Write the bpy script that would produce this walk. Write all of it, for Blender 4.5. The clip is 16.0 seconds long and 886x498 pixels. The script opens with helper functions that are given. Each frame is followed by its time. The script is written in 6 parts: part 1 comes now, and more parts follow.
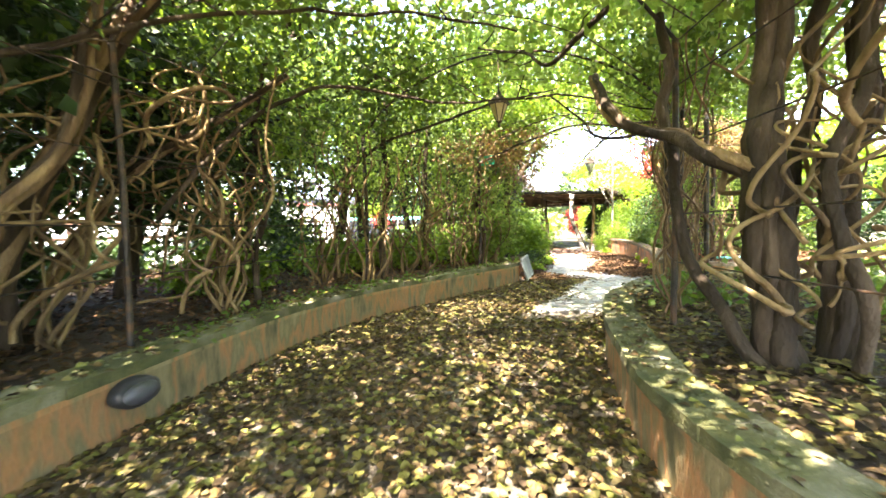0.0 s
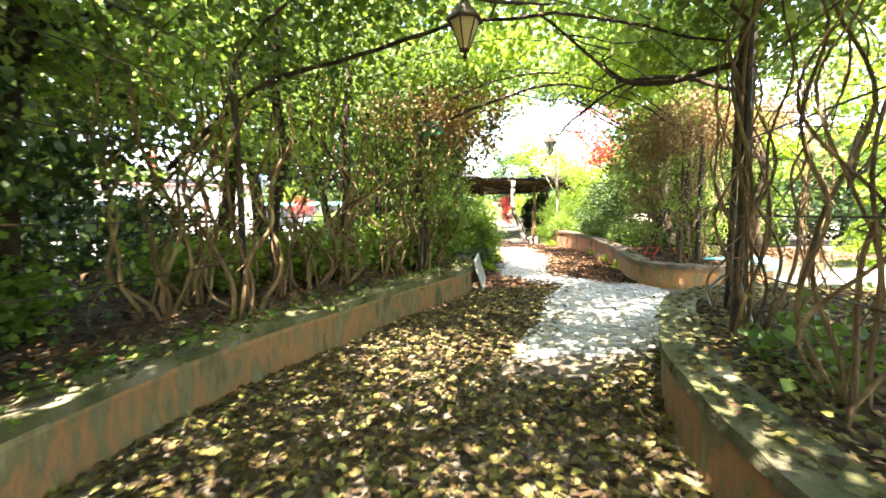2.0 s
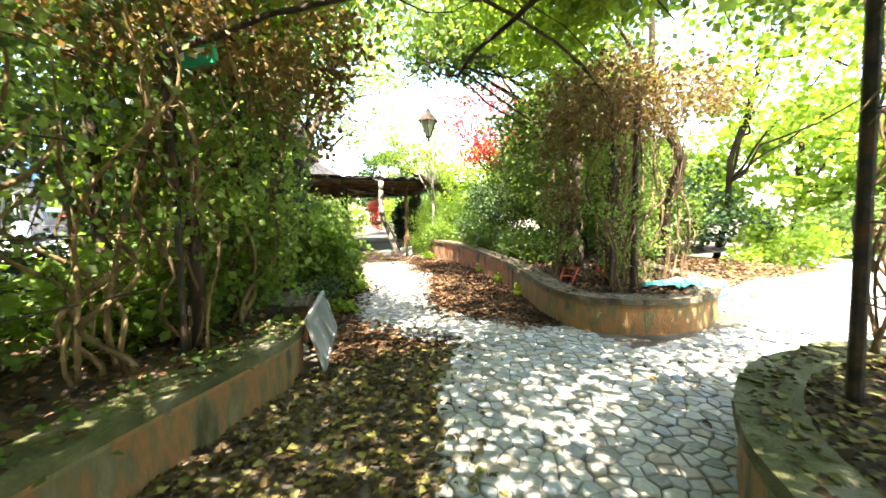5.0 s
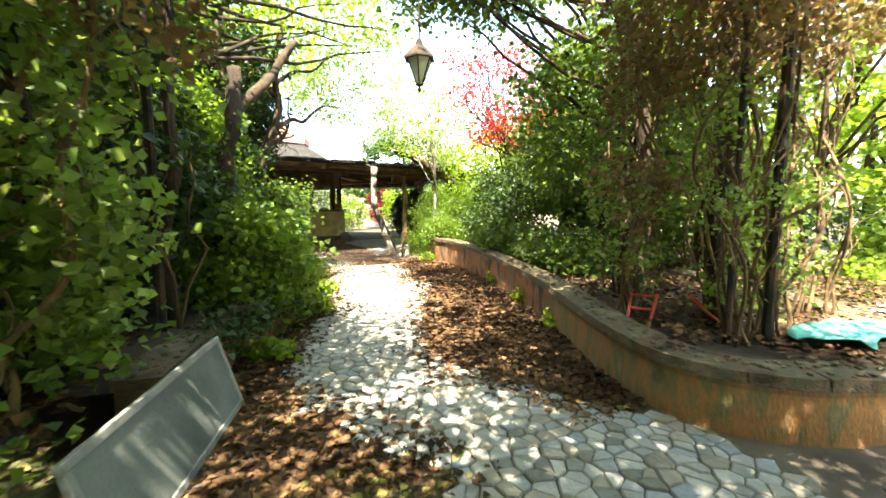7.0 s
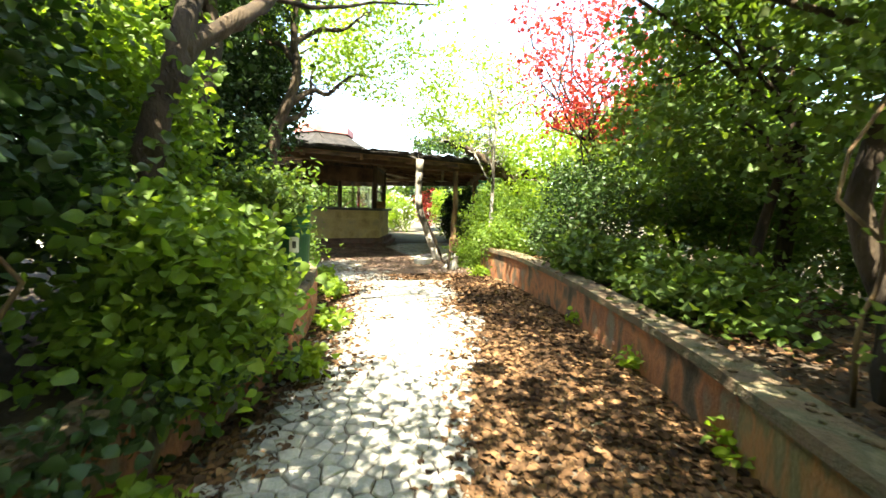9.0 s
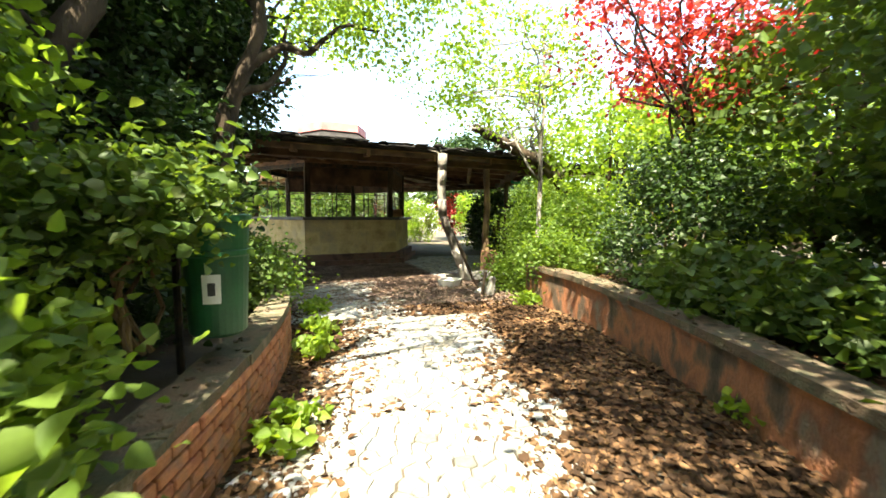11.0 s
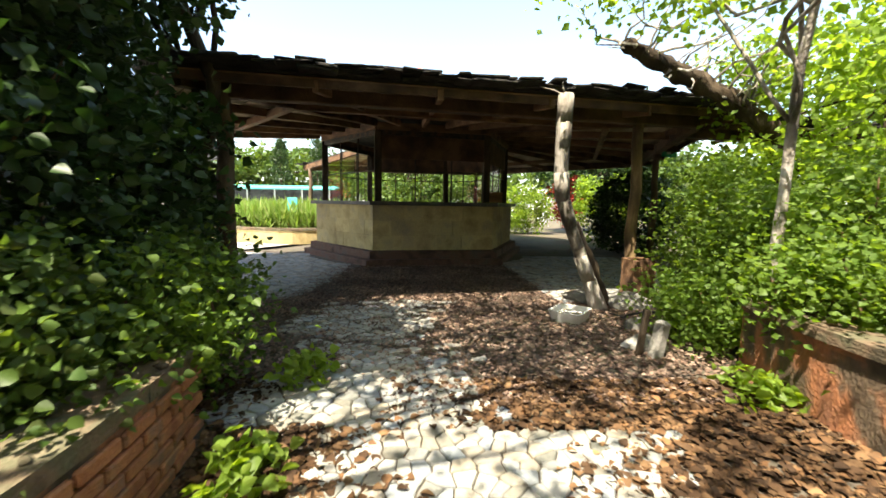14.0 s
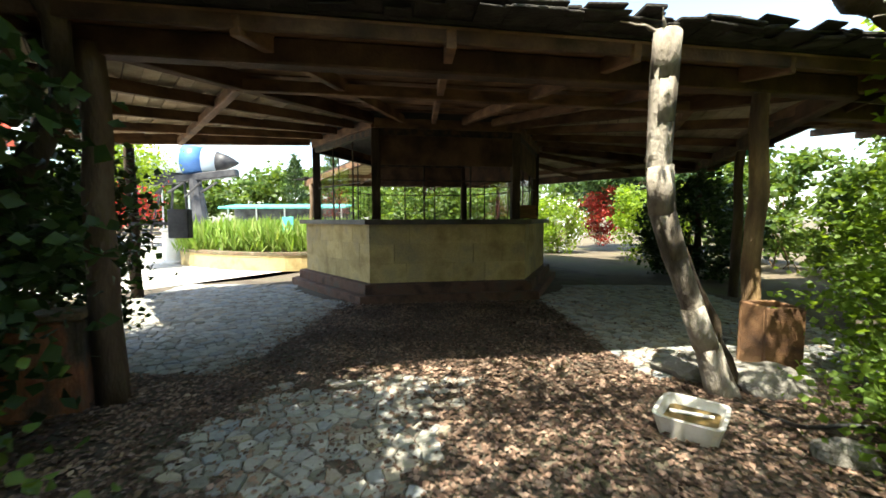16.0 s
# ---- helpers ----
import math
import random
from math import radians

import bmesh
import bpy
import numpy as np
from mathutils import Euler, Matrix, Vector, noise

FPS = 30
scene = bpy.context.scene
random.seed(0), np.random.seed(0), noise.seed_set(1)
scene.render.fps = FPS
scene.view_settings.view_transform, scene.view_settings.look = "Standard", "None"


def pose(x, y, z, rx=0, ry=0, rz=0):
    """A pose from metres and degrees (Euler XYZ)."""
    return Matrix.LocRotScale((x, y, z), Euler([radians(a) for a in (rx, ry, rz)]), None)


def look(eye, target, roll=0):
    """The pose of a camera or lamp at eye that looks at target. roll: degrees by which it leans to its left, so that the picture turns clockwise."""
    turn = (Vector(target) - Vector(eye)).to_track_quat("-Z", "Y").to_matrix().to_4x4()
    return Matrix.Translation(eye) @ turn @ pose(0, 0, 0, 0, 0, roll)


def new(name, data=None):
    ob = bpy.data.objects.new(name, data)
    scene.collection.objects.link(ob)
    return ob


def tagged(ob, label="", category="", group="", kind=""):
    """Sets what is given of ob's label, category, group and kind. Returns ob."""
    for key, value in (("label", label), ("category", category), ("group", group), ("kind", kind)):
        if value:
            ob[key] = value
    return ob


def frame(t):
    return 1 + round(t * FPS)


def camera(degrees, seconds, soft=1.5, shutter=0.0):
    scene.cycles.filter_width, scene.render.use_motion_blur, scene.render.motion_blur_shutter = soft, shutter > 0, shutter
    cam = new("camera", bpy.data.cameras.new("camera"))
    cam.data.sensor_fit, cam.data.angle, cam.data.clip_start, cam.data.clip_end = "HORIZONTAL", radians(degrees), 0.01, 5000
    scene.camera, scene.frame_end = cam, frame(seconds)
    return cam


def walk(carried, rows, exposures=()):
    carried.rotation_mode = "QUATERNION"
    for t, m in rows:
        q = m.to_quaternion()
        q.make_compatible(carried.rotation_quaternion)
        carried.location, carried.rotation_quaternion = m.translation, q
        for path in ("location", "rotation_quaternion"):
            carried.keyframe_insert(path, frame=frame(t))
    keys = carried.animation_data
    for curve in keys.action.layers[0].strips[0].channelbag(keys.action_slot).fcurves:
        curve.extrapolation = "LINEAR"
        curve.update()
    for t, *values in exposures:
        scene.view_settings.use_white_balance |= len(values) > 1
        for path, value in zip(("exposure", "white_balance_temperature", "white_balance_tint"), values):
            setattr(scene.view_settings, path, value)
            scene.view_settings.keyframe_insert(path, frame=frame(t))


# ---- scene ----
cam = camera(93.65, 16.0, soft=1.6, shutter=0.3)
ROWS = [
    (0.0, -0.000, -0.000, 1.284, 0.00, -3.06, 1.27),
    (0.5, -0.024, 0.640, 1.298, -2.59, -3.24, 1.27),
    (1.0, -0.029, 1.271, 1.313, -3.52, -3.50, 1.42),
    (1.5, -0.031, 1.863, 1.347, -4.17, -4.11, 0.42),
    (2.0, -0.003, 2.444, 1.380, -9.86, -5.09, 0.59),
    (2.5, 0.081, 2.968, 1.395, -11.41, -4.07, 0.88),
    (3.0, 0.222, 3.475, 1.406, -18.60, -4.94, 0.80),
    (3.5, 0.420, 3.965, 1.445, -25.04, -3.20, 0.46),
    (4.0, 0.659, 4.452, 1.485, -25.27, -2.59, 0.03),
    (4.5, 0.884, 4.928, 1.466, -28.20, -3.96, 0.70),
    (5.0, 1.146, 5.454, 1.453, -27.42, -4.79, 1.08),
    (5.5, 1.435, 5.973, 1.424, -27.18, -4.99, 0.42),
    (6.0, 1.737, 6.487, 1.407, -26.93, -5.18, 0.18),
    (6.5, 2.042, 7.001, 1.405, -26.69, -5.38, 0.11),
    (7.0, 2.336, 7.518, 1.414, -26.45, -5.57, 0.15),
    (7.5, 2.608, 8.043, 1.424, -26.20, -5.77, 0.35),
    (8.0, 2.846, 8.579, 1.413, -24.79, -5.55, -0.49),
    (8.5, 3.048, 9.111, 1.420, -22.84, -6.11, -0.79),
    (9.0, 3.229, 9.662, 1.424, -19.37, -5.43, -1.83),
    (9.5, 3.392, 10.217, 1.413, -18.59, -5.19, -0.71),
    (10.0, 3.545, 10.776, 1.406, -17.81, -4.96, -0.29),
    (10.5, 3.696, 11.336, 1.408, -17.03, -4.72, -0.17),
    (11.0, 3.853, 11.897, 1.417, -16.25, -4.49, -0.22),
    (11.5, 4.024, 12.457, 1.425, -15.47, -4.25, -0.49),
    (12.0, 4.216, 13.016, 1.404, -15.85, -4.44, 0.06),
    (12.5, 4.405, 13.538, 1.388, -11.68, -4.65, -1.00),
    (13.0, 4.537, 14.049, 1.369, -6.56, -5.06, -1.59),
    (13.5, 4.614, 14.580, 1.364, -5.38, -6.95, -0.18),
    (14.0, 4.703, 15.134, 1.366, -1.25, -6.30, -0.93),
    (14.5, 4.736, 15.667, 1.376, -1.21, -5.70, 0.15),
    (15.0, 4.763, 16.214, 1.375, 0.86, -5.60, 0.68),
    (15.5, 4.774, 16.721, 1.370, 2.07, -4.73, 0.18),
    (16.0, 4.779, 17.257, 1.383, 1.35, -4.06, 0.11),
]
EXPOSURES = [(0.0, 4.2, 7000, 17), (2.0, 3.95, 6800, 17), (3.0, 3.64, 6800, 15), (4.0, 3.48, 6800, 12), (5.2, 3.42, 6900, 9), (7.5, 3.08, 7450, 4), (9.2, 3.0, 7350, 3), (11.5, 2.42, 7300, 5), (13.0, 2.02, 7250, 6), (14.5, 2.0, 7150, 8), (16.0, 2.15, 6950, 4)]
walk(cam, [(t, pose(x, y, z, 90 + pitch, roll, yaw)) for t, x, y, z, yaw, pitch, roll in ROWS], EXPOSURES)

# ---- world and sun ----
SUN_TO = Vector((-0.50, -0.86, 1.95)).normalized()
world = bpy.data.worlds.new("sky")
scene.world = world
world.use_nodes = True
wn = world.node_tree.nodes
sky = wn.new("ShaderNodeTexSky")
sky.sky_type = "NISHITA"
sky.sun_disc = False
sky.sun_elevation = math.asin(SUN_TO.z)
sky.sun_rotation = math.atan2(SUN_TO.x, SUN_TO.y)
sky.dust_density = 1.6
sky.ozone_density = 1.0
world.node_tree.links.new(sky.outputs[0], wn["Background"].inputs[0])
wn["Background"].inputs[1].default_value = 0.15
sun = new("sun", bpy.data.lights.new("sun", "SUN"))
sun.data.energy = 5.0
sun.data.angle = radians(0.53)
sun.data.color = (1.0, 0.94, 0.84)
sun.matrix_world = look(SUN_TO * 60, (0, 0, 0))

# ---- materials ----


def material(name, colors, rough=0.8, scale=3.0, fine=40.0, bump=0.3, metal=0.0, grain=0.25, stretch=(1, 1, 1), spec=0.3, wear=None):
    """Two scales of variation: colours mixed by broad noise, grain by fine noise, relief by both."""
    m = bpy.data.materials.new(name)
    m.use_nodes = True
    nt = m.node_tree
    n, l = nt.nodes, nt.links
    b = n["Principled BSDF"]
    geo = n.new("ShaderNodeNewGeometry")
    mp = n.new("ShaderNodeMapping")
    mp.inputs["Scale"].default_value = stretch
    l.new(geo.outputs["Position"], mp.inputs["Vector"])
    big = n.new("ShaderNodeTexNoise")
    big.inputs["Scale"].default_value = scale
    big.inputs["Detail"].default_value = 5
    sm = n.new("ShaderNodeTexNoise")
    sm.inputs["Scale"].default_value = fine
    sm.inputs["Detail"].default_value = 4
    for t in (big, sm):
        l.new(mp.outputs[0], t.inputs["Vector"])
    ramp = n.new("ShaderNodeValToRGB")
    e = ramp.color_ramp.elements
    k = len(colors)
    while len(e) < k:
        e.new(0.5)
    for i, c in enumerate(colors):
        e[i].position = 0.32 + 0.36 * i / max(1, k - 1)
        e[i].color = (*c, 1)
    l.new(big.outputs["Fac"], ramp.inputs[0])
    mul = n.new("ShaderNodeMix")
    mul.data_type = "RGBA"
    mul.blend_type = "OVERLAY"
    mul.inputs["Factor"].default_value = grain
    l.new(ramp.outputs[0], mul.inputs["A"])
    l.new(sm.outputs["Fac"], mul.inputs["B"])
    info = n.new("ShaderNodeObjectInfo")
    hsv = n.new("ShaderNodeHueSaturation")
    mr = n.new("ShaderNodeMapRange")
    mr.inputs["To Min"].default_value, mr.inputs["To Max"].default_value = 0.82, 1.18
    l.new(info.outputs["Random"], mr.inputs["Value"])
    l.new(mr.outputs[0], hsv.inputs["Value"])
    l.new(mul.outputs["Result"], hsv.inputs["Color"])
    l.new(hsv.outputs[0], b.inputs["Base Color"])
    bp = n.new("ShaderNodeBump")
    bp.inputs["Strength"].default_value = bump
    bp.inputs["Distance"].default_value = 0.02
    l.new(sm.outputs["Fac"], bp.inputs["Height"])
    l.new(bp.outputs[0], b.inputs["Normal"])
    b.inputs["Roughness"].default_value = rough
    b.inputs["Metallic"].default_value = metal
    b.inputs["Specular IOR Level"].default_value = spec
    return m


def islands(name, colors, rough=0.6, passing=0.0, tint=(1, 1, 1), spec=0.3, bump=0.0, blotch=0.0):
    """Leaves, stones, chips: a colour for each loose piece of a mesh; passing: how much light passes."""
    m = bpy.data.materials.new(name)
    m.use_nodes = True
    nt = m.node_tree
    n, l = nt.nodes, nt.links
    b = n["Principled BSDF"]
    geo = n.new("ShaderNodeNewGeometry")
    ramp = n.new("ShaderNodeValToRGB")
    e = ramp.color_ramp.elements
    while len(e) < len(colors):
        e.new(0.5)
    for i, c in enumerate(colors):
        e[i].position = i / max(1, len(colors) - 1)
        e[i].color = (*c, 1)
    l.new(geo.outputs["Random Per Island"], ramp.inputs[0])
    ns = n.new("ShaderNodeTexNoise")
    ns.inputs["Scale"].default_value = 30
    l.new(geo.outputs["Position"], ns.inputs["Vector"])
    mx = n.new("ShaderNodeMix")
    mx.data_type = "RGBA"
    mx.blend_type = "OVERLAY"
    mx.inputs["Factor"].default_value = 0.25
    l.new(ramp.outputs[0], mx.inputs["A"])
    l.new(ns.outputs["Fac"], mx.inputs["B"])
    l.new(mx.outputs["Result"], b.inputs["Base Color"])
    if blotch:
        # broad drifts of darker and slightly lighter tone
        big = n.new("ShaderNodeTexNoise")
        big.inputs["Scale"].default_value = 1.7
        big.inputs["Detail"].default_value = 5
        l.new(geo.outputs["Position"], big.inputs["Vector"])
        span = n.new("ShaderNodeMapRange")
        span.inputs["From Min"].default_value = 0.40
        span.inputs["From Max"].default_value = 0.62
        span.inputs["To Min"].default_value = 1.0 - blotch
        span.inputs["To Max"].default_value = 1.15
        l.new(big.outputs["Fac"], span.inputs["Value"])
        blotched = n.new("ShaderNodeMix")
        blotched.data_type = "RGBA"
        blotched.blend_type = "MULTIPLY"
        blotched.inputs["Factor"].default_value = 1.0
        l.new(mx.outputs["Result"], blotched.inputs["A"])
        l.new(span.outputs["Result"], blotched.inputs["B"])
        l.new(blotched.outputs["Result"], b.inputs["Base Color"])
    b.inputs["Roughness"].default_value = rough
    b.inputs["Specular IOR Level"].default_value = spec
    if bump:
        bp = n.new("ShaderNodeBump")
        bp.inputs["Strength"].default_value = bump
        bp.inputs["Distance"].default_value = 0.02
        l.new(ns.outputs["Fac"], bp.inputs["Height"])
        l.new(bp.outputs[0], b.inputs["Normal"])
    if passing:
        tr = n.new("ShaderNodeBsdfTranslucent")
        tn = n.new("ShaderNodeMix")
        tn.data_type = "RGBA"
        tn.blend_type = "MULTIPLY"
        tn.inputs["Factor"].default_value = 1.0
        l.new(mx.outputs["Result"], tn.inputs["A"])
        tn.inputs["B"].default_value = (*tint, 1)
        l.new(tn.outputs["Result"], tr.inputs["Color"])
        mix = n.new("ShaderNodeMixShader")
        mix.inputs[0].default_value = passing
        l.new(b.outputs[0], mix.inputs[1])
        l.new(tr.outputs[0], mix.inputs[2])
        l.new(mix.outputs[0], n["Material Output"].inputs[0])
    return m


M_SOIL = material("soil", [(0.035, 0.026, 0.018), (0.07, 0.05, 0.033), (0.10, 0.075, 0.05)], 0.95, 2.0, 60, 0.8)
M_GROUND = material("earth", [(0.06, 0.05, 0.035), (0.11, 0.09, 0.065), (0.10, 0.10, 0.05)], 0.95, 0.5, 40, 0.7)
M_PALE = material("pale_paving", [(0.42, 0.40, 0.36), (0.5, 0.48, 0.44)], 0.85, 1.0, 30, 0.4)
M_JOINT = material("joint_earth", [(0.055, 0.045, 0.033), (0.10, 0.083, 0.063), (0.075, 0.075, 0.045)], 0.95, 1.4, 70, 0.6)
M_PLASTER = material("stained_render", [(0.07, 0.064, 0.028), (0.17, 0.13, 0.06), (0.29, 0.135, 0.052), (0.14, 0.118, 0.054), (0.22, 0.17, 0.085)], 0.9, 3.2, 45, 0.6, stretch=(1.5, 1.5, 0.5))
M_OCHRE = material("terracotta_render", [(0.045, 0.036, 0.024), (0.11, 0.075, 0.048), (0.30, 0.12, 0.055), (0.18, 0.08, 0.043), (0.15, 0.125, 0.09)], 0.9, 2.6, 45, 0.7, stretch=(1.2, 1.2, 0.7))
M_CAP = material("mossy_coping", [(0.04, 0.045, 0.016), (0.085, 0.085, 0.032), (0.16, 0.145, 0.095)], 0.95, 3.5, 60, 0.8)
M_CAP_RED = material("worn_terracotta_coping", [(0.06, 0.048, 0.03), (0.14, 0.095, 0.06), (0.09, 0.085, 0.05), (0.20, 0.15, 0.10)], 0.95, 4.0, 60, 0.8)
M_BRICK = material("orange_brick", [(0.25, 0.09, 0.045), (0.40, 0.16, 0.07), (0.22, 0.12, 0.075)], 0.9, 9.0, 80, 0.6)
M_BARK = material("vine_bark", [(0.05, 0.03, 0.017), (0.13, 0.083, 0.042), (0.26, 0.175, 0.085)], 0.95, 6.0, 60, 1.0, stretch=(1, 1, 0.25))
M_VINE = material("young_vine_bark", [(0.065, 0.04, 0.018), (0.15, 0.098, 0.042), (0.235, 0.165, 0.075)], 0.9, 7.0, 70, 0.7, stretch=(1, 1, 0.4))
M_DARKBARK = material("dark_bark", [(0.016, 0.011, 0.007), (0.038, 0.026, 0.015), (0.078, 0.055, 0.034)], 0.95, 5.0, 50, 1.0, stretch=(1, 1, 0.3))
M_PALEBARK = material("weathered_grey_wood", [(0.07, 0.057, 0.045), (0.24, 0.21, 0.175), (0.38, 0.345, 0.30), (0.18, 0.15, 0.12)], 0.9, 4.0, 45, 1.0, stretch=(1, 1, 0.45))
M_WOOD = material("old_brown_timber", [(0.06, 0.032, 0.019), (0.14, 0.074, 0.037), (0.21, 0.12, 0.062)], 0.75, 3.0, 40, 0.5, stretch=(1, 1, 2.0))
# dark brown timber; at the canopy's eave its tone includes shade
M_WOOD_DARK = material("dark_brown_timber", [(0.03, 0.018, 0.012), (0.075, 0.04, 0.022), (0.12, 0.068, 0.038)], 0.8, 3.0, 40, 0.5)
M_FASCIA = material("reddish_fascia_board", [(0.10, 0.048, 0.026), (0.18, 0.085, 0.04), (0.24, 0.115, 0.052)], 0.75, 2.5, 40, 0.5, stretch=(0.6, 0.6, 4))
M_LOG = material("weathered_log", [(0.045, 0.03, 0.02), (0.10, 0.065, 0.04), (0.16, 0.115, 0.075)], 0.85, 4.0, 45, 0.8, stretch=(1, 1, 0.3))
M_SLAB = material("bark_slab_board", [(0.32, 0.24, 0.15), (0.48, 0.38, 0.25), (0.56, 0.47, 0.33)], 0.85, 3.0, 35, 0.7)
M_SHINGLE = material("ragged_slate", [(0.012, 0.011, 0.01), (0.025, 0.022, 0.019), (0.042, 0.038, 0.033)], 0.8, 6.0, 40, 0.8)
M_IRON = material("dark_iron", [(0.02, 0.02, 0.02), (0.045, 0.038, 0.03), (0.10, 0.055, 0.03)], 0.65, 8.0, 60, 0.3, metal=0.6)
M_STONEWALL = material("yellow_limestone", [(0.27, 0.20, 0.085), (0.42, 0.325, 0.15), (0.31, 0.255, 0.15)], 0.85, 2.5, 30, 0.5)
M_PLINTH = material("brick_plinth", [(0.05, 0.03, 0.022), (0.11, 0.06, 0.042), (0.085, 0.065, 0.05)], 0.9, 4.0, 40, 0.6)
M_COUNTER = material("dark_counter_slab", [(0.05, 0.045, 0.042), (0.10, 0.09, 0.085)], 0.55, 5.0, 60, 0.2)
M_GREENBIN = material("green_plastic", [(0.006, 0.055, 0.02), (0.01, 0.085, 0.03)], 0.45, 4.0, 50, 0.1, spec=0.5)
M_WHITE = material("off_white_paint", [(0.62, 0.62, 0.60), (0.76, 0.76, 0.73)], 0.5, 4.0, 60, 0.1)
M_CERAMIC = material("white_ceramic", [(0.66, 0.64, 0.58), (0.78, 0.77, 0.72)], 0.25, 6.0, 60, 0.1, spec=0.5)
M_DIRT = material("wet_dirt", [(0.08, 0.055, 0.02), (0.18, 0.12, 0.04)], 0.6, 12.0, 60, 0.4)
M_PANEL = material("grey_metal_sheet", [(0.07, 0.085, 0.08), (0.11, 0.125, 0.12), (0.15, 0.165, 0.155)], 0.6, 3.0, 50, 0.2)
M_FRAME = material("pale_metal_frame", [(0.16, 0.165, 0.16), (0.30, 0.30, 0.285)], 0.5, 6.0, 50, 0.2, metal=0.3)
M_RED = material("faded_red_paint", [(0.45, 0.05, 0.03), (0.62, 0.10, 0.06)], 0.5, 5.0, 50, 0.2)
M_TARP = material("teal_tarpaulin", [(0.06, 0.30, 0.28), (0.14, 0.45, 0.42)], 0.6, 6.0, 30, 0.4)
M_SIGN = material("green_sign_plastic", [(0.02, 0.30, 0.17), (0.03, 0.36, 0.21)], 0.5, 4.0, 40, 0.05)
M_STONE = material("grey_boulder", [(0.09, 0.085, 0.075), (0.19, 0.18, 0.16), (0.28, 0.265, 0.235)], 0.9, 5.0, 50, 0.8)
M_CEMENT = material("cement_block", [(0.26, 0.25, 0.23), (0.40, 0.39, 0.36)], 0.9, 5.0, 50, 0.5)
M_HOSE = material("black_rubber", [(0.012, 0.012, 0.012), (0.03, 0.03, 0.03)], 0.5, 8.0, 60, 0.1)
M_AMBER = material("amber_lamp_glass", [(0.55, 0.42, 0.16), (0.66, 0.55, 0.28)], 0.35, 6.0, 40, 0.1)
M_FROST = material("frosted_lamp_glass", [(0.55, 0.55, 0.48), (0.7, 0.7, 0.62)], 0.3, 6.0, 40, 0.1)
M_PINK = material("faded_red_sheet_roof", [(0.42, 0.14, 0.12), (0.55, 0.22, 0.19)], 0.7, 3.0, 40, 0.3)
M_JETWHITE = material("pale_blue_painted_metal", [(0.45, 0.55, 0.66), (0.62, 0.68, 0.74)], 0.4, 1.5, 20, 0.1)
M_JETBLUE = material("deep_blue_painted_metal", [(0.05, 0.14, 0.38), (0.08, 0.19, 0.45)], 0.4, 1.5, 20, 0.1)
M_DARKMETAL = material("dark_machine_metal", [(0.03, 0.03, 0.035), (0.09, 0.09, 0.095)], 0.55, 2.0, 30, 0.2, metal=0.4)
M_TEAL = material("teal_painted_metal", [(0.06, 0.36, 0.32), (0.10, 0.45, 0.40)], 0.5, 2.0, 30, 0.1)
M_PAVE = islands("pale_flagstone", [(0.17, 0.17, 0.15), (0.27, 0.265, 0.24), (0.34, 0.33, 0.29), (0.21, 0.23, 0.24), (0.30, 0.26, 0.20), (0.13, 0.13, 0.11)], 0.75, bump=0.5)
M_PAVE_ONE = material("pale_flagstone_single", [(0.18, 0.18, 0.16), (0.27, 0.26, 0.235), (0.33, 0.31, 0.27)], 0.75, 7.0, 50, 0.5)
M_LITTER = islands("fallen_leaves_fresh", [(0.022, 0.015, 0.009), (0.045, 0.03, 0.015), (0.16, 0.14, 0.035), (0.05, 0.032, 0.016), (0.028, 0.019, 0.011), (0.15, 0.095, 0.035), (0.03, 0.022, 0.013), (0.15, 0.155, 0.04), (0.06, 0.038, 0.018), (0.035, 0.024, 0.013), (0.21, 0.18, 0.065)], 0.85, spec=0.12)
M_LITTER_DRY = islands("fallen_leaves_dry", [(0.04, 0.025, 0.015), (0.10, 0.055, 0.028), (0.18, 0.095, 0.045), (0.06, 0.035, 0.02), (0.24, 0.14, 0.07), (0.07, 0.04, 0.022), (0.05, 0.03, 0.018)], 0.85, spec=0.12, blotch=0.6)
M_CHIPS = islands("dry_leaf_crumbs", [(0.07, 0.042, 0.03), (0.17, 0.105, 0.075), (0.28, 0.185, 0.135), (0.10, 0.06, 0.042), (0.36, 0.26, 0.20), (0.13, 0.08, 0.055), (0.06, 0.038, 0.028)], 0.75, blotch=0.45)
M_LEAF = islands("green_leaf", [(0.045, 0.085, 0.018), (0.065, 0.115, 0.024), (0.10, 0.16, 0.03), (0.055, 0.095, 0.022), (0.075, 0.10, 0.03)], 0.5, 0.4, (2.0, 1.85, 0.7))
M_LEAF_LIGHT = islands("light_green_leaf", [(0.11, 0.18, 0.025), (0.15, 0.235, 0.035), (0.20, 0.28, 0.05), (0.12, 0.19, 0.03)], 0.5, 0.55, (2.1, 1.95, 0.75))
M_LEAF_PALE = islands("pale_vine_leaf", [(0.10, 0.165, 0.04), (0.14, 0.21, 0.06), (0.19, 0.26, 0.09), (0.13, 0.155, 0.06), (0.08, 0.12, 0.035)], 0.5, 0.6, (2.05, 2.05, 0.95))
# brighter copy of the green leaf, with sunlight put into its colour
M_LEAF_SUN = islands("sunlit_green_leaf", [(0.075, 0.13, 0.022), (0.10, 0.17, 0.03), (0.14, 0.215, 0.04), (0.085, 0.14, 0.028)], 0.5, 0.5, (2.0, 1.9, 0.7))
# naturally dark greens, also used to paint shade into trees and hedges
M_LEAF_DARK = islands("dark_and_shaded_leaf", [(0.02, 0.04, 0.012), (0.032, 0.062, 0.017), (0.05, 0.085, 0.022)], 0.45, 0.22, (1.3, 1.6, 0.6))
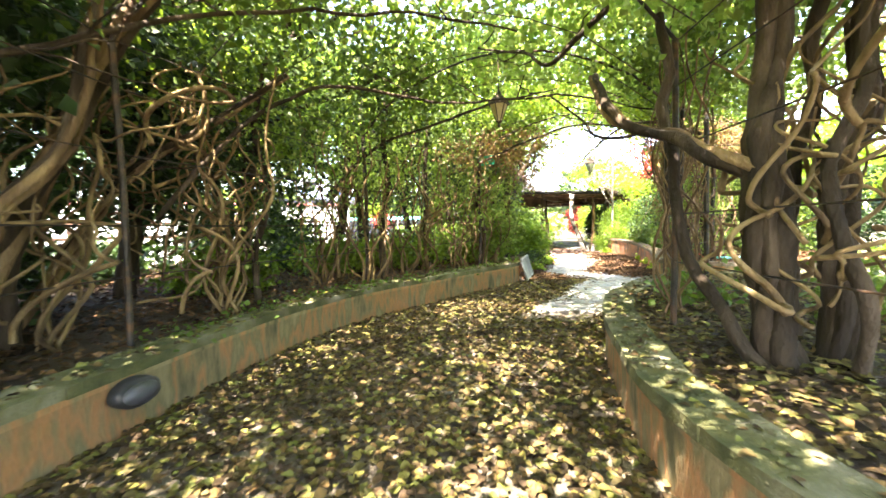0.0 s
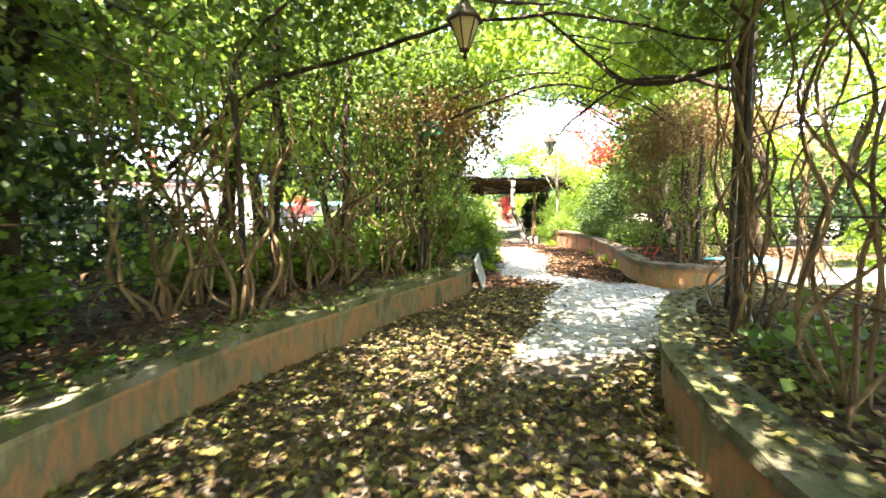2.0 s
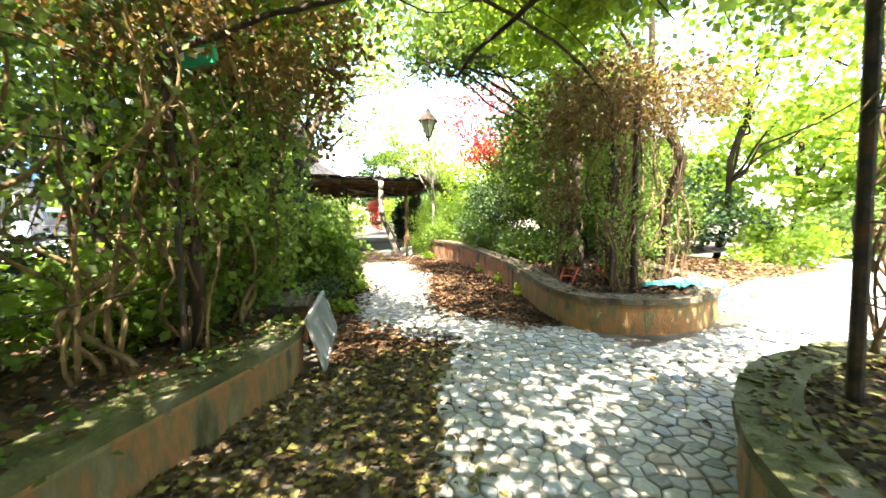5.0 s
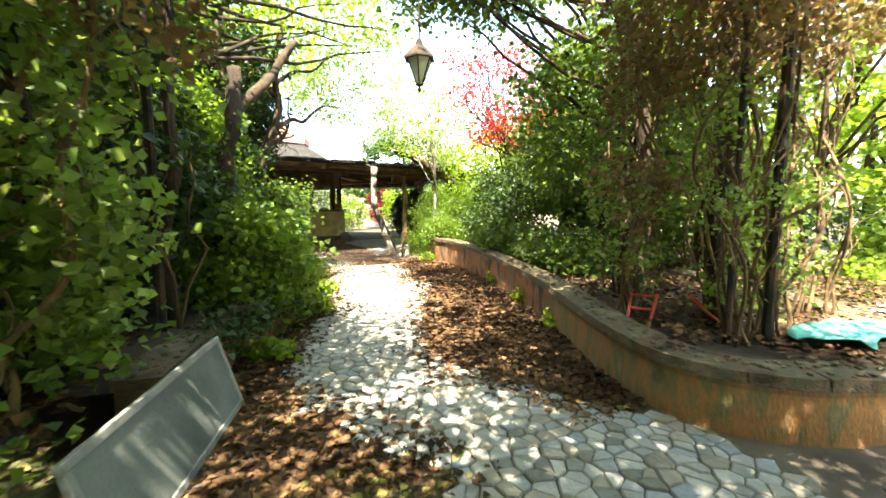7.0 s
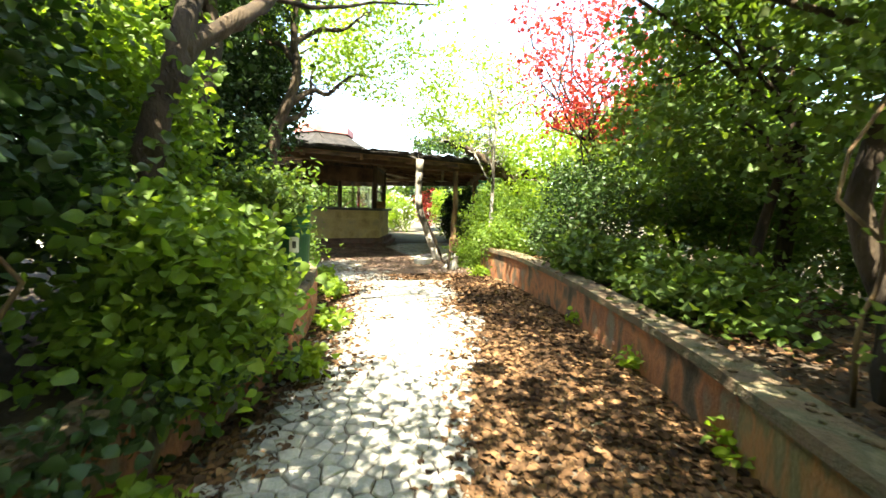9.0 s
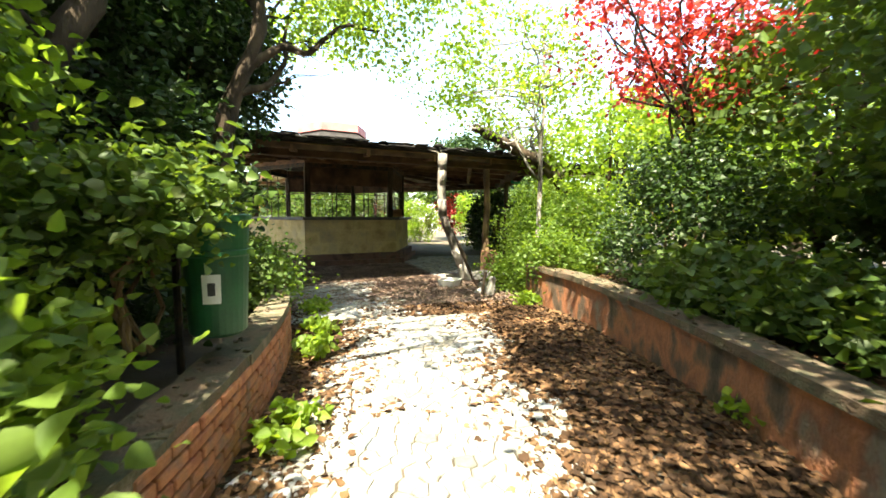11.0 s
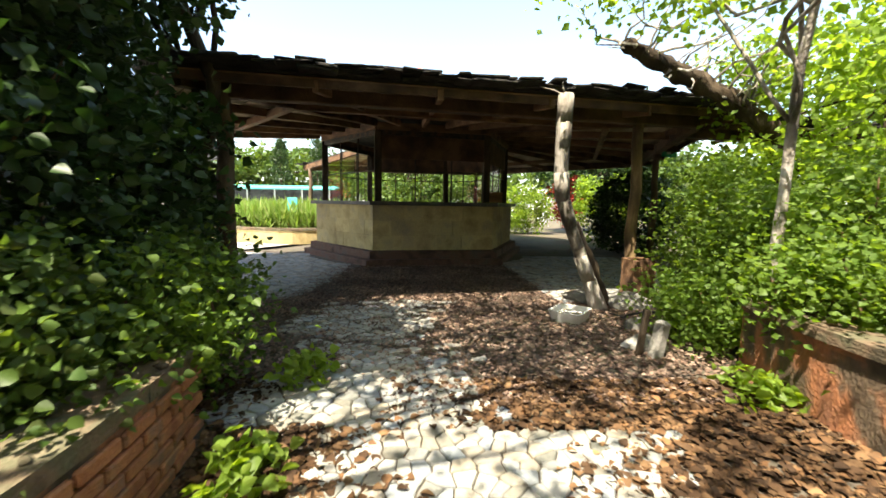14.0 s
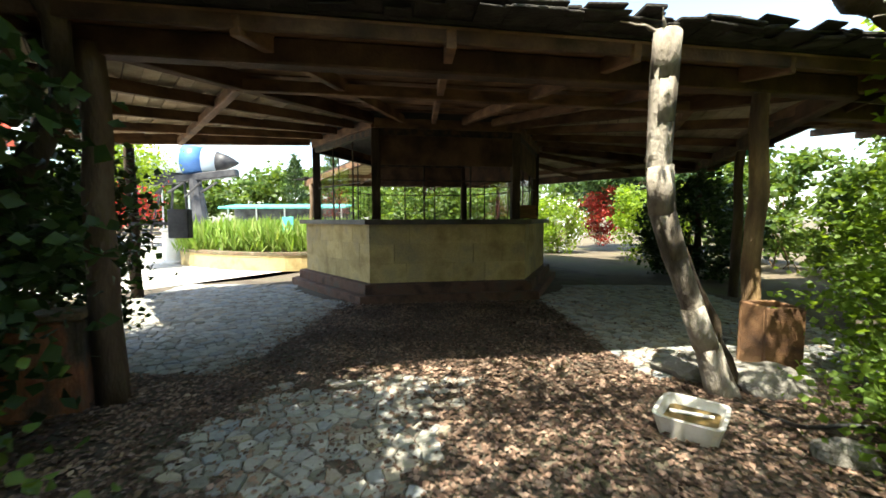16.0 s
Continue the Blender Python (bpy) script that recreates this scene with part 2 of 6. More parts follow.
M_LEAF_RED = islands("red_maple_leaf", [(0.22, 0.02, 0.02), (0.34, 0.035, 0.03), (0.42, 0.08, 0.04), (0.17, 0.018, 0.022)], 0.5, 0.34, (1.6, 0.8, 0.7))
M_LEAF_DRY = islands("withered_leaf", [(0.12, 0.07, 0.035), (0.20, 0.13, 0.055), (0.16, 0.16, 0.05), (0.10, 0.045, 0.03)], 0.6, 0.35, (1.3, 1.1, 0.7))
M_GRASS = islands("tall_grass", [(0.14, 0.24, 0.04), (0.22, 0.32, 0.07), (0.26, 0.30, 0.10)], 0.6, 0.35, (1.4, 1.5, 0.7))
M_GLASS = bpy.data.materials.new("window_glass")
M_GLASS.use_nodes = True
_b = M_GLASS.node_tree.nodes["Principled BSDF"]
_b.inputs["Transmission Weight"].default_value = 1.0
_b.inputs["Roughness"].default_value = 0.02
_b.inputs["IOR"].default_value = 1.45

# ---- mesh helpers ----
RNG = np.random.default_rng(7)
LEAF_SCALE = 1.3


class Geo:
    """Gathers vertices and faces for one mesh."""

    def __init__(self):
        self.v, self.f, self.n = [], [], 0

    def add(self, verts, faces):
        self.v.extend(tuple(p) for p in verts)
        self.f.extend(tuple(i + self.n for i in q) for q in faces)
        self.n += len(verts)
        return self

    def box(self, c, s, m=None, bevel=0.0):
        """A box of size s with chamfered edges, centred at c, turned by the 3x3 matrix m."""
        hx, hy, hz = (k / 2 for k in s)
        b = min(bevel, hx * 0.8, hy * 0.8, hz * 0.8)
        vs, fs = [], []
        if b <= 0:
            vs = [(x, y, z) for x in (-hx, hx) for y in (-hy, hy) for z in (-hz, hz)]
            fs = [(0, 1, 3, 2), (4, 6, 7, 5), (0, 4, 5, 1), (2, 3, 7, 6), (0, 2, 6, 4), (1, 5, 7, 3)]
        else:
            for z, i in ((-hz, b), (-hz + b, 0), (hz - b, 0), (hz, b)):
                x, y = hx - i, hy - i
                for px, py in ((-x + b, -y), (x - b, -y), (x, -y + b), (x, y - b), (x - b, y), (-x + b, y), (-x, y - b), (-x, -y + b)):
                    vs.append((px, py, z))
            for r in range(3):
                for k in range(8):
                    fs.append((r * 8 + k, r * 8 + (k + 1) % 8, r * 8 + 8 + (k + 1) % 8, r * 8 + 8 + k))
            fs += [tuple(range(7, -1, -1)), tuple(range(24, 32))]
        m = m or Matrix.Identity(3)
        c = Vector(c)
        return self.add([c + m @ Vector(p) for p in vs], fs)

    def tube(self, pts, radii, sides=7, rough=0.0, cap=True):
        pts = [Vector(p) for p in pts]
        if isinstance(radii, (int, float)):
            radii = [radii] * len(pts)
        k, vs, fs = len(pts), [], []
        ref = Vector((0.3, 0.2, 1)) if abs((pts[-1] - pts[0]).normalized().z) < 0.8 else Vector((1, 0.2, 0))
        for i, p in enumerate(pts):
            d = (pts[min(i + 1, k - 1)] - pts[max(i - 1, 0)]).normalized()
            u = d.cross(ref).normalized()
            w = d.cross(u)
            for j in range(sides):
                a = 2 * math.pi * j / sides
                r = radii[i] * (1 + rough * (noise.noise(p * 3 + Vector((math.cos(a), math.sin(a), i * 0.35)) * 1.3)))
                vs.append(p + (u * math.cos(a) + w * math.sin(a)) * r)
        for i in range(k - 1):
            for j in range(sides):
                fs.append((i * sides + j, i * sides + (j + 1) % sides, (i + 1) * sides + (j + 1) % sides, (i + 1) * sides + j))
        if cap:
            fs += [tuple(range(sides - 1, -1, -1)), tuple((k - 1) * sides + j for j in range(sides))]
        return self.add(vs, fs)

    def lathe(self, c, profile, sides=24):
        c = Vector(c)
        vs = [c + Vector((r * math.cos(2 * math.pi * j / sides), r * math.sin(2 * math.pi * j / sides), z)) for r, z in profile for j in range(sides)]
        fs = [(i * sides + j, i * sides + (j + 1) % sides, (i + 1) * sides + (j + 1) % sides, (i + 1) * sides + j) for i in range(len(profile) - 1) for j in range(sides)]
        fs += [tuple(range(sides - 1, -1, -1)), tuple((len(profile) - 1) * sides + j for j in range(sides))]
        return self.add(vs, fs)

    def prism(self, poly, z0, z1, bevel=0.0):
        """A flat polygon (counter-clockwise) raised from z0 to z1."""
        k = len(poly)
        cx, cy = sum(p[0] for p in poly) / k, sum(p[1] for p in poly) / k
        rings = [[(x, y, z0) for x, y in poly], [(x, y, z1 - bevel) for x, y in poly]]
        if bevel:
            ring = []
            for x, y in poly:
                d = math.hypot(x - cx, y - cy) or 1
                ring.append((x - (x - cx) / d * bevel, y - (y - cy) / d * bevel, z1))
            rings.append(ring)
        vs = [p for r in rings for p in r]
        fs = [(r * k + i, r * k + (i + 1) % k, r * k + k + (i + 1) % k, r * k + k + i) for r in range(len(rings) - 1) for i in range(k)]
        fs += [tuple(range(k - 1, -1, -1)), tuple((len(rings) - 1) * k + i for i in range(k))]
        return self.add(vs, fs)

    def mesh(self, name, mat, smooth=False):
        me = bpy.data.meshes.new(name)
        me.from_pydata(self.v, [], self.f)
        me.materials.append(mat)
        if smooth:
            me.polygons.foreach_set("use_smooth", [True] * len(me.polygons))
        me.update()
        return me


def part(name, geo, mat, parent=None, label="", smooth=False, kind=""):
    ob = new(name, geo.mesh(name, mat, smooth) if isinstance(geo, Geo) else geo)
    if parent is not None:
        ob.parent = parent
    return tagged(ob, label=label, kind=kind)


def thing(name, label, category, group="", kind="", at=(0, 0, 0)):
    ob = new(name)
    ob.location = at
    ob.empty_display_size = 0.1
    return tagged(ob, label, category, group, kind)


def leaf_mesh(name, mat, centres, size, droop=0.3, flat=0.0, fine=False, spread=0.35, slim=1.0):
    """Many small leaves: pointed ovals folded along the midrib, one at each centre."""
    c = np.asarray(centres, dtype=np.float64)
    k = len(c)
    az = RNG.uniform(0, 2 * np.pi, k)
    el = RNG.normal(-droop, spread, k)
    d = np.stack([np.cos(az) * np.cos(el), np.sin(az) * np.cos(el), np.sin(el)], 1)
    rd = RNG.normal(0, 1, (k, 3))
    rd[:, 2] += flat * 4
    nrm = rd - (rd * d).sum(1, keepdims=True) * d
    nrm /= np.linalg.norm(nrm, axis=1, keepdims=True) + 1e-9
    s = np.cross(d, nrm)
    L = size * LEAF_SCALE * RNG.uniform(0.6, 1.35, k)[:, None]
    W = L * slim * RNG.uniform(0.33, 0.5, k)[:, None]
    up = nrm * W * 0.35
    if fine:
        cv = nrm * L * 0.14
        vs = np.stack([c, c + d * L * 0.16 + s * W * 0.72 + up * 0.7, c + d * L * 0.42 + s * W + up, c + d * L * 0.74 + s * W * 0.58 + up * 0.5 - cv * 0.4, c + d * L - cv, c + d * L * 0.74 - s * W * 0.58 + up * 0.5 - cv * 0.4, c + d * L * 0.42 - s * W + up, c + d * L * 0.16 - s * W * 0.72 + up * 0.7], 1)
        loops = np.array([0, 1, 2, 3, 4, 0, 4, 5, 6, 7])
        nv = 8
    else:
        vs = np.stack([c, c + d * L * 0.45 + s * W + up, c + d * L, c + d * L * 0.45 - s * W + up], 1)
        loops = np.array([0, 1, 2, 0, 2, 3])
        nv = 4
    per = len(loops) // 2
    me = bpy.data.meshes.new(name)
    me.vertices.add(k * nv)
    me.vertices.foreach_set("co", vs.reshape(-1).astype(np.float32))
    li = (np.arange(k)[:, None] * nv + loops[None]).reshape(-1).astype(np.int32)
    me.loops.add(len(li))
    me.loops.foreach_set("vertex_index", li)
    me.polygons.add(k * 2)
    me.polygons.foreach_set("loop_start", np.arange(k * 2, dtype=np.int32) * per)
    me.materials.append(mat)
    me.update(calc_edges=True)
    return me


def clumps(centre, radii, count, per, tight=0.22, hollow=0.3, low=-1.0):
    """Centres for leaves in uneven clumps in an ellipsoid."""
    d = RNG.normal(0, 1, (count * 3, 3))
    d /= np.linalg.norm(d, axis=1, keepdims=True)
    r = RNG.uniform(hollow, 1.0, (len(d), 1)) ** 0.6
    p = d * r
    p = p[p[:, 2] > low][:count]
    p = np.asarray(centre) + p * np.asarray(radii)
    q = np.repeat(p, per, axis=0)
    return q + RNG.normal(0, 1, q.shape) * tight * np.array([1, 1, 0.7])


def wander(a, b, steps=9, swing=0.15, seed=0):
    """A crooked line from a to b."""
    a, b = Vector(a), Vector(b)
    out = []
    for i in range(steps + 1):
        t = i / steps
        w = math.sin(math.pi * min(1, t * 1.1)) * swing
        n3 = noise.noise_vector(Vector((seed * 7.31, t * 2.7, seed * 1.7)))
        out.append(a.lerp(b, t) + Vector((n3.x, n3.y, n3.z * 0.5)) * w * 2.2)
    return out


def taper(n, r0, r1):
    return [r0 + (r1 - r0) * i / (n - 1) for i in range(n)]


def offset_line(line, d):
    """The polyline moved sideways by d (to the left of its run)."""
    out = []
    for i, p in enumerate(line):
        a = Vector(line[max(i - 1, 0)])
        b = Vector(line[min(i + 1, len(line) - 1)])
        t = (b - a).normalized()
        out.append((p[0] - t.y * d, p[1] + t.x * d))
    return out


def smooth_line(pts, per=6):
    out = []
    k = len(pts)
    for i in range(k - 1):
        p0, p1, p2, p3 = (Vector(pts[max(0, min(k - 1, j))]) for j in (i - 1, i, i + 1, i + 2))
        for s in range(per):
            t = s / per
            out.append(tuple(0.5 * (2 * p1 + (p2 - p0) * t + (2 * p0 - 5 * p1 + 4 * p2 - p3) * t * t + (3 * p1 - p0 - 3 * p2 + p3) * t ** 3)))
    out.append(tuple(pts[-1]))
    return out


def strip(line, d0, d1, z0, z1, heights=None):
    """A wall along a line, between sideways offsets d0 < d1 and heights z0, z1 (or a top for each point)."""
    g = Geo()
    a, b = offset_line(line, d0), offset_line(line, d1)
    vs, fs = [], []
    for i in range(len(line)):
        zt = z1 if heights is None else heights[i]
        zb = z0 if heights is None else (z0 if z1 is None else heights[i] + z0)
        zt = zt if (heights is None or z1 is None) else heights[i] + z1
        vs += [(*a[i], zb), (*a[i], zt), (*b[i], zt), (*b[i], zb)]
    for i in range(len(line) - 1):
        o = i * 4
        fs += [(o, o + 1, o + 5, o + 4), (o + 1, o + 2, o + 6, o + 5), (o + 2, o + 3, o + 7, o + 6), (o + 3, o, o + 4, o + 7)]
    fs += [(3, 2, 1, 0), tuple(len(vs) - 4 + j for j in range(4))]
    return g.add(vs, fs)

# ---- the large structure: ground, beds, low walls ----
ground = part("ground", Geo().box((0, 20, -0.26), (900, 900, 0.5)), M_GROUND)
tagged(ground, "brown bare earth ground under the garden", "ground", kind="structure")

LINE_LEFT = smooth_line([(-2.3, -5), (-2.3, -1), (-2.2, 1.5), (-2.05, 2.8), (-1.88, 3.7), (-1.6, 4.7), (-1.3, 5.4), (-0.9, 6.05), (-0.35, 6.78), (0.5, 7.9), (1.45, 9.0), (1.72, 9.5)])
LINE_RIGHT = smooth_line([(1.4, -5), (1.2, -1), (1.08, 1.2), (1.06, 1.9), (1.12, 2.4), (1.27, 3.0), (1.48, 3.75), (1.7, 4.35), (2.0, 4.95), (2.55, 5.7), (3.05, 6.3), (3.55, 6.65), (4.1, 6.85), (4.7, 6.87), (5.3, 6.7), (6.3, 6.1), (7.2, 5.2), (8.2, 3.6)])
LINE_LEFT2 = smooth_line([(1.9, 10.35), (2.08, 11.1), (2.32, 11.7), (2.65, 12.25), (2.95, 12.95), (3.2, 13.8), (3.4, 15.0), (3.5, 16.3), (3.4, 17.3)])
LINE_RIGHT2 = smooth_line([(8.4, 11.5), (7.9, 9.8), (7.4, 9.0), (6.97, 8.66), (6.35, 8.42), (5.8, 8.43), (5.3, 8.65), (5.0, 9.0), (4.93, 9.4), (5.1, 10.0), (5.5, 10.9), (6.05, 12.2), (6.72, 14.4), (7.05, 15.9), (7.2, 16.85), (7.18, 17.7), (7.32, 18.5)])


def low_wall(name, line, side, top, face, coping, label, over=0.03, width=0.24):
    """A rendered retaining wall with a coping. side: +1 when the bed lies to the left of the line's run."""
    w = thing(name, label, "low wall", kind="structure")
    hs = [top(y) for x, y in line]
    d = sorted((0.0, side * width))
    part("wall_body", strip(line, d[0], d[1], -0.1, None, [h - 0.075 for h in hs]), face, w)
    d = sorted((-side * over, side * (width + over)))
    # coping in worn lengths with open joints
    seg = 5
    for i in range(0, len(line) - 1, seg):
        run = line[i:min(i + seg + 1, len(line))]
        if len(run) < 2:
            continue
        a, b = Vector(run[0]), Vector(run[1])
        run = [tuple(a + (b - a).normalized() * 0.004)] + list(run[1:])
        jit = RNG.uniform(-0.008, 0.008)
        g = strip(run, d[0] + jit, d[1] + jit, -0.075, 0.0, [top(y) + jit * 0.5 for x, y in run])
        g.v = [(x, y, z) if k % 4 in (0, 3) else (x + 0.018 * noise.noise(Vector((x * 6, y * 6, k))), y + 0.018 * noise.noise(Vector((y * 6, x * 6, k))), z + 0.014 * noise.noise(Vector((x * 5, y * 5, 0)))) for k, (x, y, z) in enumerate(g.v)]
        part("coping", g, coping, w)
    # the lip of render under the coping, and broken crumbs on it
    lip = sorted((-side * 0.012, side * 0.02))
    part("lip", strip(line, lip[0], lip[1], -0.115, -0.078, hs), face, w)
    crumbs = Geo()
    for i in range(0, len(line) - 1):
        for _ in range(3):
            t = RNG.random()
            p = Vector(line[i]).lerp(Vector(line[i + 1]), t)
            o = offset_line(line, side * RNG.uniform(0.0, width))[i]
            q = Vector(o) - Vector(line[i]) + p
            sz = RNG.uniform(0.012, 0.035)
            crumbs.box((q.x, q.y, top(q.y) + sz * 0.25), (sz * 1.5, sz, sz * 0.7), Matrix.Rotation(RNG.uniform(0, 3), 3, "Z"), sz * 0.2)
    tagged(part("crumbs", crumbs, coping, w), kind="stuff")
    return w


low_wall("wall_left", LINE_LEFT, 1, lambda y: 0.45, M_PLASTER, M_CAP, "low grey render garden wall with orange stains and mossy coping")
low_wall("wall_right", LINE_RIGHT, -1, lambda y: 0.45, M_PLASTER, M_CAP, "curved low render planter wall with green mossy coping")
WL2 = low_wall("wall_left_far", LINE_LEFT2, 1, lambda y: 0.44 + 0.02 * max(0, y - 11), M_OCHRE, M_CAP_RED, "low orange brick and render planter wall, overgrown", over=0.02)
SPLIT = next(i for i, p in enumerate(LINE_RIGHT2) if p[0] < 6.2 and p[1] > 11.2)
low_wall("wall_planter", LINE_RIGHT2[: SPLIT + 1], -1, lambda y: 0.43 + 0.022 * max(0, y - 9), M_PLASTER, M_CAP_RED, "mossy rounded end of the long planter wall", over=0.035)
WR2 = low_wall("wall_right_far", LINE_RIGHT2[SPLIT:], -1, lambda y: 0.43 + 0.022 * max(0, y - 9), M_OCHRE, M_CAP_RED, "long low terracotta planter wall with worn coping", over=0.035)


def bed(name, poly, z, label):
    g = Geo()
    bm = bmesh.new()
    f = bm.faces.new([bm.verts.new((x, y, z)) for x, y in poly])
    bmesh.ops.triangulate(bm, faces=[f])
    bmesh.ops.subdivide_edges(bm, edges=[e for e in bm.edges if e.calc_length() > 0.8], cuts=3, use_grid_fill=True)
    for v in bm.verts:
        v.co.z += 0.05 * noise.noise(v.co * 1.3)
    me = bpy.data.meshes.new(name)
    bm.to_mesh(me)
    bm.free()
    me.materials.append(M_SOIL)
    return tagged(new(name, me), label, "planting bed", kind="structure")


bed("bed_left", offset_line(LINE_LEFT, 0.15)[::-1] + [(-14, -5), (-14, 13), (1.0, 11.2)][::1], 0.37, "dark soil planting bed strewn with dead leaves")
bed("bed_right", offset_line(LINE_RIGHT, -0.15) + [(8.4, -5)], 0.37, "dark soil bed inside the curved planter")
bed("bed_left_far", offset_line(LINE_LEFT2, 0.15)[::-1] + [(0.6, 10.6), (-3, 11.5), (-3, 18.2), (2.5, 18.2)], 0.38, "dark soil bed under dense shrubs")
bed("bed_right_far", offset_line(LINE_RIGHT2, -0.15) + [(9, 18.5), (14, 18.5), (14, 11.5)], 0.38, "dark soil bed under trees and ferns")

# open sunlit yards beyond the garden
yard = part("yard", Geo().prism([(7.0, 7.6), (9.2, 4.5), (26, 2), (26, 16), (14.5, 11), (8.8, 9.6)], -0.02, 0.004), M_PALE)
tagged(yard, "pale sunlit paving beside the planters", "paving", kind="structure")
yard2 = part("yard_far", Geo().prism([(-22, 22.5), (-4.2, 21.5), (-2.6, 23.6), (-1.7, 25.0), (0.2, 26.8), (1.6, 29.8), (6, 34), (6, 52), (-26, 52)], -0.02, 0.004), M_PALE)
tagged(yard2, "pale sunlit open yard beyond the kiosk", "paving", kind="structure")
yard3 = part("yard_side", Geo().prism([(-40, -12), (-14.2, -12), (-14.2, 14), (-12, 20), (-40, 30)], -0.02, 0.004), M_PALE)
tagged(yard3, "bright bare yard seen between the vines", "paving", kind="structure")

# ---- kiosk with its canopy ----
ROT = radians(11)
FX, FY = Vector((math.cos(ROT), math.sin(ROT))), Vector((-math.sin(ROT), math.cos(ROT)))
CEN = Vector((4.28, 26.65))


def hexa(r, c=CEN):
    return [(c.x + r * math.cos(ROT + radians(60 * k)), c.y + r * math.sin(ROT + radians(60 * k))) for k in range(6)]


# corners: 0 right-back, 1 back, 2 left-back ... 3 left, 4 left-front, 5 right-front
kiosk = thing("kiosk", "hexagonal yellow limestone bar kiosk with barred windows", "kiosk")
part("plinth", Geo().prism(hexa(3.02), -0.05, 0.15, 0.015), M_PLINTH, kiosk, "brick step plinth")
part("upper_step", Geo().prism(hexa(2.86), 0.15, 0.32, 0.015), M_PLINTH, kiosk)


def between(a, b, t):
    return (a[0] + (b[0] - a[0]) * t, a[1] + (b[1] - a[1]) * t)


def beam(geo, a, b, w, h, bevel=0.008):
    """A squared timber from a to b, w wide and h deep, its top face upward."""
    a, b = Vector(a), Vector(b)
    d = (b - a)
    x = d.normalized()
    y = Vector((0, 0, 1)).cross(x)
    y = y.normalized() if y.length > 1e-4 else Vector((0, 1, 0))
    z = x.cross(y)
    m = Matrix((x, y, z)).transposed()
    return geo.box((a + b) / 2, (d.length, w, h), m, bevel)


RIN, ROUT = 2.42, 2.70
ho, hi_ = hexa(ROUT), hexa(RIN)
for k in range(6):
    a, b, c, d = ho[k], ho[(k + 1) % 6], hi_[(k + 1) % 6], hi_[k]
    part("backing_wall", Geo().prism([between(a, d, 0.12), between(b, c, 0.12), c, d], 0.32, 1.30), M_STONEWALL, kiosk)
    # dressed blocks on the outside
    for row in range(3):
        n = 4
        off = 0.5 if row % 2 else 0.0
        cuts = [0.0] + [(j + off + 0.12 * math.sin(k * 5 + j * 3 + row)) / n for j in range(1 if not off else 0, n)] + [1.0]
        for j in range(len(cuts) - 1):
            t0, t1 = cuts[j] + 0.002, cuts[j + 1] - 0.002
            if t1 - t0 < 0.02:
                continue
            p, q = between(a, b, t0), between(a, b, t1)
            r, s = between(d, c, t1), between(d, c, t0)
            e = 0.004 * math.sin(k + j * 2.3 + row * 1.7)
            z0, z1 = 0.322 + row * 0.326, 0.322 + (row + 1) * 0.326 - 0.004
            part("stone_block", Geo().prism([between(p, s, e), between(q, r, e), between(q, r, 0.13), between(p, s, 0.13)], z0, z1), M_STONEWALL, kiosk)
for k in range(6):
    a, b = hexa(2.84)[k], hexa(2.84)[(k + 1) % 6]
    c, d = hexa(2.25)[(k + 1) % 6], hexa(2.25)[k]
    part("counter_top", Geo().prism([a, b, c, d], 1.302, 1.385, 0.012), M_COUNTER, kiosk, "dark stone counter slab")
hp = hexa(2.46)
for k in range(6):
    x, y = hp[k]
    part("corner_post", Geo().box((x, y, 2.14), (0.15, 0.15, 1.51), Matrix.Rotation(ROT, 3, "Z"), 0.01), M_DARKBARK, kiosk, "dark timber post")
    a, b = hp[k], hp[(k + 1) % 6]
    fr = part("window_bar_frame", beam(beam(Geo(), (*a, 2.86), (*b, 2.86), 0.1, 0.12), (*a, 2.05), (*b, 2.05), 0.025, 0.025), M_IRON, kiosk)
    nb = 9
    for j in range(1, nb):
        x, y = between(a, b, j / nb)
        thick = 0.035 if j % 3 == 0 else 0.011
        if k in (4,) and j % 3:
            continue
        part("bar", Geo().tube([(x, y, 1.385), (x, y, 2.1 if thick < 0.02 else 2.82)], thick / 2, 6), M_IRON, fr)
    if k in (3, 1, 0):
        pa, pb = between(a, b, 0.06), between(a, b, 0.6)
        pane = part("pane", beam(Geo(), (*pa, 1.9), (*pb, 1.9), 0.006, 0.9, 0), M_GLASS, kiosk, "dusty glass pane")
        pane.visible_shadow = False
# inner lintel walls hide the roof void
for k in range(6):
    a, b = hexa(2.5)[k], hexa(2.5)[(k + 1) % 6]
    part("lintel", beam(Geo(), (*a, 2.99), (*b, 2.99), 0.12, 0.16), M_WOOD, kiosk)
for k in (0, 1, 4, 5):
    a, b = hexa(2.47)[k], hexa(2.47)[(k + 1) % 6]
    part("lintel_panel", beam(Geo(), (*a, 2.62), (*b, 2.62), 0.05, 0.62), M_WOOD_DARK, kiosk, "dark boarded panel above the windows")
cup = Geo()
h0, h1 = hexa(2.9), hexa(1.0)
cup.add([(*p, 3.10) for p in h0] + [(*p, 4.1) for p in h1], [(k, (k + 1) % 6, 6 + (k + 1) % 6, 6 + k) for k in range(6)] + [tuple(range(5, -1, -1))])
part("pyramid_roof", cup, M_SHINGLE, kiosk)
cap = Geo()
h2 = hexa(1.15)
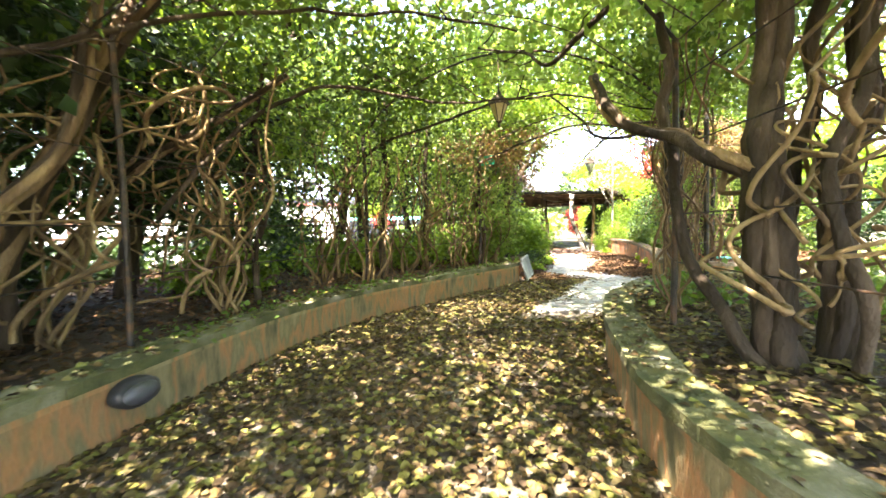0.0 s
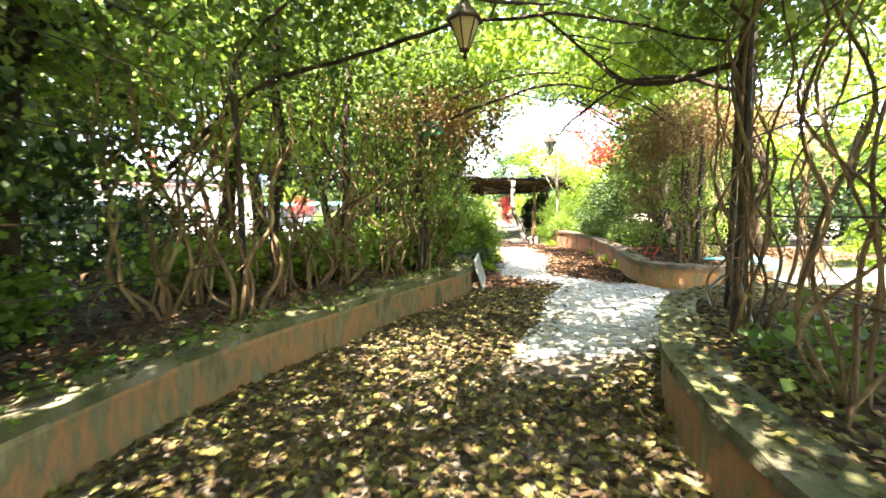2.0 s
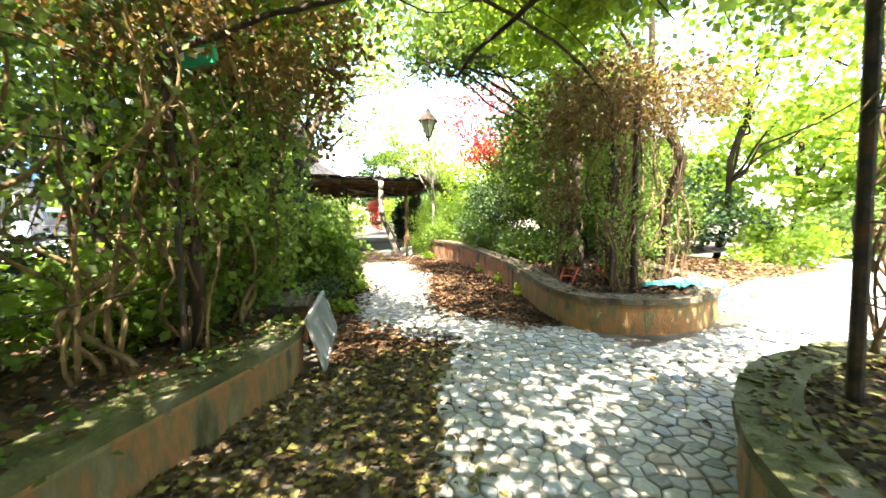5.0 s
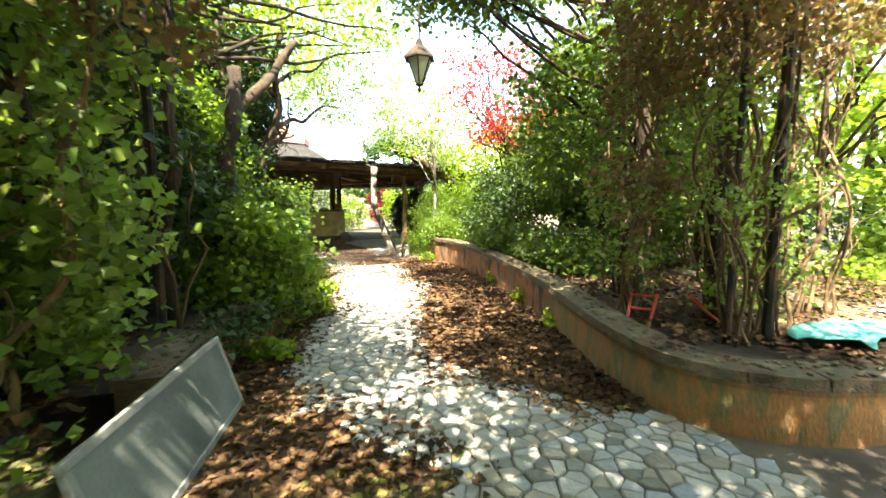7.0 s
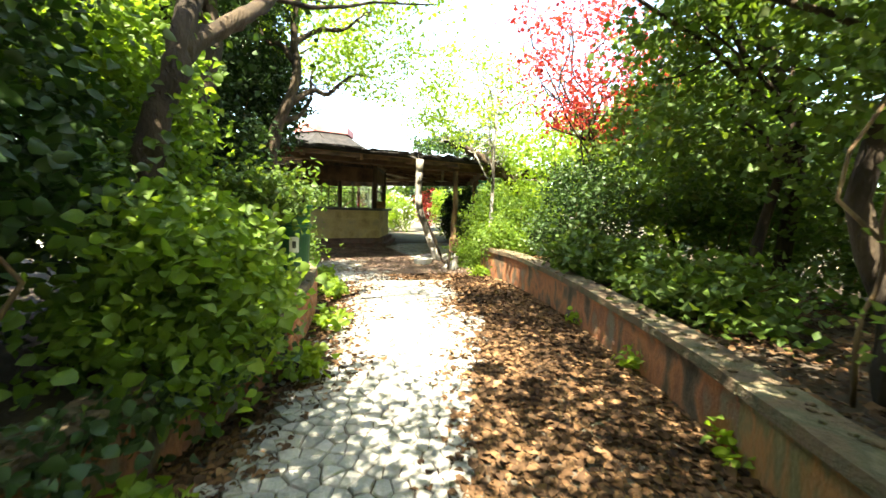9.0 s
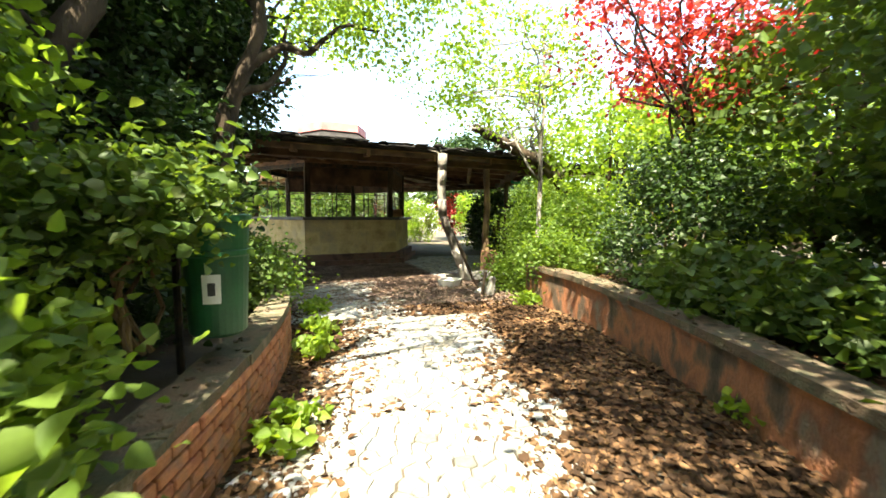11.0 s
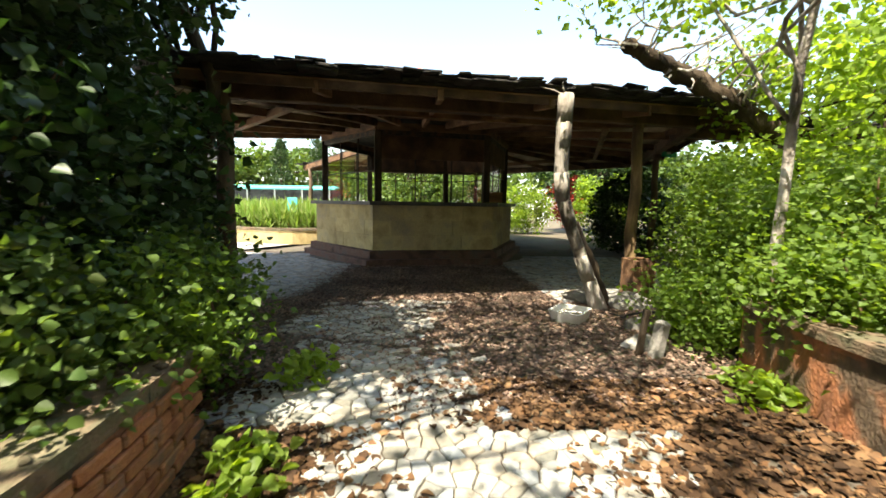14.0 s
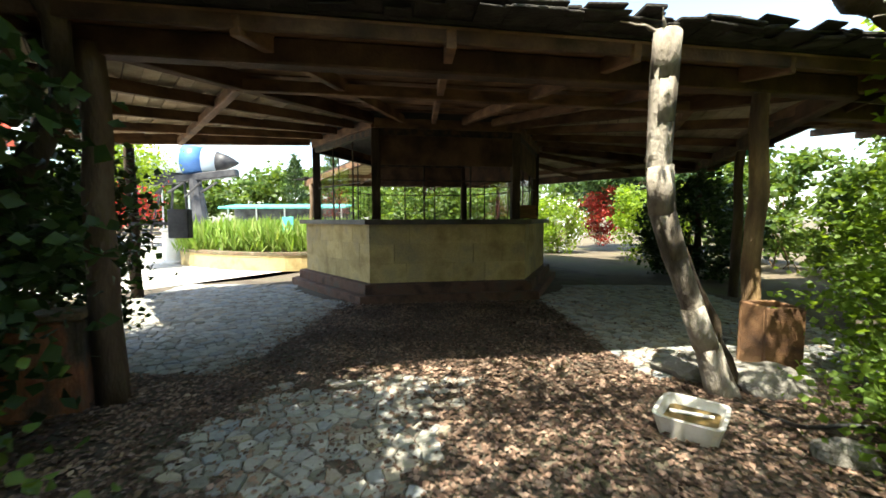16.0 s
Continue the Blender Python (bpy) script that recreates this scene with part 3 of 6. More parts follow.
cap.add([(*p, 4.1) for p in h2] + [(*p, 4.35) for p in h2] + [(CEN.x, CEN.y, 4.95)], [(k, (k + 1) % 6, 6 + (k + 1) % 6, 6 + k) for k in range(6)] + [(6 + k, 6 + (k + 1) % 6, 12) for k in range(6)] + [tuple(range(5, -1, -1))])
part("cupola", cap, M_PINK, kiosk, "faded red sheet-metal cupola")

crate = thing("crate", "small reddish slatted crate on the counter", "crate")
for k in range(3):
    part("slat", Geo().box((6.12, 25.05, 1.44 + 0.085 * k), (0.36, 0.24, 0.06), Matrix.Rotation(ROT, 3, "Z"), 0.006), M_FASCIA, crate)
part("inner_box", Geo().box((6.12, 25.05, 1.51), (0.33, 0.21, 0.23), Matrix.Rotation(ROT, 3, "Z")), M_WOOD, crate)
# canopy: three sectors of a wide hexagonal roof on timber posts
canopy = thing("canopy", "wide low timber canopy with ragged slate roof", "canopy")
RC = 6.75
hc = hexa(RC)
EAVE, TOP = 2.66, 2.95


def rz(p):
    """Height of the rafters' underside over a plan point."""
    d = (Vector(p) - CEN).length
    return EAVE + (TOP - EAVE) * max(0.0, min(1.0, (RC - d) / (RC - 2.6)))


L2 = between(hc[4], hc[3], 0.72)
R2 = hc[0]
SECT = [(hc[4], hc[5], hexa(2.6)[4], hexa(2.6)[5]), (L2, hc[4], hexa(2.6)[3], hexa(2.6)[4]), (hc[5], R2, hexa(2.6)[5], hexa(2.6)[0]), ((9.0, 22.4), (14.0, 23.4), (9.6, 25.2), (14.0, 26.2)), (hc[0], hc[1], hexa(2.6)[0], hexa(2.6)[1]), (hc[1], hc[2], hexa(2.6)[1], hexa(2.6)[2])]
def outward(p, q, d):
    """The point d metres beyond p on the line from q."""
    p, q = Vector(p), Vector(q)
    return p + (p - q).normalized() * d


for a, b, c, d in SECT:
    fasc = Geo()
    ea, eb = outward(a, c, 0.5), outward(b, d, 0.5)
    beam(fasc, (*ea, 2.70), (*eb, 2.70), 0.04, 0.12)
    # fascia and eave beam are darkened to stand for shade at the eave
    part("fascia", fasc, M_WOOD_DARK, canopy, "dark weathered fascia board")
    part("purlin", beam(Geo(), (*between(a, c, 0.35), EAVE + 0.12), (*between(b, d, 0.35), EAVE + 0.12), 0.1, 0.12, 0.01), M_WOOD, canopy)
    part("eave_beam", beam(Geo(), (*a, EAVE - 0.0), (*b, EAVE - 0.0), 0.16, 0.2, 0.015), M_WOOD_DARK, canopy)
    n = 5 if a is hc[4] else 4
    for j in range(n + 1):
        p, q = between(a, b, j / n), between(c, d, j / n)
        w = 0.13 if j in (0, n) else 0.075
        part("rafter", beam(Geo(), (*outward(p, q, 0.48), EAVE + 0.0), (*q, TOP + 0.10), w, 0.13 if w < 0.1 else 0.18, 0.006), M_WOOD, canopy)
    # slab boards that run across the rafters
    rows = 26
    oa, ob_ = outward(a, c, 0.53), outward(b, d, 0.53)
    for j in range(rows):
        t0, t1 = (j + 0.03) / rows, (j + 0.97) / rows
        p0, p1 = between(oa, c, t0), between(ob_, d, t0)
        q0, q1 = between(oa, c, t1), between(ob_, d, t1)
        zz0, zz1 = EAVE + 0.075 + (TOP - EAVE + 0.1) * t0, EAVE + 0.075 + (TOP - EAVE + 0.1) * t1
        jz = 0.008 * math.sin(j * 2.1)
        g = Geo().add([(*p0, zz0 + jz), (*p1, zz0 + jz), (*q1, zz1 + jz), (*q0, zz1 + jz), (*p0, zz0 + 0.022 + jz), (*p1, zz0 + 0.022 + jz), (*q1, zz1 + 0.022 + jz), (*q0, zz1 + 0.022 + jz)], [(3, 2, 1, 0), (4, 5, 6, 7), (0, 1, 5, 4), (1, 2, 6, 5), (2, 3, 7, 6), (3, 0, 4, 7)])
        # front boards are darker wood; side boards are paled for light bounced up
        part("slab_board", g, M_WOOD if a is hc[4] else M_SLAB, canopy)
    # roof deck and ragged slates along the eave
    deck = Geo().add([(*oa, 2.80), (*ob_, 2.80), (*d, 3.22), (*c, 3.22), (*oa, 2.77), (*ob_, 2.77), (*d, 3.17), (*c, 3.17)], [(0, 1, 2, 3), (7, 6, 5, 4), (0, 4, 5, 1), (1, 5, 6, 2), (2, 6, 7, 3), (3, 7, 4, 0)])
    part("roof_deck", deck, M_SHINGLE, canopy)
    length = (ob_ - oa).length
    x = 0.0
    u = (ob_ - oa).normalized()
    m = Matrix.Rotation(math.atan2(u.y, u.x), 3, "Z")
    out = Vector((u.y, -u.x))
    if out.dot(oa - CEN) < 0:
        out = -out
    while x < length - 0.05:
        w = RNG.uniform(0.08, 0.42)
        for layer in range(3):
            p = oa + u * (x + w / 2) - out * RNG.uniform(-0.05, 0.12)
            tilt = Matrix.Rotation(RNG.uniform(-0.16, 0.10), 3, "X") @ Matrix.Rotation(RNG.uniform(-0.11, 0.11), 3, "Y")
            part("slate", Geo().box((p.x, p.y, 2.79 + layer * 0.022 + RNG.uniform(0, 0.05)), (w * RNG.uniform(0.8, 1.5), 0.42, RNG.uniform(0.014, 0.034)), m @ tilt, 0.008), M_SHINGLE, canopy)
        x += w * RNG.uniform(0.75, 1.0)
POSTS = [((2.2, 20.25), M_LOG), ((7.72, 21.38), M_BARK), ((-0.8, 24.4), M_DARKBARK), (between(hc[5], hc[0], 0.5), M_LOG), (between(hc[5], hc[0], 0.95), M_LOG), (hc[1], M_LOG), (hc[2], M_LOG)]
for i, ((x, y), mt) in enumerate(POSTS):
    r = (0.10, 0.082, 0.085, 0.075, 0.08, 0.08, 0.08)[i]
    pts = [(x + 0.015 * math.sin(k * 1.3 + i), y + 0.015 * math.cos(k * 1.9), -0.05 + 2.68 * k / 8) for k in range(9)]
    part("post", Geo().tube(pts, [r * (1.08 - 0.02 * k) for k in range(9)], 10, 0.18), mt, canopy, "round log post", smooth=True)

part("brace_log", Geo().tube(wander((2.08, 20.22, 2.6), (1.52, 20.28, 2.12), 6, 0.03, 3), taper(7, 0.06, 0.075), 9, 0.5), M_CAP, canopy, "mossy broken log end", smooth=True)
part("brace_strut", Geo().box((1.93, 20.4, 2.12), (0.56, 0.05, 0.06), Matrix.Rotation(radians(42), 3, "Y"), 0.006), M_TEAL, canopy, "teal painted strut")
part("meter_box", Geo().box((0.1, 24.3, 1.32), (0.34, 0.16, 0.5), Matrix.Rotation(0.1, 3, "Z"), 0.015), M_DARKMETAL, canopy, "black metal meter box")
part("box_bracket", Geo().box((-0.4, 24.36, 1.32), (0.74, 0.04, 0.06), Matrix.Rotation(0.1, 3, "Z")), M_DARKMETAL, canopy)

# ---- the broken dead trunk, basin and stones before the kiosk ----
def dead_trunk():
    t = thing("dead_tree_trunk", "leaning dead tree trunk with peeling pale bark", "tree trunk")
    pts = [(6.95, 20.5, -0.1), (6.86, 20.5, 0.12), (6.74, 20.48, 0.42), (6.60, 20.45, 0.75), (6.44, 20.42, 1.12), (6.33, 20.4, 1.45), (6.29, 20.38, 1.8), (6.28, 20.36, 2.1), (6.29, 20.35, 2.4), (6.30, 20.34, 2.72)]
    part("trunk", Geo().tube(pts, [0.14, 0.105, 0.09, 0.082, 0.08, 0.082, 0.08, 0.085, 0.085, 0.08], 12, 0.35), M_PALEBARK, t, smooth=True)
    vs = [Vector(p) for p in pts]
    for i in range(1, 9):
        for half in range(2):
            if half or i in (3, 6):
                continue
            a = vs[i].lerp(vs[i + 1], -0.08)
            b = vs[i].lerp(vs[i + 1], 0.92)
            c = (a + b) / 2 + Vector((-0.03, -0.055, 0))
            z = (b - a).normalized()
            x = Vector((1, 0.15 * math.sin(i * 2 + half), 0)) - z * z.x
            x.normalize()
            m = Matrix((x, z.cross(x), z)).transposed()
            bend = Geo()
            w, h, k = 0.17 + 0.02 * math.sin(i * 3 + half), (b - a).length, 6
            pts2, fs = [], []
            for q in range(k + 1):
                an = (q / k - 0.5) * 2.6 + 0.5 * math.sin(i * 2.0)
                for zz in (-h / 2, h / 2):
                    for rr in (0.097 + 0.006 * math.sin(i * 5 + q * 2.2), 0.075):
                        pts2.append(vs[i].lerp(vs[i + 1], 0.42) + m @ Vector((rr * math.sin(an), -rr * math.cos(an), zz)))
            for q in range(k):
                o = q * 4
                fs += [(o, o + 4, o + 6, o + 2), (o + 1, o + 3, o + 7, o + 5), (o, o + 1, o + 5, o + 4), (o + 2, o + 6, o + 7, o + 3)]
            fs += [(0, 2, 3, 1), (k * 4, k * 4 + 1, k * 4 + 3, k * 4 + 2)]
            part("bark_plate", bend.add(pts2, fs), M_PALEBARK, t, smooth=True)
    for i in range(6):
        a = vs[-1] + Vector((0, 0, -0.03))
        b = a + Vector((RNG.uniform(-0.35, 0.1), RNG.uniform(-0.12, 0.12), RNG.uniform(-0.12, 0.2)))
        part("twig", Geo().tube(wander(a, b, 5, 0.05, i), taper(6, 0.016, 0.004), 5), M_PALEBARK, t)


dead_trunk()


def basin():
    t = thing("ceramic_basin", "broken white ceramic basin half full of dirt", "basin")
    m = Matrix.Rotation(radians(-38), 3, "Z")
    g = Geo()
    w, l, h, th = 0.40, 0.46, 0.14, 0.035
    c = Vector((6.34, 19.93, 0.0))
    rings = [(1.0 - 0.16, 0.0), (1.0, h * 0.85), (1.03, h), (0.90, h), (0.86, h * 0.8), (0.72, 0.05)]
    vs, k = [], 16
    for sc, z in rings:
        for j in range(k):
            a = 2 * math.pi * j / k
            cx, sx = math.cos(a), math.sin(a)
            e = 0.32
            x = math.copysign(abs(cx) ** e, cx) * w / 2 * sc
            y = math.copysign(abs(sx) ** e, sx) * l / 2 * sc
            vs.append(c + m @ Vector((x, y, z)))
    fs = [(r * k + j, r * k + (j + 1) % k, r * k + k + (j + 1) % k, r * k + k + j) for r in range(len(rings) - 1) for j in range(k)]
    fs += [tuple(range(k - 1, -1, -1)), tuple((len(rings) - 1) * k + j for j in range(k))]
    part("bowl", g.add(vs, fs), M_CERAMIC, t)
    part("dirt", Geo().add([c + m @ Vector((x * w * 0.38, y * l * 0.38, 0.085)) for x, y in ((-1, -1), (1, -1), (1, 1), (-1, 1))] + [c + m @ Vector((x * w * 0.36, y * l * 0.36, 0.06)) for x, y in ((-1, -1), (1, -1), (1, 1), (-1, 1))], [(0, 1, 2, 3), (0, 4, 5, 1), (1, 5, 6, 2), (2, 6, 7, 3), (3, 7, 4, 0)]), M_DIRT, t, "brown wet dirt")
    a = c + m @ Vector((-0.13, 0.0, 0.10))
    b = c + m @ Vector((0.12, 0.06, 0.10))
    part("pipe", Geo().tube([a, b], 0.012, 8), M_CERAMIC, t)


basin()


def boulder(x, y, s, label, z=0.0, mat=None):
    bm = bmesh.new()
    bmesh.ops.create_icosphere(bm, subdivisions=3, radius=1)
    for v in bm.verts:
        k = 1 + 0.35 * noise.noise(v.co * 1.2 + Vector((x, y, 0))) + 0.1 * noise.noise(v.co * 3.5 + Vector((y, x, 1)))
        v.co = Vector((v.co.x * s[0] * k + x, v.co.y * s[1] * k + y, max(-0.4, v.co.z) * s[2] * k + z + s[2] * 0.35))
    me = bpy.data.meshes.new("stone")
    bm.to_mesh(me)
    bm.free()
    me.materials.append(mat or M_STONE)
    return tagged(new("stone", me), label, "stone", "stones by the dead trunk")


boulder(7.0, 19.58, (0.17, 0.12, 0.1), "small grey stone lying on dry leaves")
boulder(6.95, 20.95, (0.36, 0.22, 0.13), "broad pale flat stone at the trunk's foot")
boulder(7.35, 20.6, (0.3, 0.22, 0.16), "weathered grey stone half under shrubs")
boulder(6.75, 18.95, (0.2, 0.12, 0.1), "grey rock among leaves")
cb = thing("cement_post", "short broken upright cement edging post", "post")
part("block", Geo().box((6.74, 18.72, 0.14), (0.12, 0.10, 0.42), Matrix.Rotation(0.16, 3, "Y") @ Matrix.Rotation(0.4, 3, "Z"), 0.02), M_STONE, cb)
part("stake", Geo().box((6.62, 18.78, 0.18), (0.05, 0.06, 0.52), Matrix.Rotation(0.12, 3, "Y"), 0.008), M_DARKBARK, cb)
hose = Geo().tube(smooth_line([(6.9, 20.35, 0.02), (7.0, 20.0, 0.03), (6.95, 19.75, 0.12), (7.15, 19.6, 0.2), (7.4, 19.45, 0.14), (7.8, 19.3, 0.02)], 6), 0.014, 7)
tagged(part("hose", hose, M_HOSE, smooth=True), "black garden hose looped over a stone", "hose")
# stump like orange box under the right-hand shrub
st = thing("wooden_trough", "rotten orange-brown wooden box under leaves", "planter box")
for dx, dy, sx, sy in ((0, -0.17, 0.34, 0.04), (0, 0.17, 0.34, 0.04), (-0.15, 0, 0.04, 0.3), (0.15, 0, 0.04, 0.3)):
    part("side_board", Geo().box((7.72 + dx, 21.12 + dy, 0.29), (sx, sy, 0.62), None, 0.01), M_WOOD, st)
part("soil_fill", Geo().box((7.72, 21.12, 0.52), (0.26, 0.3, 0.05)), M_SOIL, st)

bl = thing("bulkhead_lamp", "black oval bulkhead lamp set in the wall", "lamp")
bp_ = Vector((-2.0, 2.62, 0.27))
un = Vector((0.97, -0.24, 0)).normalized()
ux = Vector((0.24, 0.97, 0)).normalized()
for nm, rw, rh, th_, mt in (("rim", 0.155, 0.095, 0.05, M_HOSE), ("dome", 0.125, 0.07, 0.085, M_DARKMETAL)):
    vs = []
    for sc_, dp in ((1.0, -0.04), (1.0, th_ * 0.6), (0.85, th_), (0.3, th_ * 1.15)):
        for j in range(20):
            a = 2 * math.pi * j / 20
            vs.append(bp_ + ux * (rw * sc_ * math.cos(a)) + Vector((0, 0, rh * sc_ * math.sin(a))) + un * dp)
    part(nm, Geo().add(vs, [(r * 20 + j, r * 20 + (j + 1) % 20, r * 20 + 20 + (j + 1) % 20, r * 20 + 20 + j) for r in range(3) for j in range(20)] + [tuple(60 + j for j in range(20))]), mt, bl, smooth=True)

# ---- leaning metal panel, bin, signs, lanterns ----
pn = thing("metal_panel", "grey framed metal panel leaning against the wall", "panel")
A0, A1 = Vector((1.88, 9.30, 0.02)), Vector((2.32, 10.75, 0.02))
UP = Vector((-0.15, 0.04, 0.50))
xx = (A1 - A0).normalized()
zz = (UP - xx * UP.dot(xx)).normalized()
m = Matrix((xx, zz.cross(xx), zz)).transposed()
LP, HP = (A1 - A0).length, UP.length
mid = (A0 + A1) / 2 + UP / 2
part("sheet", Geo().box(mid, (LP - 0.06, 0.012, HP - 0.06), m), M_PANEL, pn)
for s in (-1, 1):
    part("rail", Geo().box(mid + m @ Vector((0, 0, s * (HP / 2 - 0.02))), (LP, 0.035, 0.04), m, 0.004), M_FRAME, pn)
    part("stile", Geo().box(mid + m @ Vector((s * (LP / 2 - 0.02), 0, 0)), (0.04, 0.034, HP - 0.08), m, 0.004), M_FRAME, pn)

bn = thing("litter_bin", "green plastic litter bin with white label", "litter bin", at=(0, 0, 0))
bx, by, bz = 3.2, 14.86, 0.66
part("body", Geo().lathe((bx, by, bz), [(0.15, 0.0), (0.17, 0.02), (0.19, 0.5), (0.204, 0.51), (0.204, 0.54), (0.19, 0.545), (0.2, 0.74), (0.18, 0.74), (0.15, 0.1)], 28), M_GREENBIN, bn, smooth=False)
part("rim", Geo().lathe((bx, by, bz), [(0.2, 0.72), (0.214, 0.725), (0.214, 0.76), (0.18, 0.77), (0.17, 0.74)], 28), M_GREENBIN, bn)
lab = Geo()
ang0 = radians(-88)
vs, k = [], 6
for i in range(k + 1):
    a = ang0 + (i / k - 0.5) * 0.55
    for z in (0.22, 0.40):
        r = 0.171 + 0.021 * z / 0.5 + 0.006
        vs.append((bx + r * math.cos(a), by + r * math.sin(a), bz + z))
lab.add(vs, [(2 * i, 2 * i + 2, 2 * i + 3, 2 * i + 1) for i in range(k)])
part("label_sticker", lab, M_WHITE, bn, "white paper label")
vs2 = []
for i in range(k + 1):
    a = ang0 + (i / k - 0.5) * 0.22
    for z in (0.27, 0.35):
        r = 0.171 + 0.021 * z / 0.5 + 0.009
        vs2.append((bx + r * math.cos(a), by + r * math.sin(a), bz + z))
part("label_mark", Geo().add(vs2, [(2 * i, 2 * i + 2, 2 * i + 3, 2 * i + 1) for i in range(k)]), M_DARKMETAL, bn, "dark printed mark")
part("bracket_post", Geo().tube([(bx - 0.26, by + 0.1, 0.3), (bx - 0.26, by + 0.1, 1.3)], 0.025, 8), M_IRON, bn)

sg = thing("exit_sign", "green emergency exit sign hung from a post", "sign")
m = Matrix.Rotation(radians(-42), 3, "Z") @ Matrix.Rotation(radians(8), 3, "X")
sc = Vector((0.98, 9.25, 2.72))
part("board", Geo().box(sc, (0.42, 0.05, 0.20), m, 0.006), M_SIGN, sg)
part("arrow_mark", Geo().box(sc + m @ Vector((0.09, -0.028, 0)), (0.12, 0.004, 0.035), m), M_WHITE, sg, "white arrow bar")
part("figure_mark", Geo().box(sc + m @ Vector((-0.08, -0.028, 0)), (0.05, 0.004, 0.11), m), M_WHITE, sg, "plain white pictogram bar")
part("bracket", Geo().tube([sc + m @ Vector((-0.2, 0, 0.05)), (0.77, 9.1, 2.78)], 0.012, 6), M_IRON, sg)
s2 = thing("exit_sign", "small green emergency sign under the canopy", "sign")
part("board", Geo().box((10.4, 25.3, 2.66), (0.4, 0.04, 0.18), Matrix.Rotation(0.2, 3, "Z"), 0.005), M_SIGN, s2)
part("arrow_mark", Geo().box((10.4, 25.276, 2.66), (0.16, 0.004, 0.05), Matrix.Rotation(0.2, 3, "Z")), M_WHITE, s2)
part("hanger", Geo().tube([(10.4, 25.3, 2.74), (10.4, 25.3, 2.95)], 0.008, 5), M_IRON, s2)


def lantern(x, y, tip, glass, label, hang):
    t = thing("lantern", label, "lantern", "hanging lanterns")
    z = tip
    k = 6
    prof = [(0.035, 0.04), (0.13, 0.28)]
    g = Geo()
    vs = [(x + r * math.cos(math.pi * j / 3), y + r * math.sin(math.pi * j / 3), z + h) for r, h in prof for j in range(k)]
    g.add(vs, [(j, (j + 1) % k, k + (j + 1) % k, k + j) for j in range(k)] + [tuple(range(5, -1, -1))])
    part("glass_body", g, glass, t)
    for j in range(k):
        a = math.pi * j / 3
        part("rib", Geo().tube([(x + 0.037 * math.cos(a), y + 0.037 * math.sin(a), z + 0.04), (x + 0.133 * math.cos(a), y + 0.133 * math.sin(a), z + 0.28)], 0.007, 5), M_IRON, t)
    part("finial", Geo().lathe((x, y, z), [(0.004, -0.05), (0.02, -0.02), (0.012, 0.01), (0.045, 0.03), (0.04, 0.045)], 10), M_IRON, t)
    part("hood", Geo().lathe((x, y, z), [(0.17, 0.275), (0.17, 0.29), (0.09, 0.38), (0.045, 0.42), (0.03, 0.47), (0.012, 0.49)], 6), M_IRON, t, "dark iron hood")
    part("hook", Geo().tube([(x, y, z + 0.48), (x, y, hang)], 0.008, 6), M_IRON, t)


lantern(0.85, 6.15, 2.76, M_AMBER, "amber glass lantern hanging under the vine arch", 3.95)
lantern(4.1, 11.6, 2.66, M_FROST, "black iron lantern hanging from the arch", 4.1)

# ---- iron pergola: posts, arches, wires ----
pergola = thing("pergola", "thin rusty iron pergola overgrown with vines", "pergola")
ARCH = [((-2.42, 3.15), (1.9, 3.43)), ((-1.25, 6.75), (2.78, 5.2)), ((0.80, 9.15), (5.7, 9.35)), ((-2.7, -0.8), (1.7, -0.8))]
for i, (a, b) in enumerate(ARCH):
    for p in (a, b):
        part("post", Geo().tube([(*p, 0.3), (p[0] + 0.02, p[1], 1.6), (*p, 2.75)], 0.026 if i != 1 else 0.032, 8), M_IRON, pergola)
    pts = []
    for k in range(13):
        t = k / 12
        q = between(a, b, t)
        pts.append((*q, 2.75 + 0.95 * math.sin(math.pi * t) ** 0.7))
    part("arch", Geo().tube(pts, 0.016, 7), M_IRON, pergola)
part("post", Geo().tube([(3.3, 5.8, 0.3), (3.32, 5.8, 3.0)], 0.028, 8), M_IRON, pergola)
part("post", Geo().tube([(4.02, 6.34, 0.3), (4.0, 6.36, 3.3)], 0.036, 8), M_IRON, pergola)
part("post", Geo().tube([(5.95, 9.2, 0.3), (5.97, 9.2, 3.2)], 0.04, 8), M_IRON, pergola)
part("post", Geo().tube([(1.75, 11.6, 0.3), (1.75, 11.6, 3.2)], 0.035, 8), M_IRON, pergola)
for z in (0.95, 1.35, 1.9, 2.4, 2.75):
    for run in ([(-2.7, -3.0), (-2.42, 3.15), (-1.25, 6.75), (0.8, 9.15), (1.75, 11.6)], [(1.7, -0.8), (1.9, 3.43), (2.78, 5.2), (4.02, 6.34), (5.4, 6.3)]):
        part("wire", Geo().tube([(*p, z + 0.03 * math.sin(j * 2 + z)) for j, p in enumerate(run)], 0.006, 5), M_IRON, pergola)
for j in range(9):
    y0 = 0.5 + j * 1.05
    p, q = (-2.5 + 0.05 * j + max(0, j - 4) * 0.6, y0 + 0.4, 2.75), (1.6 + 0.1 * j + max(0, j - 4) * 0.55, y0 - 0.5, 2.75)
    part("wire", Geo().tube([(p[0] + (q[0] - p[0]) * t, p[1] + (q[1] - p[1]) * t, 2.75 + 0.85 * math.sin(math.pi * t) ** 0.7) for t in [k / 8 for k in range(9)]], 0.006, 5), M_IRON, pergola)

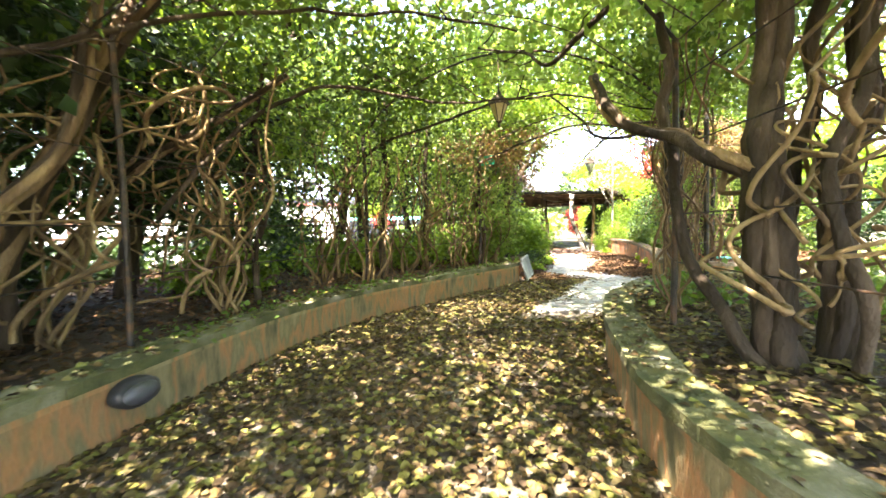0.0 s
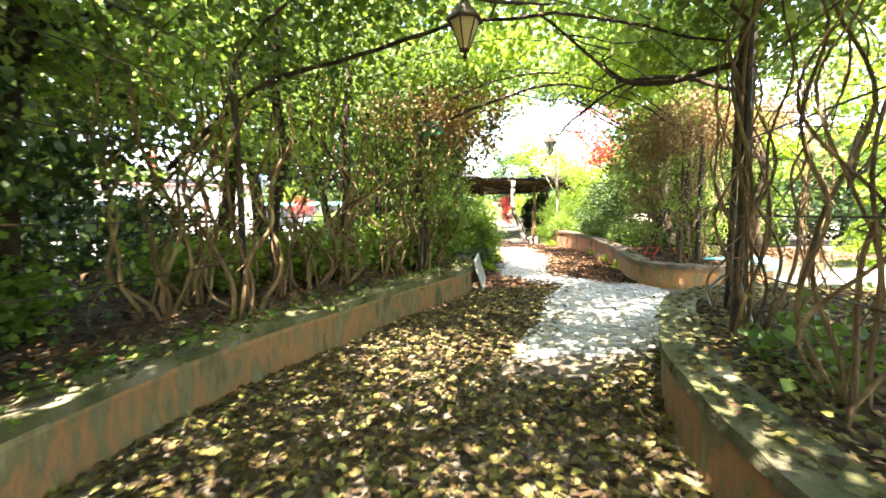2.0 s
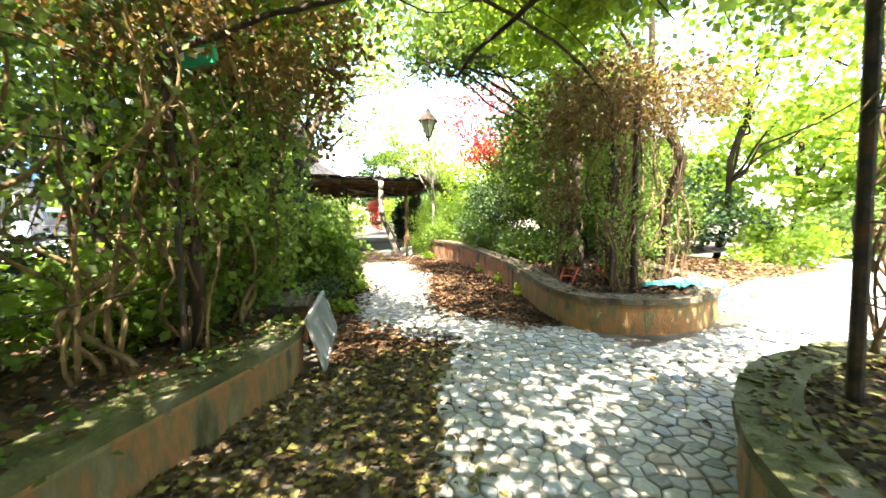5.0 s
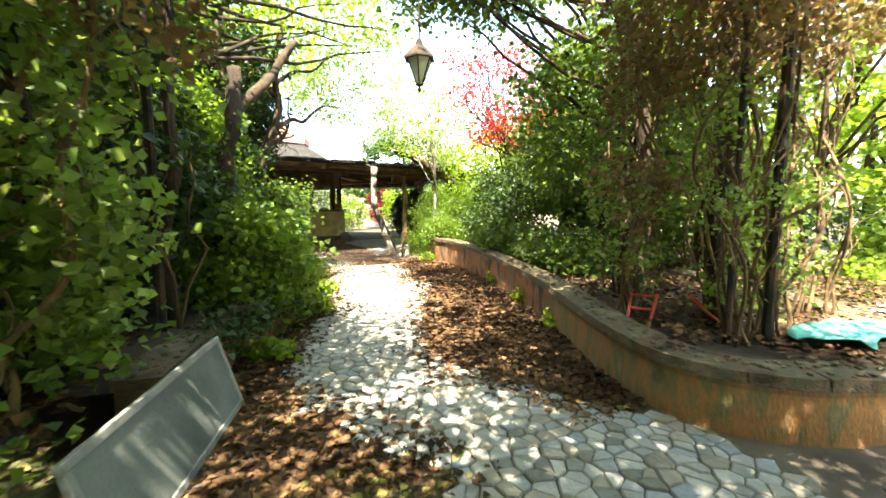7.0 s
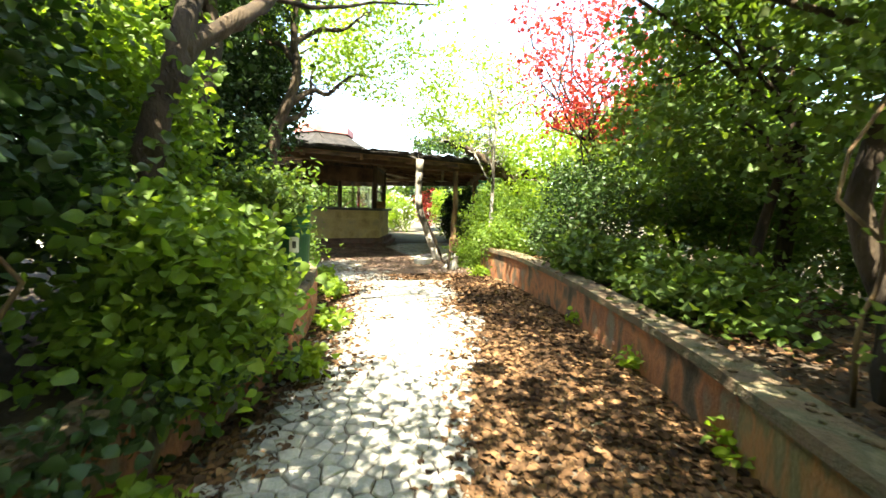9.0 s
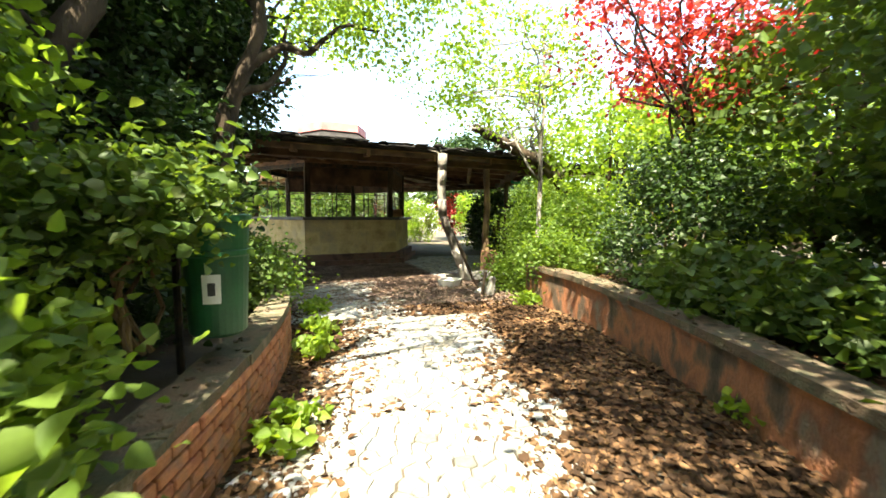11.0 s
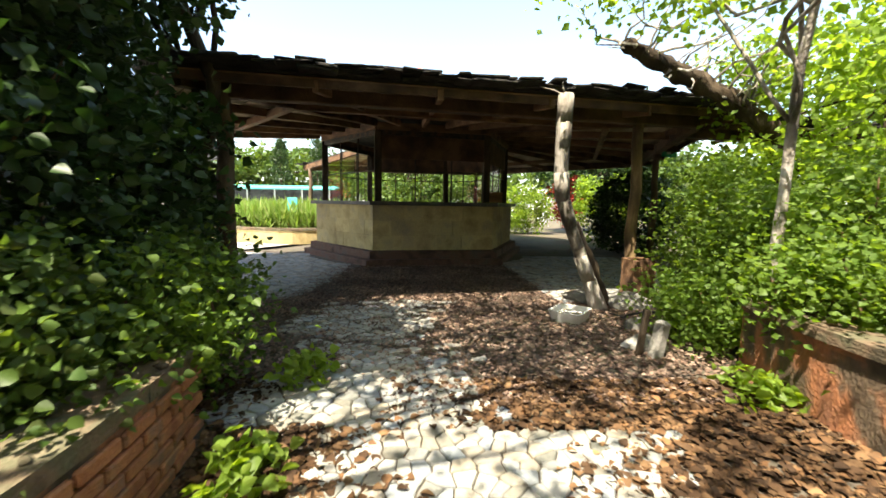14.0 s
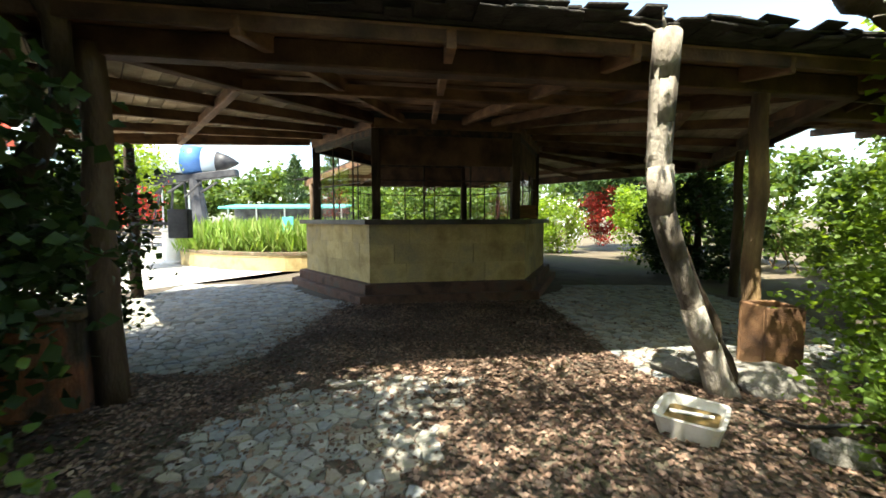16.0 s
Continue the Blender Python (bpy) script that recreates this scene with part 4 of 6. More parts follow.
# ---- red chair frames, tarpaulin ----
def red_frame(x, y, turn):
    t = thing("folding_chair", "broken red metal folding chair lying in bed", "chair", "discarded red chairs")
    m = Matrix.Rotation(turn, 3, "Z")
    c = Vector((x, y, 0.42))
    for s in (-1, 1):
        part("leg", Geo().tube([c + m @ Vector((-0.16, s * 0.09, -0.03)), c + m @ Vector((0.12, s * 0.11, 0.2))], 0.014, 7), M_RED, t)
    part("cross_bar", Geo().tube([c + m @ Vector((0.1, -0.11, 0.18)), c + m @ Vector((0.1, 0.11, 0.18))], 0.012, 7), M_RED, t)
    part("cross_bar", Geo().tube([c + m @ Vector((-0.02, -0.1, 0.08)), c + m @ Vector((-0.02, 0.1, 0.08))], 0.012, 7), M_RED, t)


red_frame(5.62, 10.05, 0.5)
red_frame(6.05, 9.75, 2.2)
tp = Geo()
n1, n2 = 14, 9
tv = []
for i in range(n1):
    for j in range(n2):
        u, v = i / (n1 - 1), j / (n2 - 1)
        x, y = 6.05 + 1.0 * u + 0.1 * math.sin(v * 5), 8.62 + 0.45 * v + 0.1 * math.sin(u * 4)
        z = 0.47 + 0.05 * noise.noise(Vector((u * 6, v * 5, 0))) + 0.02
        if v < 0.25 and u > 0.5:
            y, z = 8.38 + 0.2 * u + v * 0.2, 0.30 + 0.7 * v * 0.9
        tv.append((x, y, z))
tp.add(tv, [(i * n2 + j, (i + 1) * n2 + j, (i + 1) * n2 + j + 1, i * n2 + j + 1) for i in range(n1 - 1) for j in range(n2 - 1)])
tarp = part("tarpaulin", tp, M_TARP, smooth=True)
tarp.modifiers.new("thickness", "SOLIDIFY").thickness = 0.012
tagged(tarp, "crumpled teal tarpaulin draped over planter wall", "tarpaulin")

ph = Geo().tube(smooth_line([(3.1, 5.35, 0.41), (3.25, 5.5, 0.44), (3.3, 5.75, 0.62), (3.38, 5.9, 0.75), (3.3, 6.0, 0.6), (3.2, 5.85, 0.44), (3.4, 5.6, 0.42), (3.8, 5.5, 0.41)], 7), 0.013, 7)
tagged(part("hose", ph, M_FRAME, smooth=True), "pale garden hose looped round a post", "hose")
lw = thing("wall_side", "low brown rendered wall beside the canopy post", "low wall", kind="structure")
part("wall_body", Geo().box((1.25, 19.75, 0.33), (1.9, 0.24, 0.7), Matrix.Rotation(radians(28), 3, "Z"), 0.02), M_OCHRE, lw)
part("coping", Geo().box((1.25, 19.75, 0.71), (1.95, 0.3, 0.06), Matrix.Rotation(radians(28), 3, "Z"), 0.015), M_CAP_RED, lw)

# dark limb that gives the shadowed strip along the dead trunk
lean = thing("shadow_strip_limb", "dark limb shaped for the shadowed strip beside the dead tree", "branch")
part("trunk", Geo().tube(wander((7.12, 20.62, -0.05), (6.56, 20.53, 1.15), 8, 0.03, 5), taper(9, 0.06, 0.035), 8, 0.5), M_DARKBARK, lean, smooth=True)

# ---- vines, trees, shrubs ----
def vine(base, tops, r, label, mat=M_VINE, curls=4, group="vines on the pergola", seed=1, swing=0.28):
    """A woody vine: twisted stems from the base to each top, with curled side shoots."""
    t = thing("vine", label, "vine", group)
    for i, tp_ in enumerate(tops):
        b = Vector(base) + Vector((RNG.uniform(-0.12, 0.12), RNG.uniform(-0.12, 0.12), 0))
        pts = wander(b, tp_, 14, swing, seed * 3.1 + i)
        tw = [p + Vector((math.cos(k * 0.9 + i), math.sin(k * 0.9 + i), 0)) * 0.05 for k, p in enumerate(pts)]
        rr = r * RNG.uniform(0.65, 1.0)
        tw2 = smooth_line([tuple(p) for p in tw], 2)
        part("stem", Geo().tube(tw2, taper(len(tw2), rr, rr * 0.5), 6, 0.35), mat, t, smooth=True)
        for c in range(curls):
            k = int(RNG.integers(3, 13))
            p = tw[k]
            a0, sp = RNG.uniform(0, 6.28), RNG.uniform(0.08, 0.28)
            dz = RNG.uniform(-0.6, 0.6)
            q = [p + Vector((sp * s * math.cos(a0 + s * 2.6), sp * s * math.sin(a0 + s * 2.6), dz * s)) for s in [u / 7 for u in range(8)]]
            part("shoot", Geo().tube(q, taper(8, rr * 0.4, rr * 0.12), 5, 0.2), mat, t, smooth=True)
    return t


G_OLD = "old gnarled wisteria stems twisted round pergola wires"
k = 0
for bx_, by_ in [(-3.2, 3.3), (-2.6, 4.7), (-2.3, 4.4), (-2.0, 6.7), (-1.9, 7.3), (-1.2, 6.6), (-0.8, 7.9), (-0.3, 8.2), (0.35, 9.0), (-2.9, 1.9), (-2.75, 0.6), (0.8, 9.5), (1.2, 10.1)]:
    k += 1
    vine((bx_, by_, 0.33), [(bx_ + RNG.uniform(-0.5, 0.6), by_ + RNG.uniform(-0.6, 0.6), RNG.uniform(1.9, 3.4)) for _ in range(6)], 0.026, G_OLD, M_VINE, 5, seed=k)
for bx_, by_ in [(2.75, 5.0), (3.27, 5.75), (5.66, 10.2), (5.75, 9.3), (6.0, 9.2), (7.1, 9.4), (5.1, 6.5), (2.2, 4.0)]:
    k += 1
    vine((bx_, by_, 0.33), [(bx_ + RNG.uniform(-0.35, 0.35), by_ + RNG.uniform(-0.35, 0.35), RNG.uniform(2.4, 3.5)) for _ in range(7)], 0.018, "thin twisted vine stems climbing an iron post", M_BARK, 4, seed=k, swing=0.18)
def strands(line, r0, r1, mat, parent, turn):
    """A gnarled trunk of a few stems that twist round one another."""
    n = 5 if r0 > 0.1 else 3 if r0 > 0.065 else 1
    k = len(line)
    for s in range(n):
        out = []
        for j, p in enumerate(line):
            a = 2 * math.pi * s / n + j * 0.16 + turn
            rr = (r0 + (r1 - r0) * j / k) * (0.55 if n > 1 else 0.0) * (1 + 0.3 * math.sin(j * 0.7 + s * 2))
            out.append(p + Vector((math.cos(a), math.sin(a), 0)) * rr + noise.noise_vector(p * 5 + Vector((s, 0, 0))) * 0.02)
        f = (0.62, 0.5, 0.44, 0.56, 0.4)[s] if n > 1 else 0.9
        part("trunk" if n > 1 else "stem", Geo().tube(out, taper(k, r0 * f, r1 * f), 9, 0.5), mat if s % 3 else M_DARKBARK, parent, smooth=True)


# the thick old trunk beside the path
old = thing("old_wisteria", "thick gnarled wisteria trunk forking over the path", "vine", "vines on the pergola")
TR = [([(2.05, 2.45, 0.3), (1.98, 2.5, 0.7), (1.92, 2.45, 1.2), (1.98, 2.6, 1.7), (2.1, 2.7, 2.3), (2.2, 2.8, 3.2)], 0.13, 0.09), ([(2.4, 2.5, 0.3), (2.5, 2.6, 0.9), (2.55, 2.7, 1.5), (2.75, 2.75, 2.1), (2.9, 2.9, 3.2)], 0.11, 0.08), ([(1.98, 2.55, 1.55), (1.75, 2.85, 1.8), (1.5, 3.2, 1.95), (1.35, 3.5, 2.2), (1.4, 3.9, 2.6)], 0.085, 0.05), ([(1.9, 2.3, 0.35), (1.72, 2.6, 0.7), (1.7, 3.0, 1.2), (1.75, 3.3, 2.0), (1.8, 3.4, 3.0)], 0.05, 0.04), ([(2.3, 2.2, 0.35), (2.15, 2.1, 0.9), (2.05, 2.2, 1.5), (2.3, 2.3, 2.0), (2.4, 2.4, 2.9)], 0.045, 0.035), ([(2.6, 3.1, 0.35), (2.5, 3.0, 1.2), (2.6, 2.9, 2.2), (2.5, 2.8, 3.1)], 0.06, 0.05)]
for i, (pts, r0, r1) in enumerate(TR):
    sm_ = [Vector(p) for p in smooth_line(pts, 5)]
    sm_ = [p + noise.noise_vector(p * 1.9) * 0.10 for p in sm_]
    strands(sm_, r0, r1, M_BARK if i > 1 else M_DARKBARK, old, i)
for i in range(30):
    a = Vector((RNG.uniform(1.75, 2.6), RNG.uniform(2.1, 3.0), RNG.uniform(0.6, 2.0)))
    b = a + Vector((RNG.uniform(-0.5, 0.6), RNG.uniform(-0.4, 0.5), RNG.uniform(0.4, 1.2)))
    q = smooth_line([tuple(p) for p in wander(a, b, 10, 0.3, 60 + i)], 3)
    part("shoot", Geo().tube(q, taper(len(q), RNG.uniform(0.012, 0.024), 0.007), 6, 0.3), M_VINE, old, smooth=True)
lv = thing("old_wisteria", "thick mossy wisteria trunk leaning behind the wall", "vine", "vines on the pergola")
for i, (pts, r0, r1) in enumerate([([(-3.5, 3.2, 0.3), (-3.4, 3.1, 0.9), (-3.2, 3.2, 1.5), (-2.9, 3.3, 2.1), (-2.5, 3.3, 2.8), (-2.0, 3.4, 3.5)], 0.13, 0.07), ([(-3.0, 2.4, 0.3), (-2.95, 2.5, 0.8), (-2.9, 2.7, 1.4), (-2.6, 2.9, 1.9), (-2.55, 3.1, 2.6), (-2.6, 3.3, 3.3)], 0.08, 0.05), ([(-3.9, 3.6, 0.3), (-3.6, 3.9, 1.0), (-3.1, 4.1, 1.8), (-2.4, 4.4, 2.4), (-1.7, 4.7, 3.0)], 0.07, 0.045), ([(-2.3, 5.1, 0.3), (-2.35, 5.2, 1.0), (-2.2, 5.3, 1.8), (-2.3, 5.2, 2.6), (-2.1, 5.2, 3.4)], 0.05, 0.035)]):
    sm_ = [Vector(p) for p in smooth_line(pts, 5)]
    strands(sm_, r0, r1, M_BARK, lv, i)
for i in range(26):
    a = Vector((RNG.uniform(-3.2, -2.3), RNG.uniform(2.6, 4.6), RNG.uniform(0.45, 2.2)))
    b = a + Vector((RNG.uniform(-0.5, 0.6), RNG.uniform(-0.4, 0.5), RNG.uniform(0.5, 1.3)))
    q = smooth_line([tuple(p) for p in wander(a, b, 12, 0.4, 160 + i)], 3)
    part("shoot", Geo().tube(q, taper(len(q), RNG.uniform(0.012, 0.024), 0.007), 6, 0.3), M_VINE, lv, smooth=True)
# branches that arch over the path
limbs = thing("overhead_branch", "dark bare branches arching over the path", "branch")
ARCS = [[(-2.6, 3.8, 1.4), (-2.2, 4.3, 2.2), (-1.6, 4.9, 2.85), (-0.9, 5.2, 3.0), (0.0, 5.4, 2.85), (0.9, 5.6, 2.95), (1.7, 6.2, 3.25)], [(-1.9, 6.9, 1.8), (-1.1, 6.9, 2.6), (-0.1, 6.8, 2.95), (1.0, 6.5, 3.2), (2.0, 6.0, 3.1), (2.9, 5.5, 2.7)], [(0.75, 9.1, 2.6), (1.7, 8.8, 3.0), (2.8, 8.6, 3.3), (4.2, 8.8, 3.2), (5.6, 9.2, 2.7)], [(2.78, 5.2, 2.45), (2.4, 5.5, 2.4), (2.1, 5.8, 2.5), (2.05, 6.1, 2.75), (1.6, 6.3, 3.2)], [(3.9, 6.3, 2.6), (3.3, 7.2, 3.0), (2.9, 8.0, 2.7), (2.8, 8.3, 2.5)], [(-3.2, 2.2, 1.9), (-2.6, 2.9, 2.6), (-1.8, 3.6, 3.1), (-0.5, 4.2, 3.4), (0.8, 4.4, 3.3)], [(1.6, 4.0, 3.3), (1.2, 4.5, 3.0), (1.0, 5.0, 3.3), (0.5, 5.6, 3.6)]]
for i, pts in enumerate(ARCS):
    sm_ = [Vector(p) for p in smooth_line(pts, 6)]
    sm_ = [p + noise.noise_vector(p * 2.2) * 0.05 for p in sm_]
    part("limb", Geo().tube(sm_, taper(len(sm_), 0.029, 0.011), 8, 0.3), M_DARKBARK, limbs, smooth=True)
    for j in range(5):
        p = sm_[int(RNG.integers(4, len(sm_)))]
        q = p + Vector((RNG.uniform(-0.8, 0.8), RNG.uniform(-0.6, 0.8), RNG.uniform(-0.3, 0.7)))
        part("twig", Geo().tube(wander(p, q, 7, 0.12, i * 9 + j), taper(8, 0.011, 0.003), 5), M_DARKBARK, limbs)


def foliage(name, label, mat, pts, size, droop=0.3, fine=False, cat="foliage", flat=0.0, spread=0.4, slim=1.0):
    ob = new(name, leaf_mesh(name, mat, pts, size, droop, flat, fine, spread, slim))
    return tagged(ob, label, cat, kind="stuff")


def mix(*groups):
    return np.concatenate(groups)


# roof of leaves over the pergola
over = []
for i in range(780):
    y = RNG.uniform(-4.5, 10.8)
    cx = max(-0.4, (y - 4) * 0.5)
    x = cx + RNG.uniform(-3.4, 2.9)
    t = min(1, abs(x - cx) / 3.3)
    if noise.noise(Vector((x * 0.7, y * 0.7, 3.3))) > 0.44 or (x - cx > 0.4 and y > 5.5 and RNG.random() < 0.6):
        continue
    over.append((x, y, 3.95 - 1.1 * t * t + RNG.uniform(-0.15, 0.5)))
over = np.array(over)
# same vine: shaded side gets a darker leaf colour than the sunlit roof
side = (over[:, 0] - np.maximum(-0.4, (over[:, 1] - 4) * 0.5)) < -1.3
foliage("pergola_leaves", "vine leaves along the pergola's side, darkened for shade", M_LEAF, np.repeat(over[side], 90, 0) + RNG.normal(0, 1, (int(side.sum()) * 90, 3)) * (0.34, 0.34, 0.26), 0.07, 0.5)
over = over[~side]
foliage("pergola_leaves", "vine leaves roofing the pergola, brightened for sun", M_LEAF_PALE, np.repeat(over, 90, 0) + RNG.normal(0, 1, (len(over) * 90, 3)) * (0.34, 0.34, 0.22), 0.07, 0.5)
# hanging curtain of leaves on the left side
cur = []
for i in range(140):
    t = RNG.uniform(0.3, 1)
    q = Vector(LINE_LEFT[int(12 + t * (len(LINE_LEFT) - 14))])
    off = RNG.uniform(0.3, 1.5)
    z = RNG.uniform(1.7, 3.9) if RNG.random() < 0.92 else RNG.uniform(1.0, 2.0)
    cur.append((q.x - off * 0.8, q.y + off * 0.55, z))
cur = np.array(cur)
for half, mt, lab_ in ((cur[::2], M_LEAF_PALE, "light green wisteria leaves hanging among stems"), (cur[1::2], M_LEAF_DARK, "dark green creeper leaves hanging among stems")):
    foliage("vine_curtain", lab_, mt, np.repeat(half, 52, 0) + RNG.normal(0, 1, (len(half) * 52, 3)) * (0.24, 0.24, 0.36), 0.046, 0.9)
# dry brownish thatch of old growth round the arch
dry = mix(clumps((1.35, 9.75, 3.05), (1.3, 0.8, 0.45), 50, 55, 0.14), clumps((0.7, 9.3, 2.9), (0.9, 0.6, 0.35), 18, 50, 0.12), clumps((1.9, 10.3, 2.7), (0.5, 0.6, 0.6), 18, 50, 0.12))
foliage("dry_creeper", "withered brown creeper massed over the arch", M_LEAF_DRY, dry, 0.05, 0.4)
# pale leaf colour also carries the hazy glare round the arch
foliage("creeper_column", "green creeper wrapping the arch post", M_LEAF_PALE, mix(clumps((1.5, 10.4, 1.8), (0.5, 0.6, 1.3), 40, 50, 0.13), clumps((0.8, 9.6, 1.9), (0.5, 0.5, 1.2), 26, 45, 0.13)), 0.06, 0.5)
foliage("dry_creeper", "fine-leaved dry creeper over the planter posts", M_LEAF_DRY, mix(clumps((5.9, 9.5, 2.9), (1.1, 0.8, 0.6), 90, 60, 0.13), clumps((5.4, 9.9, 2.0), (0.4, 0.4, 0.9), 26, 50, 0.11), clumps((6.9, 9.3, 3.1), (1.3, 0.8, 0.4), 50, 60, 0.15)), 0.042, 0.4)
foliage("creeper_column", "small-leaved green creeper up the planter posts", M_LEAF_PALE, mix(clumps((5.9, 9.4, 1.6), (0.55, 0.4, 1.1), 34, 50, 0.12), clumps((6.6, 9.6, 1.5), (0.5, 0.4, 1.1), 26, 50, 0.12), clumps((5.5, 10.2, 1.2), (0.35, 0.35, 0.8), 18, 50, 0.11)), 0.038, 0.4)
# the two clumps at height 4.0 are unseen, added to shade the planter
foliage("creeper_roof", "leafy creeper over the right-hand pergola edge, with added shade clumps", M_LEAF, mix(clumps((3.6, 5.2, 3.2), (1.6, 1.0, 0.35), 70, 60, 0.16), clumps((2.9, 3.4, 3.3), (0.9, 1.1, 0.4), 40, 60, 0.16), clumps((4.8, 7.0, 3.3), (1.4, 0.9, 0.3), 40, 60, 0.16), clumps((1.8, 2.4, 4.0), (1.7, 2.0, 0.4), 95, 60, 0.2), clumps((2.4, 0.2, 4.0), (1.7, 1.5, 0.4), 60, 60, 0.2)), 0.055, 0.4)


def shrub(label, mat, c, r, n, per, size, stems=6, fine=False, cat="shrub", tight=0.16, droop=0.25, name="shrub"):
    t = thing(name, label, cat)
    for i in range(stems):
        a = (c[0] + RNG.uniform(-0.2, 0.2) * r[0], c[1] + RNG.uniform(-0.2, 0.2) * r[1], 0.0 if c[2] - r[2] < 0.2 else max(0, c[2] - r[2]) * 0.5)
        b = (c[0] + RNG.uniform(-0.7, 0.7) * r[0], c[1] + RNG.uniform(-0.7, 0.7) * r[1], c[2] + RNG.uniform(0.2, 0.8) * r[2])
        part("stem", Geo().tube(wander(a, b, 7, 0.12, RNG.uniform(0, 90)), taper(8, 0.018, 0.006), 5), M_BARK, t)
    part("leaves", leaf_mesh("leaves", mat, clumps(c, r, n, per, tight), size, droop, 0.15, fine), mat, t, kind="stuff")
    return t


def tree(label, mat, base, height, crown, cr, n, per, size, r0=0.14, lean=(0, 0), bark=M_DARKBARK, limbs_n=9, fine=False, tight=0.28, low=-0.8, name="tree"):
    t = thing(name, label, "tree")
    base = Vector(base)
    top = base + Vector((lean[0], lean[1], height))
    tk = wander(base, top, 10, 0.25, RNG.uniform(0, 99))
    tk[0] = base
    part("trunk", Geo().tube(tk, taper(11, r0, r0 * 0.35), 10, 0.3), bark, t, smooth=True)
    cs = clumps(crown, cr, n, 1, 0.05, 0.35, low)
    for i in range(limbs_n):
        a = tk[int(RNG.integers(4, 10))]
        b = Vector(cs[int(RNG.integers(0, len(cs)))])
        sm_ = wander(a, b, 8, 0.25, RNG.uniform(0, 99))
        sm_[0] = a
        part("limb", Geo().tube(sm_, taper(9, r0 * 0.38, 0.01), 7, 0.2), bark, t, smooth=True)
    q = np.repeat(cs, per, 0)
    q = q + RNG.normal(0, 1, q.shape) * tight * np.array([1, 1, 0.6])
    part("crown", leaf_mesh("crown", mat, q, size, 0.35, 0.1, fine), mat, t, kind="stuff")
    return t


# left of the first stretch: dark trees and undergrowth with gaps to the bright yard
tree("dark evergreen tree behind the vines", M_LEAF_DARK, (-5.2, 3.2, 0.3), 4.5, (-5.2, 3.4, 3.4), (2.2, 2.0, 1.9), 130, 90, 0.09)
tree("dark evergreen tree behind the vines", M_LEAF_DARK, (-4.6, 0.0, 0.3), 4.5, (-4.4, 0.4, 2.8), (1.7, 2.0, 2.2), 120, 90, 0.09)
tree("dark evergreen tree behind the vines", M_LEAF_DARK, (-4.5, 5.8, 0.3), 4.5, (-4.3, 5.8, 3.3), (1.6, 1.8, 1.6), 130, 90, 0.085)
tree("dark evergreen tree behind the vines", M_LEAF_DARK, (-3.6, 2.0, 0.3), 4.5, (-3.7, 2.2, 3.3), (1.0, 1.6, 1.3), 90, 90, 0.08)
# pale leaves put sunlight into the colour of the next two trees
tree("leafy green tree behind the vines", M_LEAF_PALE, (-4.2, 8.0, 0.3), 5.5, (-4.0, 7.6, 4.2), (2.4, 2.6, 1.9), 150, 90, 0.09, low=-0.9)
tree("leafy green tree behind the vines", M_LEAF_PALE, (-2.2, 11.5, 0.3), 5.5, (-2.0, 11.0, 4.0), (2.3, 2.2, 2.1), 150, 90, 0.085)
tree("tall leafy tree over the pergola", M_LEAF_LIGHT, (-6.5, 12.0, 0.2), 7, (-5.5, 11.5, 5.5), (3.5, 3, 2.6), 150, 90, 0.11)
# two unseen trees behind the start, added to block the sun
tree("unseen tall tree left of the start, for shade", M_LEAF, (-8.5, -3, 0.2), 7, (-7, -2, 4.6), (4, 4, 3), 170, 90, 0.11)
tree("unseen tall tree behind the start, for shade", M_LEAF, (-3.5, -6, 0.2), 7, (-1.5, -6.5, 5.0), (4, 2.5, 2.2), 120, 90, 0.11)
for i, (x, y, z, rx_, ry_, rz_) in enumerate([(-0.9, 8.9, 0.75, 0.8, 0.6, 0.35), (-2.2, 8.4, 0.7, 0.8, 0.7, 0.3), (0.4, 9.9, 0.8, 0.7, 0.6, 0.4), (-3.4, 6.2, 0.65, 0.9, 0.7, 0.3), (1.1, 10.7, 0.9, 0.6, 0.6, 0.5)]):
    shrub("low green undergrowth beside the wall", M_LEAF_SUN, (x, y, z), (rx_, ry_, rz_), 40, 50, 0.07)
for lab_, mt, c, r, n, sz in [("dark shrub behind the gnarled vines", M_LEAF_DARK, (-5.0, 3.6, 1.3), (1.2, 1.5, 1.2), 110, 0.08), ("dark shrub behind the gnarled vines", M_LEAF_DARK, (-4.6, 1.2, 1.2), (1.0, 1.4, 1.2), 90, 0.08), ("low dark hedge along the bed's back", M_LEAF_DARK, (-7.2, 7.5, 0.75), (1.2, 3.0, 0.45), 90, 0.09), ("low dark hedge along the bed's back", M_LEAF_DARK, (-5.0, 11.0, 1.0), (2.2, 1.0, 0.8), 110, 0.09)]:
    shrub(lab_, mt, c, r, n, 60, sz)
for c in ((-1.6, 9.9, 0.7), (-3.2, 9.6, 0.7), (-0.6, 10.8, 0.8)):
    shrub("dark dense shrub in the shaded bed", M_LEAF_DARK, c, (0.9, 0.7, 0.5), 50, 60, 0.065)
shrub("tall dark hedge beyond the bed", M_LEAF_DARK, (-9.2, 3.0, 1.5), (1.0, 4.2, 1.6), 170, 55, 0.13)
foliage("ivy", "dark ivy creeping over the bed's edge", M_LEAF, np.concatenate([np.array([(p[0] - 0.25 * RNG.random() - 0.1, p[1] + 0.1, 0.45)]) + RNG.normal(0, 1, (22, 3)) * (0.16, 0.16, 0.03) for p in LINE_LEFT[20:]]), 0.045, 0.1, flat=0.5)
